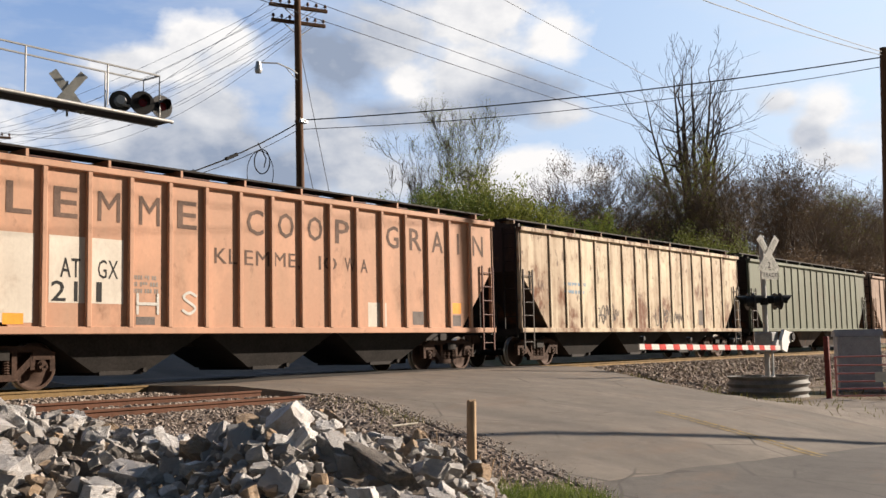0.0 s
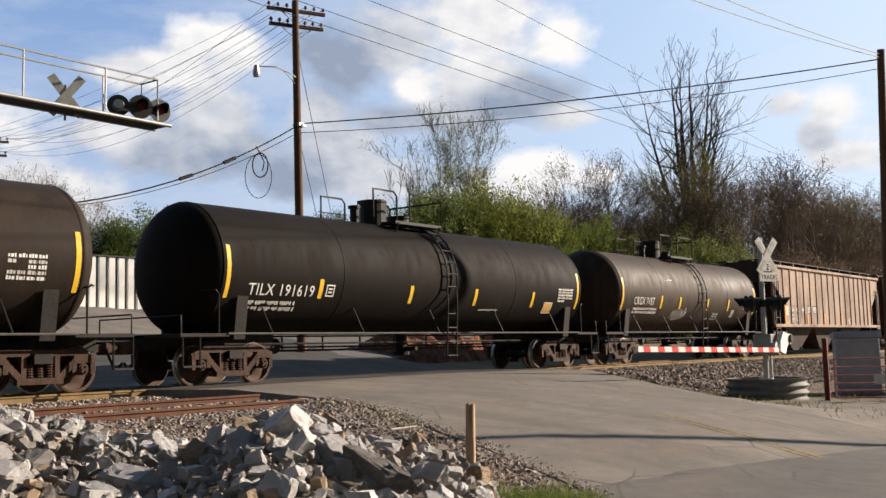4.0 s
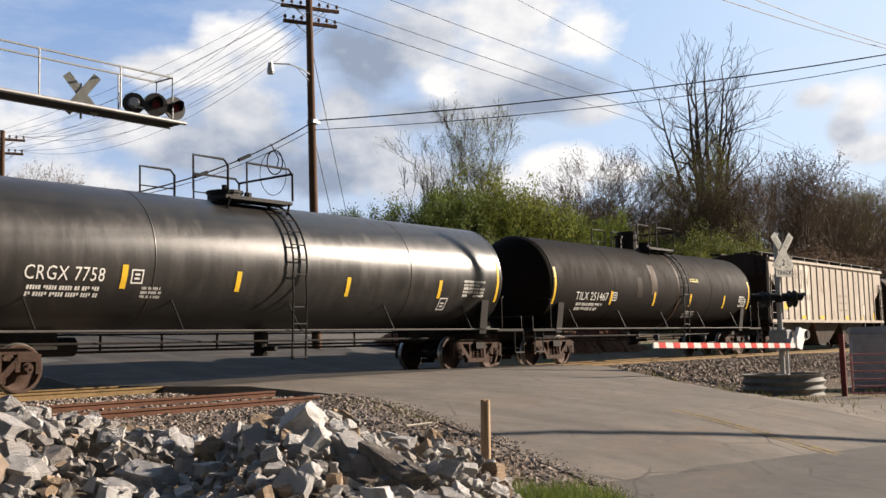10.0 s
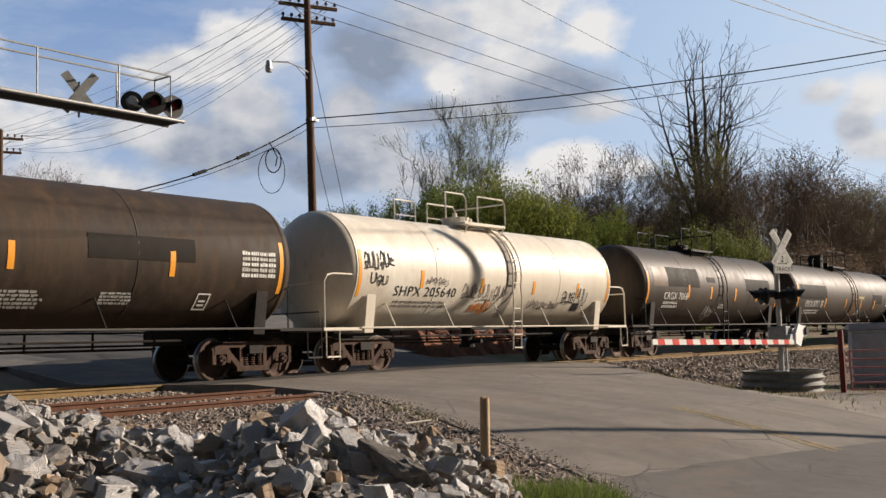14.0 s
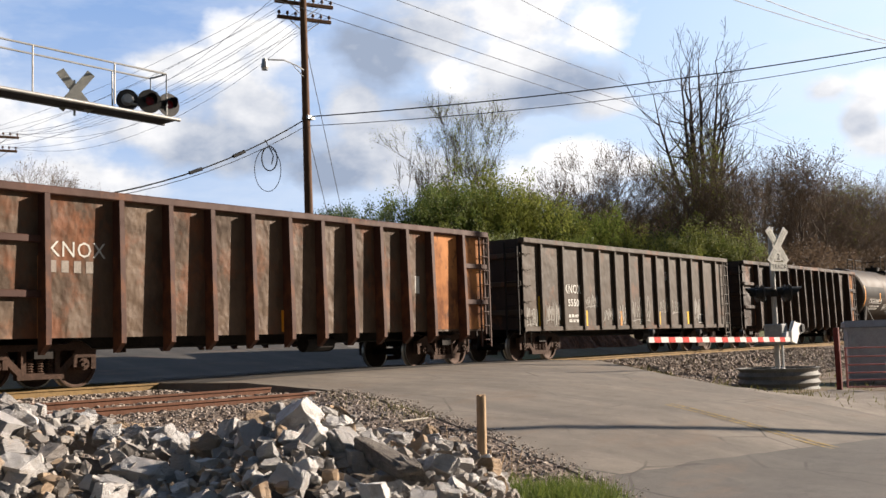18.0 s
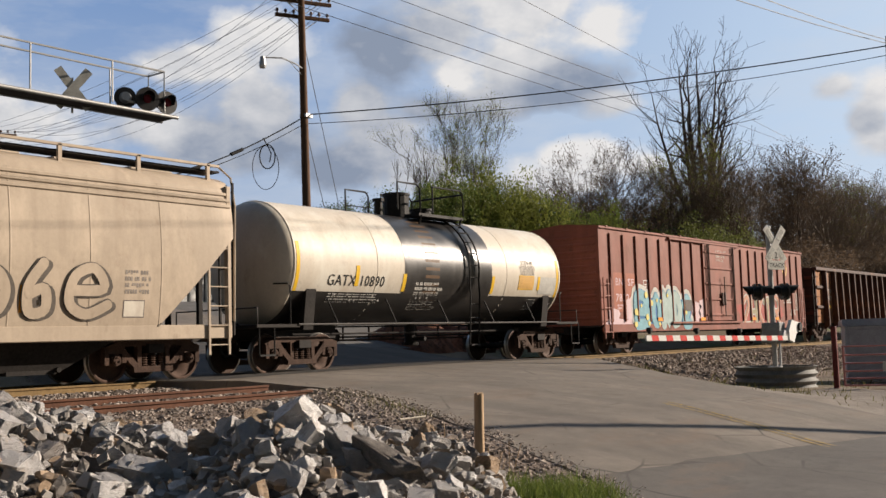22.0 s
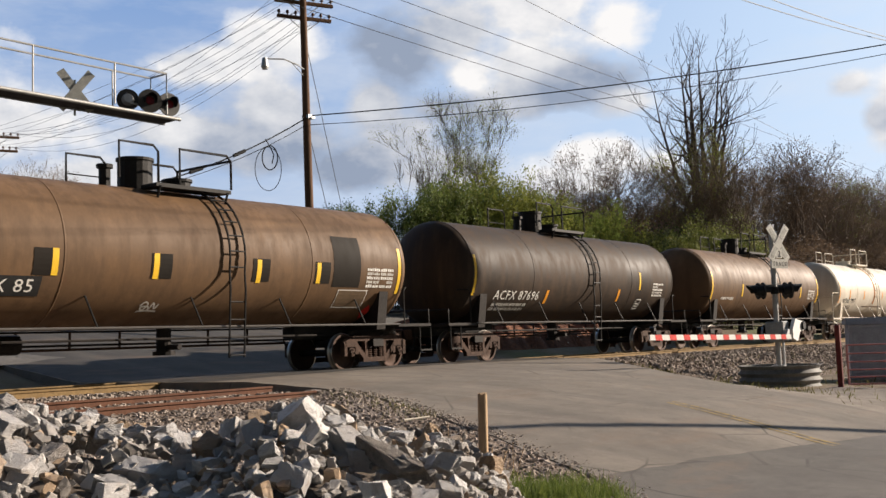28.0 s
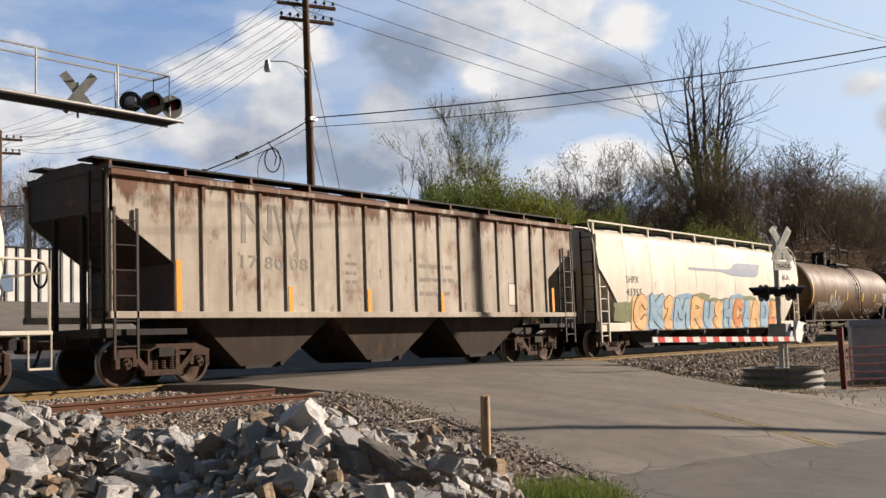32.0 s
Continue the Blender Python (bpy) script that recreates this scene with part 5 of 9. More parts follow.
P_TAUPE = carpaint("taupe_hopper_paint", (0.37, 0.255, 0.185), (0.085, 0.047, 0.03), 1.0, rust=0.16, seed=5, streak=(1.5, 1.5, 0.10), top=(3.4, 6.0))
# end paint: dirt and rust, on a tone that holds the ends' shade
P_SHADEDEND = carpaint("shaded_dirty_end_paint", (0.030, 0.021, 0.018), amount=0.3, rust=0.2, seed=6)
P_LIGHTGREY = carpaint("light_grey_paint", (0.43, 0.38, 0.315), (0.22, 0.155, 0.105), 0.5, rust=0.14, seed=7)
P_RUSTGREY = carpaint("rust_topped_grey_paint", (0.42, 0.37, 0.305), (0.20, 0.14, 0.095), 0.6, rust=0.18, seed=22, top=(3.1, 4.35))
# bay steel: grime and rust, with the shade under the body in its tone
P_BAYSHADE = carpaint("grimy_shaded_bay_steel", (0.047, 0.031, 0.021), (0.015, 0.011, 0.008), amount=0.7, rust=0.14, seed=8)
P_TANKBLACK = carpaint("black_tank_paint", (0.0085, 0.0066, 0.0055), (0.023, 0.016, 0.012), 0.5, 0.64, rust=0.02, seed=9, spec=0.07)
P_TANKGLOSS = carpaint("glossy_black_tank_paint", (0.018, 0.0175, 0.0175), (0.060, 0.051, 0.043), 0.5, 0.30, rust=0.0, seed=10, spec=0.5)
P_TANKBROWN = carpaint("brown_grimed_tank_paint", (0.043, 0.026, 0.016), (0.075, 0.044, 0.025), 0.6, 0.5, rust=0.04, seed=11, spec=0.12)
P_TANKTAN = carpaint("tan_dusted_tank_paint", (0.150, 0.091, 0.049), (0.055, 0.036, 0.024), 0.7, 0.48, rust=0.05, seed=12, spec=0.14)
P_TANKDUSTY = carpaint("dusty_black_tank_paint", (0.022, 0.017, 0.0135), (0.062, 0.042, 0.028), 0.6, 0.58, rust=0.03, seed=14, spec=0.09)
P_TANKWORN = carpaint("worn_grey_tank_paint", (0.044, 0.036, 0.030), (0.120, 0.085, 0.057), 0.6, 0.46, rust=0.03, seed=13, spec=0.2)
P_TANKGREY = carpaint("dusty_grey_tank_paint", (0.032, 0.025, 0.020), (0.112, 0.072, 0.044), 0.65, 0.52, rust=0.03, seed=13, spec=0.11)
P_TANKWHITE = carpaint("cream_white_tank_paint", (0.67, 0.61, 0.51), (0.38, 0.31, 0.235), 0.28, 0.44, rust=0.06, seed=14)
P_GONBLACK = carpaint("black_brown_gondola_paint", (0.058, 0.044, 0.032), (0.12, 0.085, 0.058), 0.5, rust=0.18, dent=0.3, seed=15)
P_GONDARK = carpaint("dark_gondola_paint", (0.026, 0.019, 0.015), (0.10, 0.055, 0.032), 0.5, rust=0.22, dent=0.6, seed=16)
P_GONBROWN = carpaint("rusty_brown_gondola_paint", (0.30, 0.150, 0.080), (0.050, 0.028, 0.018), 0.85, rust=0.3, dent=0.6, seed=17, streak=(1.2, 1.2, 0.35))
P_GONTAUPE = carpaint("taupe_gondola_paint", (0.122, 0.080, 0.050), (0.022, 0.015, 0.011), 0.85, rust=0.32, dent=0.7, seed=26, streak=(1.0, 1.0, 0.5))
P_GONRUST = carpaint("rusty_red_gondola_paint", (0.36, 0.145, 0.072), (0.08, 0.036, 0.022), 0.6, rust=0.3, dent=0.4, seed=18)
# dark rust; on gondola posts it also holds the shade of their far-lit sides
P_RUSTSHADE = carpaint("rust_and_shade_post_paint", (0.075, 0.034, 0.024), (0.03, 0.02, 0.016), 0.5, rust=0.2, seed=23)
P_BOXRED = carpaint("boxcar_red_paint", (0.245, 0.075, 0.048), (0.16, 0.066, 0.044), 0.4, rust=0.12, dent=0.12, seed=19)
P_BEIGE = carpaint("beige_hopper_paint", (0.455, 0.375, 0.285), (0.27, 0.215, 0.16), 0.45, rust=0.05, seed=20)
P_FLOWWHITE = carpaint("cream_hopper_paint_light", (0.68, 0.62, 0.52), (0.36, 0.30, 0.23), 0.35, rust=0.04, seed=21)
SE = (-0.985, 0.985)


def build_train():
    c = {}
    hopper_car("grey covered hopper at the head of the train", 63.3, 79.0, 0.6, 0.6, P_TAUPE, P_TAUPE, 14)
    c["c1"] = hopper_car("dull green covered hopper with ribbed sides", 44.6, 61.9, 0.6, 0.7, P_GREEN, P_GREEN, 16, endmat=P_SHADEDEND, baymat=P_BAYSHADE)
    # c2 and c3 bays: near-black steel holds the shade below the body
    c["c2"] = hopper_car("cream covered hopper streaked with rust", 26.35, 43.3, 0.65, 0.65, P_CREAM, P_CREAM, 15, baymat=M_STEEL, endmat=P_SHADEDEND)
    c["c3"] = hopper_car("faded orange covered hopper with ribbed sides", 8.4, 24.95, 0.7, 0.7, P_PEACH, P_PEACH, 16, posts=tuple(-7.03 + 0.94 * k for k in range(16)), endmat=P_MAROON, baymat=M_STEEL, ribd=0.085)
    c["c4"] = hopper_car("taupe covered hopper streaked with grime", -10.25, 6.95, 1.05, 0.75, P_TAUPE, P_TAUPE, 15, posts=tuple(-7.25 + 0.95 * k for k in range(11)) + (3.13, 3.97, 4.8, 5.6, 6.31, 7.06), zs=1.48, low=2.45, cut=3.45, baymat=P_BAYSHADE, endmat=P_SHADEDEND)
    c["c5"] = tank_car("dusty black tank car with white lettering", -24.95, -12.45, 1.5, 1.1, P_TANKGREY, strips=SE, dome=-0.2)
    c["c7"] = tank_car("matt black tank car with yellow reflectors", -42.95, -27.9, 1.7, 1.5, P_TANKBLACK, strips=SE, dome=-0.3)
    c["c8"] = tank_car("dusty black tank car with yellow lettering", -61.3, -46.4, 1.8, 1.7, P_TANKDUSTY, strips=SE, dome=0.35)
    c["c9"] = tank_car("brown-black tank car with yellow reflectors", -79.85, -64.95, 1.35, 1.8, P_TANKBROWN, strips=SE, dome=-0.15)
    c["c10"] = hopper_car("light grey covered hopper with pale lettering", -99.4, -82.5, 1.1, 1.35, P_LIGHTGREY, P_LIGHTGREY, 14, posts=(-6.93, -6.22, -5.44, -4.65, -3.86, -3.01, -2.15, -1.21, -0.25, 0.72, 1.71, 2.6, 3.5, 4.4, 5.3, 6.15, 6.93), zs=1.48, low=2.45, cut=3.45, baymat=P_BAYSHADE, endmat=P_SHADEDEND)
    c["c11"] = tank_car("black tank car stained with grime", -117.1, -101.6, 1.4, 1.1, P_TANKBLACK, strips=SE, ring=P_TANKBROWN, dome=0.65)
    c["c12"] = tank_car("glossy black tank car with white lettering", -135.8, -119.95, 1.25, 1.4, P_TANKGLOSS, strips=SE, dome=-0.85, low_housing=True)
    c["c13"] = tank_car("dusty grey-brown tank car with dark repainted panels", -153.95, -138.3, 1.3, 1.25, P_TANKWORN, strips=SE, strip_mat=M_ORANGE, ring=P_TANKBLACK)
    c["c14"] = tank_car("dark grey tank car with dark repainted panels", -169.05, -156.55, 1.4, 1.3, P_TANKWORN, strips=SE, strip_mat=M_ORANGE, dome=-0.45, low_housing=True)
    c["c15"] = tank_car("cream white tank car covered with graffiti", -184.15, -171.8, 1.2, 1.4, P_TANKWHITE, strips=SE, strip_mat=M_ORANGE, sillmat=P_TANKWHITE, fit=P_TANKWHITE, handmat=P_TANKWHITE, dome=-0.2, low_housing=True)
    c["c16"] = tank_car("dusty dark grey tank car with a white tag", -202.2, -186.55, 0.95, 1.2, P_TANKGREY, strips=SE, strip_mat=M_ORANGE, dome=-0.75, low_housing=True)
    c["c17"] = gondola_car("black and rusty gondola with orange end panel", -219.4, -204.1, 0.9, 0.95, P_GONDARK, 11, 3.72, endmat=P_SHADEDEND, panels=(2.75, 1.75), posts=(-6.28, -4.86, -3.78, -2.69, -1.6, -0.58, 0.46, 1.55, 2.53, 3.61, 4.65, 6.2))
    c["c18"] = gondola_car("black-brown gondola with chalk tags", -236.15, -221.15, 0.95, 0.85, P_GONBLACK, 13, 3.70, endmat=P_SHADEDEND, taper=False, zs=0.98, posts=(-6.52, -5.25, -4.04, -2.95, -1.88, -0.89, 0.17, 1.18, 2.2, 3.2, 4.14, 5.2, 6.4))
    c["c19"] = gondola_car("rusty dark gondola with dented sides", -253.05, -238.0, 0.75, 0.95, P_GONTAUPE, 11, 3.72, endmat=P_SHADEDEND, panels=(2.75, 1.75), ribmat=P_RUSTSHADE, posts=(-6.28, -4.71, -3.55, -2.48, -1.37, -0.26, 0.78, 1.82, 2.85, 3.85, 4.87, 6.25))
    c["c20"] = gondola_car("rusty brown gondola with dented sides", -269.5, -254.6, 0.95, 0.75, P_GONBROWN, 11, 3.72, endmat=P_SHADEDEND, panels=(2.75, 1.75), ribmat=P_RUSTSHADE, posts=(-6.28, -4.86, -3.78, -2.69, -1.6, -0.58, 0.46, 1.55, 2.53, 3.61, 4.65, 6.2))
    c["c21"] = box_car("red-brown boxcar with graffiti along its side", -291.0, -271.4, 1.25, 0.95, P_BOXRED, P_BOXRED)
    c["c22"] = tank_car("white and black tank car with a black middle", -305.0, -293.6, 0.95, 1.3, P_TANKWHITE, strips=SE, dome=0.35)
    c["c23"] = flow_car("beige smooth-sided covered hopper with graffiti", -323.6, -306.9, 0.7, 0.95, P_BEIGE, endmat=P_SHADEDEND)
    c["c24"] = gondola_car("low rusty red gondola with white graffiti", -341.6, -325.0, 1.3, 0.65, P_GONRUST, 16, 2.44, taper=False, zs=0.80, endmat=P_SHADEDEND, ribmat=P_RUSTSHADE, posts=(-6.87, -5.45, -4.54, -3.64, -2.7, -1.76, -0.86, 0.04, 0.94, 1.81, 2.72, 3.6, 4.48, 5.43, 6.72, 7.85), belly=0.24)
    c["c25"] = tank_car("cream white tank car with black lettering", -356.25, -344.25, 1.5, 1.3, P_TANKWHITE, strips=SE, strip_mat=M_ORANGE, sillmat=P_TANKWHITE, fit=P_TANKWHITE, handmat=P_TANKWHITE, dome=-0.25, low_housing=True)
    c["c26"] = tank_car("tan-brown dusted tank car", -372.2, -359.6, 1.7, 1.8, P_TANKTAN, strips=SE)
    c["c27"] = tank_car("dark grey tank car with white lettering", -388.2, -375.8, 1.5, 1.7, P_TANKGREY, strips=(-0.985, 0.6), dome=-0.25)
    c["c28"] = tank_car("tan-brown tank car with black patches", -404.1, -391.3, 1.6, 1.5, P_TANKTAN, strips=SE, dome=0.1)
    c["c29"] = tank_car("tan-brown tank car with a white scribbled tag", -420.1, -407.4, 1.1, 1.6, P_TANKTAN, strips=SE, dome=-0.05)
    c["c30"] = flow_car("cream smooth-sided covered hopper with coloured graffiti", -440.9, -422.3, 0.7, 1.1, P_FLOWWHITE, creases=0)
    c["c31"] = hopper_car("light grey covered hopper stained with rust", -459.4, -442.4, 1.0, 0.75, P_RUSTGREY, P_RUSTGREY, 14, posts=(-6.93, -6.22, -5.44, -4.65, -3.86, -3.01, -2.15, -1.21, -0.25, 0.72, 1.71, 2.6, 3.5, 4.4, 5.3, 6.15, 6.93), zs=1.48, low=2.45, cut=3.45, baymat=P_BAYSHADE, endmat=P_SHADEDEND)
    c["c32"] = tank_car("cream white tank car at the tail", -474.0, -461.7, 1.0, 1.0, P_TANKWHITE, strips=(-0.985, 0.985), sillmat=P_TANKWHITE, fit=P_TANKWHITE, handmat=P_TANKWHITE)

    marks(c)



# ---- what is written and sprayed on the cars ----
M_BLUE = plain("blue_spray", (0.05, 0.16, 0.38), 0.6, 0, 0.15, 3.0)
M_PINK = plain("pale_pink_spray", (0.62, 0.47, 0.50), 0.6, 0, 0.15, 3.0)
M_LEMON = plain("lemon_spray", (0.72, 0.62, 0.20), 0.6, 0, 0.15, 3.0)
M_SKYBLUE = plain("faded_blue_spray", (0.20, 0.33, 0.46), 0.6, 0, 0.2, 3.0)
M_AMBER = plain("amber_spray", (0.66, 0.40, 0.13), 0.6, 0, 0.2, 3.0)
M_RUSTORANGE = plain("orange_spray", (0.58, 0.22, 0.07), 0.6, 0, 0.2, 3.0)
M_OLIVE = plain("olive_spray", (0.20, 0.21, 0.10), 0.6, 0, 0.2, 3.0)
M_CHALK = plain("chalk_white_spray", (0.55, 0.54, 0.50), 0.8, 0, 0.2, 3.0)
M_DULLRED = plain("dull_red_spray", (0.40, 0.06, 0.05), 0.6, 0, 0.2, 3.0)
M_SWOOSH = plain("slate_blue_paint", (0.17, 0.21, 0.29), 0.55, 0, 0.15, 3.0)
M_PALEPATCH = carpaint("pale_patch_paint", (0.60, 0.55, 0.47), (0.40, 0.33, 0.26), 0.4, rust=0.06, seed=31)
M_DARKPATCH = carpaint("dark_patch_paint", (0.017, 0.0145, 0.012), (0.032, 0.026, 0.021), 0.4, 0.6, rust=0.0, seed=32, spec=0.08)
M_BROWNPATCH = carpaint("brown_patch_paint", (0.115, 0.065, 0.032), (0.07, 0.05, 0.03), 0.4, 0.5, rust=0.05, seed=33)
M_RUSTWASH = carpaint("orange_rust_wash", (0.45, 0.19, 0.06), (0.24, 0.10, 0.05), 0.6, 0.7, rust=0.3, seed=34)
M_FADELETTER = plain("faded_grey_lettering", (0.27, 0.24, 0.21), 0.75, 0, 0.25, 3.0)
M_BROWNLETTER = plain("dull_brown_lettering", (0.13, 0.085, 0.065), 0.75, 0, 0.35, 3.0)

M_TANKTANISH = plain("bare_tan_paint", (0.13, 0.09, 0.055), 0.5, 0, 0.2)


M_BRICKRED = plain("brick_red_spray", (0.36, 0.07, 0.055), 0.6, 0, 0.2, 3.0)
M_PINKISH = plain("dusty_salmon_spray", (0.50, 0.25, 0.17), 0.6, 0, 0.2, 3.0)
M_FRESHRED = plain("fresh_red_patch", (0.36, 0.115, 0.065), 0.6, 0, 0.15, 3.0)
M_SEAGLASS = plain("pale_sea_green_spray", (0.36, 0.46, 0.44), 0.6, 0, 0.2, 3.0)
M_MIDBLUE = plain("mid_blue_spray", (0.07, 0.24, 0.42), 0.6, 0, 0.2, 3.0)
M_PALEAQUA = plain("pale_aqua_spray", (0.20, 0.40, 0.47), 0.6, 0, 0.25, 3.0)
M_PEACHY = plain("peach_orange_spray", (0.70, 0.43, 0.20), 0.6, 0, 0.35, 2.0)
M_PALESKY = plain("chalky_blue_spray", (0.27, 0.41, 0.53), 0.6, 0, 0.25, 3.0)
M_TAGGREY = plain("thin_chalky_spray", (0.40, 0.39, 0.36), 0.8, 0, 0.3, 5.0)
M_KHAKI = plain("khaki_spray", (0.36, 0.31, 0.20), 0.6, 0, 0.25, 3.0)
M_SOOT = plain("soot_black_spray", (0.11, 0.095, 0.08), 0.7, 0, 0.3, 3.0)


def reflectors(car, rows, mat, off=0.007):
    for x0, z0, z1 in rows:
        patch(car, x0, z0, 0.13, z1 - z0, mat, "reflector", off=off)


def placard(car, x, z, w, h, mat, frame_mat=None, rows=3):
    """A square notice with a frame and small writing."""
    if frame_mat:
        patch(car, x - 0.02, z - 0.02, w + 0.04, h + 0.04, frame_mat, "notice_frame", off=0.004)
        patch(car, x, z, w, h, mat, "notice", off=0.006)
    bars(car, x + 0.02, z + 0.02, w - 0.04, h - 0.04, M_WHITE if mat != M_WHITE else M_BLACK, rows, int(abs(x) * 31), "notice_writing")


def data_panel(car, x, z, w, h):
    """A block of white stencilled figures in ruled columns."""
    rnd = random.Random(int(x * 10) + 3)
    rows, cols = 5, 4
    for r in range(rows):
        g = Geo()
        for c in range(cols):
            x0, x1 = x + w * c / cols + 0.015, x + w * (c + 1) / cols - 0.02
            z0 = z + h * r / rows
            if rnd.random() < 0.12:
                continue
            xx = x0
            while xx < x1:
                l = rnd.uniform(0.03, 0.075)
                quad(g, car, xx, min(x1, xx + l), z0, z0 + h / rows * rnd.uniform(0.55, 0.74), 0.007)
                xx += l + 0.016
        tagged(part("data_line", g, M_CHALK if r % 2 else M_WHITE, car["ob"]), kind="stuff")


def hazard_diamond(car, x, z, s=0.19):
    g = Geo()
    rs = [[wrap_point(car, x - s * k, z + s * (1 - k) * q, 0.012), wrap_point(car, x + s * k, z + s * (1 - k) * q, 0.012)] for q, k in ((-1, 0.02), (-1, 0.5), (1, 1.0), (1, 0.5), (1, 0.02))]
    g.rings(rs, close=False, cap=False)
    part("hazard_placard", g, M_RED, car["ob"], "red diamond hazard placard")


def boxed(car, x, z, s=0.28):
    g = Geo()
    for a, b, c, d in ((x, x + s, z, z + 0.03), (x, x + s, z + s - 0.03, z + s), (x, x + 0.03, z + 0.03, z + s - 0.03), (x + s - 0.03, x + s, z + 0.03, z + s - 0.03)):
        quad(g, car, a, b, c, d, 0.007)
    quad(g, car, x + 0.08, x + s - 0.08, z + 0.08, z + 0.12, 0.007)
    quad(g, car, x + 0.08, x + s - 0.08, z + 0.16, z + 0.20, 0.007)
    part("stencil_box", g, M_WHITE, car["ob"])


def tank_marks(c):
    t5 = c["c5"]
    lettering(t5, "CRGX 7157", -5.28, -3.70, 2.12, 2.39, M_WHITE)
    bars(t5, -5.22, 1.77, 1.98, 0.24, M_WHITE, 2, 5)
    scrawl(t5, -1.97, -0.67, 1.61, 2.05, M_CHALK, 51, 6, 0.03)
    data_panel(t5, 4.9, 2.1, 0.85, 0.5)
    boxed(t5, 3.72, 1.76)
    bars(t5, -2.6, 3.05, 0.55, 0.07, M_WHITE, 1, 6)
    bars(t5, 1.9, 1.6, 0.6, 0.3, M_CHALK, 3, 7)
    reflectors(t5, ((-3.15, 2.01, 2.48), (-1.52, 2.0, 2.47), (1.08, 1.99, 2.46), (3.2, 2.0, 2.47)), M_YELLOW)
    t7 = c["c7"]
    lettering(t7, "TILX 191619", -6.8, -4.75, 1.98, 2.24, M_WHITE)
    bars(t7, -6.7, 1.6, 1.6, 0.26, M_WHITE, 2, 8)
    boxed(t7, -4.35, 2.0)
    reflectors(t7, ((-4.6, 1.95, 2.4), (-1.2, 1.9, 2.36), (1.7, 1.9, 2.36), (4.7, 1.9, 2.36)), M_YELLOW)
    data_panel(t7, 6.2, 2.1, 0.9, 0.45)
    placard(t7, 5.5, 1.75, 0.45, 0.3, M_AMBER, M_WHITE, 2)
    hazard_diamond(t7, 7.1, 1.42)
    bars(t7, 2.1, 1.75, 1.0, 0.06, M_WHITE, 1, 9)
    t8 = c["c8"]
    lettering(t8, "UTLX 209675", -6.66, -4.45, 2.01, 2.31, M_YELLOW)
    bars(t8, -6.55, 1.61, 1.6, 0.32, M_AMBER, 2, 10)
    boxed(t8, -3.75, 1.95)
    reflectors(t8, ((-4.19, 2.31, 2.79), (-1.6, 2.3, 2.78), (1.43, 2.28, 2.77), (4.05, 2.3, 2.76)), M_YELLOW)
    data_panel(t8, 5.9, 2.1, 0.8, 0.5)
    placard(t8, 5.2, 1.6, 0.35, 0.28, M_DULLRED, None, 2)
    t9 = c["c9"]
    lettering(t9, "SRIX 30161", -6.58, -4.73, 1.94, 2.19, M_WHITE)
    bars(t9, -6.56, 1.64, 1.9, 0.21, M_WHITE, 2, 11)
    boxed(t9, -4.45, 1.95)
    placard(t9, -0.65, 1.71, 0.8, 0.34, M_LEMON, M_WHITE, 2)
    patch(t9, -0.42, 1.73, 0.4, 0.24, M_PINK, "sticker", off=0.009)
    shell(t9, 5.2, 6.3, 2.3, 2.75, M_FADELETTER, "faded_patch")
    data_panel(t9, 6.36, 2.32, 0.95, 0.62)
    patch(t9, 6.4, 3.0, 0.8, 0.16, M_CHALK, "faded_stencil")
    hazard_diamond(t9, 7.15, 1.42)
    reflectors(t9, ((-3.51, 1.89, 2.36), (-1.18, 1.88, 2.34), (1.77, 1.88, 2.35), (4.52, 1.87, 2.33)), M_YELLOW)
    bars(t9, -0.75, 2.35, 0.5, 0.22, M_WHITE, 3, 12)
    bars(t9, 2.9, 1.85, 1.1, 0.06, M_WHITE, 1, 13)
    boxed(t9, 5.0, 1.6, 0.34)
    t11 = c["c11"]
    lettering(t11, "TILX 251467", -6.34, -4.29, 2.05, 2.31, M_WHITE)
    bars(t11, -6.2, 1.68, 1.75, 0.28, M_WHITE, 2, 14)
    boxed(t11, -3.98, 2.06)
    data_panel(t11, 6.6, 2.0, 0.75, 0.45)
    bars(t11, 2.0, 2.85, 0.9, 0.16, M_LEMON, 2, 15)
    bars(t11, 1.9, 1.5, 1.0, 0.28, M_CHALK, 3, 16)
    reflectors(t11, ((-4.13, 1.93, 2.37), (-1.0, 1.93, 2.41), (1.97, 1.94, 2.41), (5.08, 1.92, 2.41)), M_YELLOW)
    shell(t11, -2.3, -1.9, 2.2, 2.9, P_TANKDUSTY, "faded_patch")
    shell(t11, -1.2, -0.75, 2.3, 3.4, P_TANKGREY, "faded_patch")
    t12 = c["c12"]
    lettering(t12, "CRGX 7758", -6.74, -5.09, 2.07, 2.33, M_WHITE)
    bars(t12, -6.64, 1.73, 1.73, 0.24, M_WHITE, 2, 17)
    boxed(t12, -4.5, 2.05)
    data_panel(t12, 6.2, 2.02, 1.0, 0.48)
    boxed(t12, 5.3, 1.65, 0.32)
    reflectors(t12, ((-4.72, 1.95, 2.41), (-1.85, 1.96, 2.39), (1.57, 1.93, 2.39), (5.12, 1.95, 2.43)), M_YELLOW)
    bars(t12, -4.2, 1.75, 0.5, 0.25, M_CHALK, 3, 18)
    t13 = c["c13"]
    shell(t13, -7.4, -3.67, 2.31, 3.0, M_DARKPATCH, "repainted_panel")
    shell(t13, 4.02, 5.70, 2.19, 2.69, M_DARKPATCH, "repainted_panel")
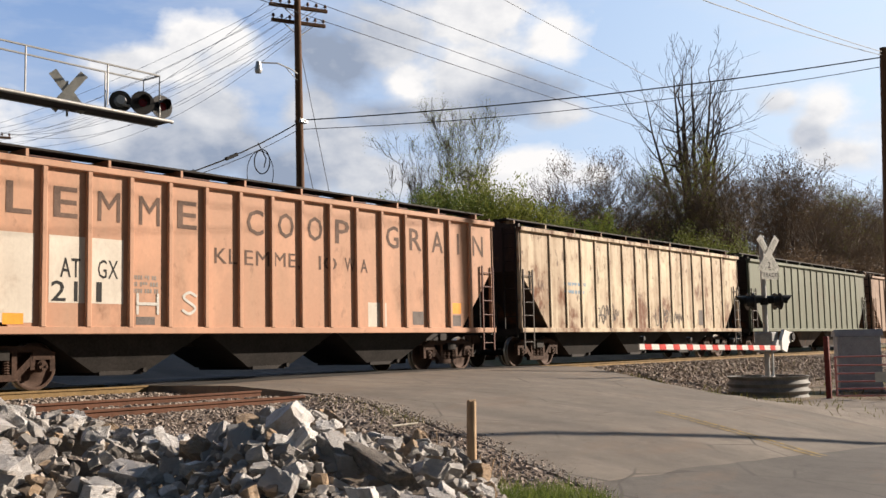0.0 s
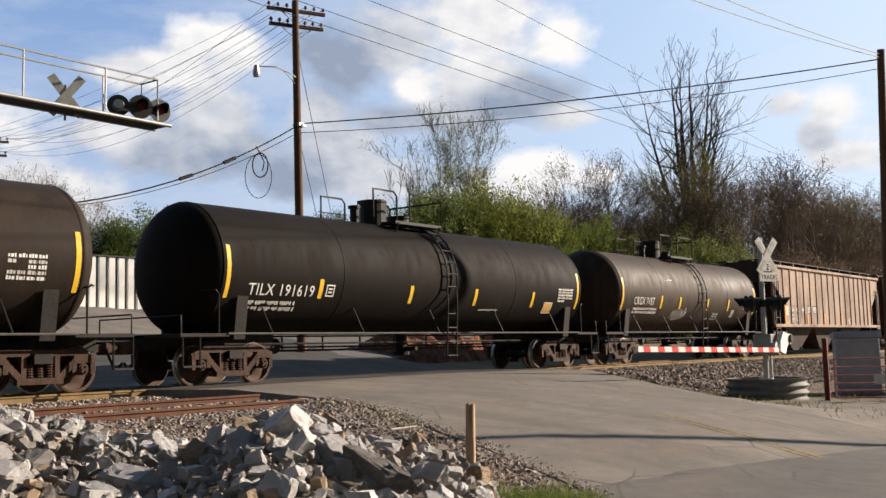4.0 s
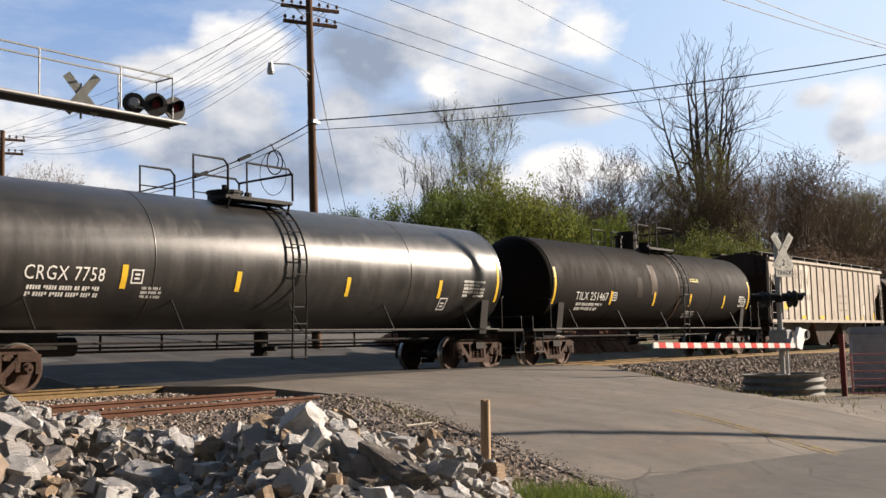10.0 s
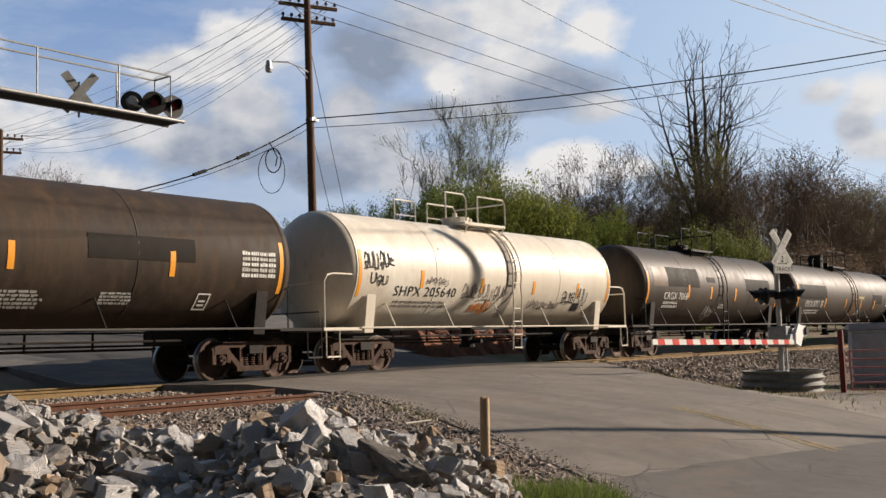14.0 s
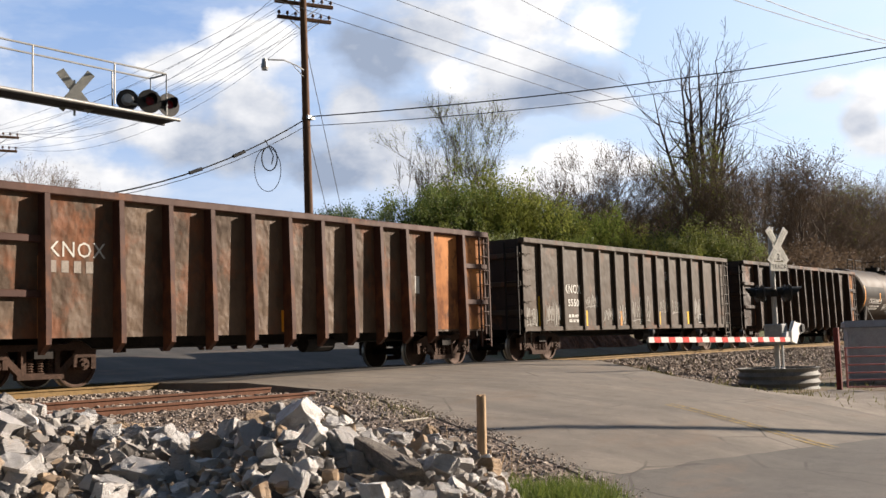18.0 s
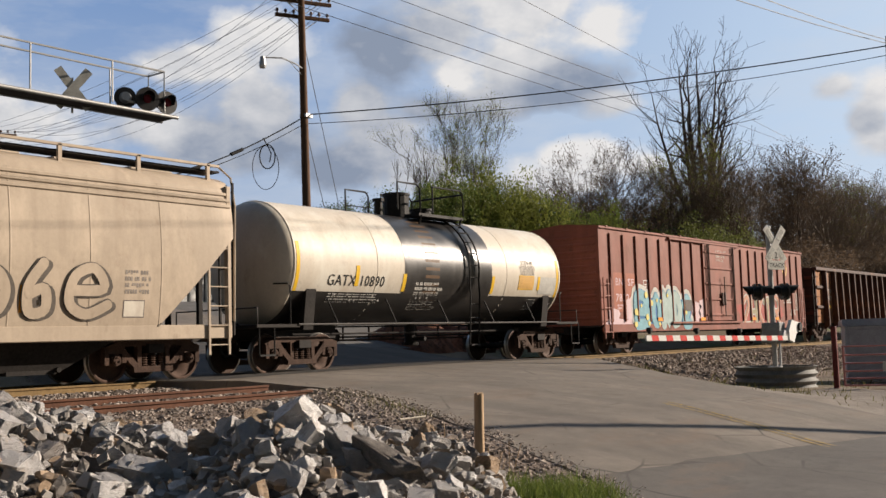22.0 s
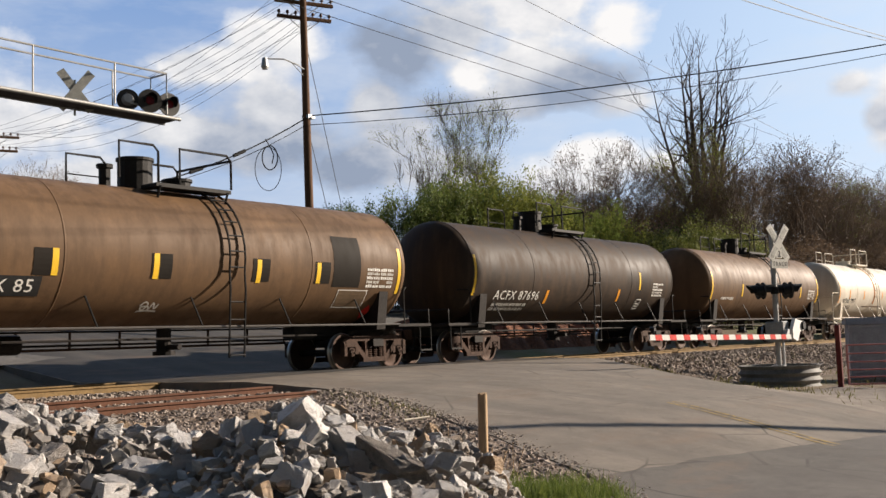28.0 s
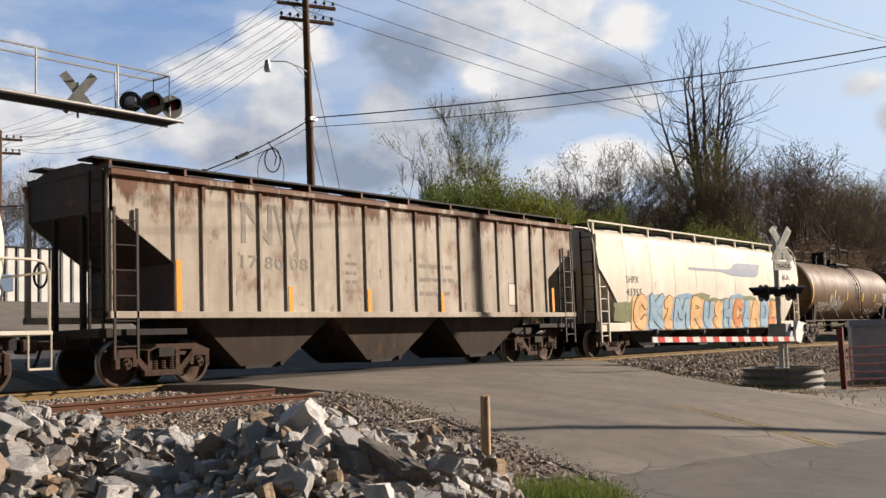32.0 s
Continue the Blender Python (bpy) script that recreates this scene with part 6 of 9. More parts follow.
    lettering(t13, "CRGX 8757", -6.66, -4.71, 1.95, 2.23, M_WHITE)
    bars(t13, -6.54, 1.57, 2.39, 0.24, M_WHITE, 2, 19)
    boxed(t13, -4.45, 1.95)
    shell(t13, 0.2, 1.35, 1.3, 3.7, M_BROWNPATCH, "rusty_stain")
    bars(t13, 1.5, 2.4, 0.9, 0.16, M_LEMON, 2, 20)
    bars(t13, 1.4, 1.55, 0.9, 0.3, M_CHALK, 4, 21)
    data_panel(t13, 6.5, 2.1, 0.9, 0.4)
    reflectors(t13, ((-3.88, 1.92, 2.38), (-0.7, 1.92, 2.39), (1.85, 1.89, 2.39), (4.25, 1.91, 2.39)), M_ORANGE)
    t14 = c["c14"]
    shell(t14, -5.74, -4.61, 2.54, 3.25, M_BROWNPATCH, "repainted_panel")
    shell(t14, -4.60, -1.89, 2.55, 3.28, M_DARKPATCH, "repainted_panel")
    shell(t14, -1.2, -0.41, 2.79, 2.99, M_DARKPATCH, "repainted_panel")
    shell(t14, 2.68, 5.33, 2.53, 3.04, M_DARKPATCH, "repainted_panel")
    lettering(t14, "CRGX 7068", -4.86, -2.89, 2.07, 2.33, M_WHITE)
    bars(t14, -4.8, 1.72, 1.4, 0.27, M_WHITE, 2, 22)
    scrawl(t14, -0.97, -0.06, 1.3, 1.85, M_CHALK, 52, 3, 0.04)
    data_panel(t14, 4.6, 2.0, 0.8, 0.45)
    bars(t14, 0.15, 1.75, 0.7, 0.2, M_CHALK, 2, 23)
    reflectors(t14, ((-2.9, 2.15, 2.63), (-0.85, 2.14, 2.61), (1.54, 2.1, 2.6), (3.8, 2.1, 2.58)), M_ORANGE)
    t15 = c["c15"]
    lettering(t15, "SHPX 205640", -4.73, -2.17, 1.93, 2.18, M_BLACK)
    bars(t15, -4.65, 1.61, 2.6, 0.2, M_GREYPAINT, 2, 24)
    scrawl(t15, -5.95, -4.78, 2.55, 3.06, M_BLACK, 53, 6, 0.035)
    scrawl(t15, -5.7, -5.0, 2.15, 2.5, M_BLACK, 54, 3, 0.035)
    scrawl(t15, -3.52, -2.53, 2.22, 2.45, M_GREYPAINT, 55, 6, 0.022)
    scrawl(t15, -1.9, 0.35, 1.85, 2.32, M_GREYPAINT, 56, 10, 0.03)
    scrawl(t15, -1.3, -0.3, 1.54, 1.85, M_RUSTORANGE, 57, 4, 0.06)
    scrawl(t15, 1.52, 3.3, 1.6, 1.95, M_GREYPAINT, 58, 9, 0.028)
    scrawl(t15, 3.3, 4.88, 1.8, 2.35, M_BLACK, 59, 6, 0.03)
    placard(t15, 4.1, 1.62, 0.4, 0.22, M_BLACK, M_GREYPAINT, 2)
    reflectors(t15, ((-3.75, 2.15, 2.61), (-1.07, 2.04, 2.48), (1.57, 2.08, 2.47), (4.1, 2.05, 2.47)), M_ORANGE)
    for x in (-2.9, 2.9):
        patch(t15, x, 3.2, 0.05, 0.05, M_BROWNPATCH, "rust_spot")
    shell(t15, 0.15, 0.55, 1.4, 3.8, M_FADELETTER, "grime_streak")
    t16 = c["c16"]
    shell(t16, -7.6, -3.92, 2.43, 3.02, M_DARKPATCH, "repainted_panel")
    shell(t16, 2.79, 5.3, 2.49, 2.97, M_DARKPATCH, "repainted_panel")
    lettering(t16, "CRGX 8400", -6.85, -4.98, 2.08, 2.35, M_WHITE)
    bars(t16, -6.7, 1.71, 2.1, 0.26, M_WHITE, 2, 25)
    boxed(t16, -4.8, 2.09)
    scrawl(t16, -4.05, -1.65, 1.66, 2.19, M_CHALK, 60, 9, 0.045)
    data_panel(t16, 6.55, 2.24, 1.0, 0.6)
    boxed(t16, 5.51, 1.53, 0.34)
    bars(t16, 0.9, 1.5, 1.2, 0.35, M_CHALK, 5, 26)
    bars(t16, 3.2, 1.6, 0.8, 0.25, M_CHALK, 4, 27)
    reflectors(t16, ((-4.98, 2.21, 2.7), (-2.08, 2.26, 2.71), (1.19, 2.21, 2.72), (4.67, 2.19, 2.7)), M_ORANGE)
    t22 = c["c22"]
    L = t22["L"]
    shell(t22, -L / 2 + 0.02, L / 2 - 0.02, 1.14, 1.90, P_TANKGLOSS, "black_lower_band")
    shell(t22, -1.81, 2.08, 1.9, 4.11, P_TANKGLOSS, "black_middle_band")
    shell(t22, -0.95, -0.35, 1.3, 4.0, M_BROWNPATCH, "product_stain")
    lettering(t22, "GATX 10890", -4.60, -2.56, 2.05, 2.31, M_BLACK)
    bars(t22, -4.47, 1.62, 2.0, 0.24, M_WHITE, 2, 28)
    reflectors(t22, ((-3.65, 2.05, 2.55), (-1.85, 1.95, 2.4), (2.1, 1.95, 2.45), (4.5, 2.1, 2.5)), M_YELLOW)
    placard(t22, 3.50, 2.12, 0.78, 0.38, M_AMBER, M_YELLOW, 2)
    lettering(t22, "SODIUM", 3.58, 4.22, 2.83, 2.97, M_GREYPAINT)
    lettering(t22, "HYDROXIDE", 3.50, 4.32, 2.68, 2.82, M_GREYPAINT)
    lettering(t22, "SOLUTION", 3.55, 4.27, 2.53, 2.67, M_GREYPAINT)
    patch(t22, 4.62, 1.98, 1.0, 0.52, M_CHALK, "data_panel", off=0.005)
    bars(t22, 4.66, 2.02, 0.9, 0.44, M_GREYPAINT, 4, 71)
    patch(t22, 5.2, 1.42, 0.30, 0.30, M_WHITE, "hazard_placard", "white hazard placard", off=0.02)
    bars(t22, -1.3, 1.45, 1.2, 0.75, M_CHALK, 6, 29)
    placard(t22, 4.2, 1.55, 0.4, 0.25, M_BLACK, M_WHITE, 2)
    t25 = c["c25"]
    lettering(t25, "NTRX 7997", -5.23, -3.16, 1.91, 2.15, M_BLACK)
    bars(t25, -5.12, 1.58, 1.75, 0.2, M_GREYPAINT, 2, 30)
    shell(t25, -0.02, 0.24, 1.9, 3.95, M_RUSTWASH, "rust_streak")
    shell(t25, -1.6, 2.0, 1.72, 1.77, M_BROWNPATCH, "weld_seam")
    bars(t25, 4.5, 1.95, 1.1, 0.5, M_GREYPAINT, 5, 31)
    placard(t25, 1.9, 1.55, 0.65, 0.25, M_AMBER, None, 2)
    reflectors(t25, ((-4.31, 2.14, 2.58), (-1.83, 2.13, 2.57), (1.59, 2.15, 2.57), (3.78, 2.13, 2.58)), M_ORANGE)
    t26 = c["c26"]
    bars(t26, -5.2, 1.8, 1.4, 0.25, M_WHITE, 1, 32)
    reflectors(t26, ((-3.2, 2.1, 2.6), (-0.9, 2.1, 2.6), (1.6, 2.1, 2.6), (3.8, 2.1, 2.6)), M_YELLOW)
    data_panel(t26, 4.9, 2.05, 0.9, 0.45)
    t27 = c["c27"]
    lettering(t27, "ACFX 87696", -5.03, -2.68, 1.80, 2.06, M_WHITE)
    bars(t27, -4.95, 1.45, 2.0, 0.25, M_CHALK, 2, 33)
    data_panel(t27, 4.7, 2.0, 0.8, 0.5)
    boxed(t27, 3.7, 1.55, 0.34)
    reflectors(t27, ((-2.3, 1.7, 2.1), (2.2, 1.8, 2.2)), M_ORANGE)
    t28 = c["c28"]
    patch(t28, -5.25, 1.72, 1.65, 0.36, M_BLACK, "black_name_patch", off=0.004)
    lettering(t28, "TEIX 85", -5.1, -3.75, 1.79, 2.02, M_WHITE)
    for x in (-3.82, -1.27, 1.38, 3.3):
        patch(t28, x, 2.1, 0.5, 0.5, M_DARKPATCH, "black_square", off=0.005)
    reflectors(t28, ((-3.45, 2.1, 2.6), (-1.22, 2.09, 2.6), (1.5, 2.07, 2.58), (3.35, 2.1, 2.58)), M_YELLOW)
    shell(t28, 3.91, 4.85, 2.03, 3.25, M_DARKPATCH, "repainted_panel")
    data_panel(t28, 5.08, 2.04, 1.0, 0.5)
    placard(t28, 4.2, 1.57, 1.0, 0.38, M_TANKTANISH, M_WHITE, 1)
    bars(t28, -5.9, 1.5, 1.3, 0.2, M_GREYPAINT, 2, 34)
    scrawl(t28, -1.3, -0.8, 1.45, 1.68, M_CHALK, 61, 2, 0.03)
    hazard_diamond(t28, 5.5, 1.45, 0.17)
    t29 = c["c29"]
    lettering(t29, "TEIX 69", -5.44, -3.96, 1.79, 2.03, M_WHITE)
    bars(t29, -5.39, 1.55, 1.55, 0.2, M_WHITE, 2, 35)
    scrawl(t29, -3.72, -2.29, 1.5, 2.45, M_CHALK, 62, 6, 0.04)
    scrawl(t29, -2.4, -1.43, 1.54, 2.3, M_CHALK, 63, 5, 0.03)
    scrawl(t29, 2.77, 4.24, 1.46, 1.76, M_CHALK, 64, 6, 0.025)
    scrawl(t29, 0.5, 1.0, 2.4, 3.2, M_CHALK, 65, 4, 0.025)
    data_panel(t29, 5.2, 2.13, 0.95, 0.5)
    placard(t29, 4.15, 1.63, 1.0, 0.38, M_TANKTANISH, M_WHITE, 1)
    reflectors(t29, ((-1.13, 2.12, 2.6), (1.53, 2.12, 2.57), (3.75, 2.13, 2.57), (-3.1, 2.2, 2.66)), M_YELLOW)




def other_marks(c):
    h3 = c["c3"]
    for k, ch in enumerate("KLEMME COOP GRAIN"):
        x = -7.50 + 0.94 * k
        if ch != " ":
            lettering(h3, ch, x - (0.25 if ch != "I" else 0.05), x + (0.25 if ch != "I" else 0.05), 3.21, 3.79, M_BROWNLETTER)
    for tx, x0, x1 in (("KL", -2.07, -1.44), ("EM", -1.23, -0.50), ("ME,", -0.35, 0.45), ("IO", 1.08, 1.70), ("W", 1.98, 2.34), ("A", 2.55, 2.80)):
        lettering(h3, tx, x0, x1, 2.50 if "," in tx else 2.54, 2.87, M_BROWNLETTER)
    patch(h3, -7.55, 1.25, 1.3, 1.62, M_PALEPATCH)
    patch(h3, -5.95, 1.62, 1.6, 1.25, M_PALEPATCH)
    lettering(h3, "AT", -5.72, -5.30, 2.10, 2.46, M_BLACK)
    lettering(h3, "GX", -4.92, -4.47, 2.10, 2.46, M_BLACK)
    lettering(h3, "21", -5.90, -5.35, 1.65, 2.03, M_BLACK)
    lettering(h3, "1", -4.95, -4.83, 1.65, 2.03, M_BLACK)
    patch(h3, -6.84, 1.22, 0.4, 0.2, M_ORANGE, off=0.006)
    patch(h3, 6.18, 1.56, 0.5, 0.3, M_ORANGE)
    patch(h3, 4.55, 1.25, 0.45, 0.35, M_GREYPAINT)
    patch(h3, 6.2, 1.22, 0.45, 0.3, M_GREYPAINT)
    patch(h3, 2.8, 1.2, 0.7, 0.6, M_PALEPATCH)
    patch(h3, -4.05, 1.22, 0.45, 0.16, M_GREYPAINT)
    bars(h3, -4.2, 1.8, 0.7, 0.4, M_FADELETTER, 3, 40)
    fat_letter(h3, "H", -4.15, -3.40, 1.42, 1.85, M_CHALK, 0.06, 0.008, "graffiti_letter")
    fat_letter(h3, "S", -2.98, -2.50, 1.42, 1.92, M_CHALK, 0.06, 0.008, "graffiti_letter")
    h2 = c["c2"]
    bars(h2, -5.9, 2.15, 1.55, 0.5, M_SKYBLUE, 2, 41)
    scrawl(h2, -3.9, -2.2, 1.3, 2.1, M_GREYPAINT, 67, 5, 0.04)
    scrawl(h2, 0.5, 2.9, 1.3, 1.95, M_GREYPAINT, 68, 6, 0.04)
    patch(h2, 4.3, 1.3, 0.4, 0.6, M_GREYPAINT)
    h4 = c["c4"]
    for x0, x1, tx in ((-6.42, -5.95, "NA"), (-5.62, -5.15, "HX"), (-4.75, -4.30, "48"), (-3.92, -3.45, "50"), (-3.10, -2.62, "00")):
        patch(h4, x0 - 0.06, 1.5 if x0 < -5 else 2.0, x1 - x0 + 0.12, 0.9 if x0 < -5 else 0.42, M_GREYPAINT, "stencil_patch")
        lettering(h4, tx, x0, x1, 2.06, 2.35, M_WHITE)
    bars(h4, -6.4, 1.55, 0.45, 0.4, M_WHITE, 4, 42)
    bars(h4, -5.6, 1.6, 0.45, 0.35, M_WHITE, 4, 43)
    reflectors(h4, ((-7.29, 1.5, 2.41), (-4.09, 1.5, 2.0), (-1.52, 1.5, 2.05), (1.28, 1.49, 2.0)), M_ORANGE, 0.053)
    patch(h4, -7.1, 1.9, 0.45, 0.45, M_PALEPATCH)
    boxed(h4, 2.65, 1.55)
    h10 = c["c10"]
    for x in (-4.72, -3.95):
        patch(h10, x, 1.5, 0.55, 2.6, M_PALEPATCH, "white_repaint")
    lettering(h10, "N", -5.18, -4.28, 2.94, 3.84, M_FADELETTER)
    lettering(h10, "W", -4.24, -3.30, 2.94, 3.84, M_FADELETTER)
    blocks(h10, 5, -4.9, -3.2, 2.43, 2.68, M_FADELETTER, 0.5)
    for k in range(3):
        bars(h10, 0.80, 2.42 - k * 0.36, 1.6, 0.34, M_FADELETTER, 1, 44 + k)
    for x, z, w, h in ((-6.77, 1.95, 0.49, 0.3), (-4.54, 1.52, 0.6, 0.17), (-1.98, 1.52, 0.6, 0.17), (1.8, 1.52, 0.6, 0.17), (4.3, 1.52, 0.5, 0.17), (6.65, 1.5, 0.4, 0.4)):
        patch(h10, x, z, w, h, M_YELLOW, "reflector", off=0.007)
    placard(h10, -6.55, 1.55, 0.3, 0.3, M_PALEPATCH, M_GREYPAINT, 2)
    placard(h10, 4.85, 1.75, 0.45, 0.55, M_PALEPATCH, M_GREYPAINT, 3)
    h31 = c["c31"]
    lettering(h31, "N", -5.18, -4.28, 2.97, 3.87, M_FADELETTER)
    lettering(h31, "W", -4.24, -3.30, 2.97, 3.87, M_FADELETTER)
    lettering(h31, "17 80 08", -5.20, -3.20, 2.42, 2.71, M_FADELETTER)
    for k in range(3):
        bars(h31, 0.83, 2.40 - k * 0.36, 1.6, 0.34, M_FADELETTER, 1, 47 + k)
    reflectors(h31, ((-6.95, 1.45, 2.53), (-3.86, 1.45, 2.05), (-1.23, 1.45, 2.03), (1.66, 1.45, 2.0), (7.15, 1.5, 2.23)), M_ORANGE, 0.053)
    for k in range(4):
        bars(h31, -1.95 + 0.0 * k, 1.9 + 0.22 * k, 0.45, 0.12, M_FADELETTER, 1, 50 + k)
    placard(h31, 4.9, 1.7, 0.45, 0.6, M_PALEPATCH, M_GREYPAINT, 3)
    # gondolas
    g17 = c["c17"]
    patch(g17, -6.15, 1.98, 1.26, 0.73, M_BLACK, "name_board")
    lettering(g17, "MRMX", -6.05, -5.0, 2.40, 2.66, M_WHITE)
    lettering(g17, "100119", -6.05, -5.0, 2.04, 2.30, M_WHITE)
    patch(g17, -6.37, 1.0, 0.2, 2.6, M_RUSTWASH, "orange_stripe")
    patch(g17, 6.30, 1.0, 1.3, 2.6, M_RUSTWASH, "orange_end_panel", off=0.005)
    for x in (-3.4, -1.2, 1.0, 3.2):
        patch(g17, x, 1.0, 0.13, 0.45, M_ORANGE, "reflector")
    g18 = c["c18"]
    lettering(g18, "KNOX", -5.08, -4.10, 2.08, 2.37, M_WHITE)
    lettering(g18, "5550", -4.91, -4.26, 1.67, 1.90, M_WHITE)
    bars(g18, -4.88, 1.11, 0.6, 0.3, M_WHITE, 2, 55)
    for k, (x0, x1, z0, z1) in enumerate(((-7.44, -6.7, 1.0, 1.79), (-6.23, -5.35, 1.0, 1.92), (-3.86, -3.0, 1.6, 2.09), (-2.77, -1.09, 1.11, 1.74), (-0.81, 0.79, 1.02, 2.1), (1.45, 3.54, 1.43, 2.01), (4.42, 4.94, 1.21, 2.14))):
        scrawl(g18, x0, x1, z0, z1, M_TAGGREY, 70 + k, 5 + k % 4, 0.022)
        scrawl(g18, x0 + 0.1, x1 - 0.05, z0 + 0.05, z1 - 0.1, M_FADELETTER, 170 + k, 6, 0.018)
    reflectors(g18, ((-6.65, 1.02, 1.96), (-3.86, 1.04, 1.54), (1.37, 1.05, 1.53), (3.75, 1.06, 1.54), (6.48, 1.02, 1.94)), M_YELLOW)
    reflectors(g18, ((-1.54, 1.04, 1.52),), M_ORANGE)
    boxed(g18, 2.0, 2.7, 0.3)
    placard(g18, 4.75, 1.12, 0.5, 0.3, M_BLACK, M_WHITE, 2)
    g19 = c["c19"]
    lettering(g19, "KNOX", -6.12, -4.93, 2.45, 2.74, M_CHALK)
    blocks(g19, 4, -6.12, -5.2, 2.16, 2.38, M_FADELETTER, 0.7)
    patch(g19, 4.94, 1.0, 1.24, 2.55, M_RUSTWASH, "orange_end_panel", off=0.005)
    patch(g19, 6.32, 1.0, 1.12, 2.55, M_RUSTWASH, "orange_end_panel", off=0.005)
    patch(g19, -6.35, 0.95, 0.2, 1.5, M_RUSTWASH, "orange_stripe", off=0.005)
    patch(g19, 4.35, 1.95, 0.18, 0.45, M_CHALK, "notice")
    reflectors(g19, ((-6.23, 1.0, 2.04), (-3.53, 1.0, 1.5), (-0.39, 1.0, 1.49), (2.8, 1.0, 1.49)), M_ORANGE)
    g20 = c["c20"]
    patch(g20, -7.4, 1.0, 0.85, 2.6, M_RUSTWASH, "orange_end_panel", off=0.004)
    lettering(g20, "MWSX", -6.05, -5.0, 2.40, 2.68, M_CHALK)
    lettering(g20, "100059", -6.13, -5.0, 2.08, 2.34, M_CHALK)
    for x, z, w in ((-6.1, 1.69, 0.94), (-2.44, 1.05, 0.4), (-0.4, 1.05, 0.4), (1.58, 1.05, 0.4), (4.87, 1.64, 0.85)):
        patch(g20, x, z, w, 0.15, M_YELLOW, "reflector")
    g24 = c["c24"]
    for tx, x0, x1, z0, z1 in (("S", -3.46, -2.86, 1.5, 2.2), ("O", -2.45, -1.92, 1.5, 2.2), ("U", -1.56, -1.02, 1.5, 2.2), ("6", -2.47, -1.96, 0.74, 1.23), ("6", -1.56, -1.11, 0.74, 1.23), ("6", -0.69, -0.24, 0.74, 1.23), ("0", 0.22, 0.65, 0.74, 1.23), ("0", 1.13, 1.54, 0.74, 1.23)):
        lettering(g24, tx, x0, x1, z0, z1, M_CHALK)
    stroke(g24, ((-6.72, 0.85), (-6.52, 1.46), (-6.3, 1.78), (-5.9, 1.92), (-5.56, 1.90)), 0.13, M_CHALK)
    stroke(g24, ((-6.3, 1.72), (-6.5, 1.3), (-6.05, 1.42), (-6.45, 1.05), (-6.75, 0.82)), 0.11, M_CHALK, 0.0095)
    stroke(g24, ((-6.23, 0.98), (-6.05, 1.25), (-5.88, 0.98)), 0.05, M_CHALK)
    stroke(g24, ((-5.92, 1.55), (-5.74, 1.12), (-5.62, 0.95)), 0.05, M_CHALK)
    stroke(g24, ((-5.30, 1.72), (-5.0, 1.74), (-4.64, 1.84), (-4.30, 1.86)), 0.09, M_CHALK)
    stroke(g24, ((-5.26, 1.36), (-5.02, 1.40), (-5.2, 1.1), (-4.98, 0.98), (-5.22, 0.78)), 0.06, M_CHALK)
    stroke(g24, ((-4.92, 1.60), (-4.92, 1.25), (-5.04, 0.95)), 0.12, M_CHALK, 0.0095)
    stroke(g24, ((-4.36, 1.88), (-3.98, 1.80), (-4.10, 1.45), (-3.85, 1.30), (-4.0, 0.95), (-3.82, 0.75)), 0.06, M_CHALK)
    stroke(g24, ((-4.12, 2.08), (-3.78, 2.10)), 0.12, M_CHALK)
    stroke(g24, ((-3.78, 2.12), (-3.80, 1.85)), 0.10, M_CHALK, 0.0095)
    patch(g24, -4.28, 0.98, 0.14, 0.24, M_CHALK, "sprayed_stroke")
    stroke(g24, ((-3.35, 1.42), (-3.2, 1.36), (-3.38, 1.05), (-3.3, 0.82)), 0.10, M_CHALK)
    stroke(g24, ((-3.0, 1.40), (-2.88, 1.1), (-3.0, 0.85)), 0.06, M_CHALK)
    for x0, w in ((1.80, 0.75), (2.86, 0.72), (3.76, 0.70)):
        stroke(g24, ((x0, 1.62), (x0 + 0.5 * w, 1.80), (x0 + w, 1.60)), 0.08, M_CHALK)
        stroke(g24, ((x0 + 0.1 * w, 1.60), (x0 + 0.22 * w, 1.15), (x0 + 0.02 * w, 0.62)), 0.06, M_CHALK, 0.0095)
        stroke(g24, ((x0 + 0.66 * w, 1.66), (x0 + 0.7 * w, 1.05), (x0 + 0.95 * w, 0.98)), 0.055, M_CHALK, 0.011)
    stroke(g24, ((4.62, 1.75), (4.66, 1.1), (5.0, 1.2), (5.12, 0.85)), 0.07, M_CHALK)
    for x0 in (0.10, 0.98, -0.78):
        bars(g24, x0, 1.5, 0.5, 0.55, M_RUSTORANGE, 3, int(x0 * 10) + 90)
    patch(g24, -7.33, 0.9, 0.26, 0.17, M_CHALK, "data_panel", off=0.006)
    for x, z in ((-7.47, 1.17), (-6.03, 0.79), (-1.6, 0.6), (2.07, 0.85), (4.74, 0.9), (6.98, 0.8)):
        patch(g24, x, z, 0.42, 0.17, M_ORANGE, "reflector", off=0.008)
    # boxcar
    b = c["c21"]
    for x in (-8.88, -8.0):
        patch(b, x, 1.45, 0.72, 1.35, M_FRESHRED, "stencil_patch", off=0.0025)
    bars(b, -8.65, 1.5, 0.4, 0.2, M_PINK, 2, 72)
    lettering(b, "BN", -8.73, -8.23, 2.36, 2.61, M_PINK)
    lettering(b, "SF", -7.86, -7.42, 2.36, 2.61, M_PINK)
    lettering(b, "783244", -8.75, -7.30, 1.80, 2.07, M_PINK)
    rnd = random.Random(9)
    for k in range(13):
        x = -9.2 + k * 0.60
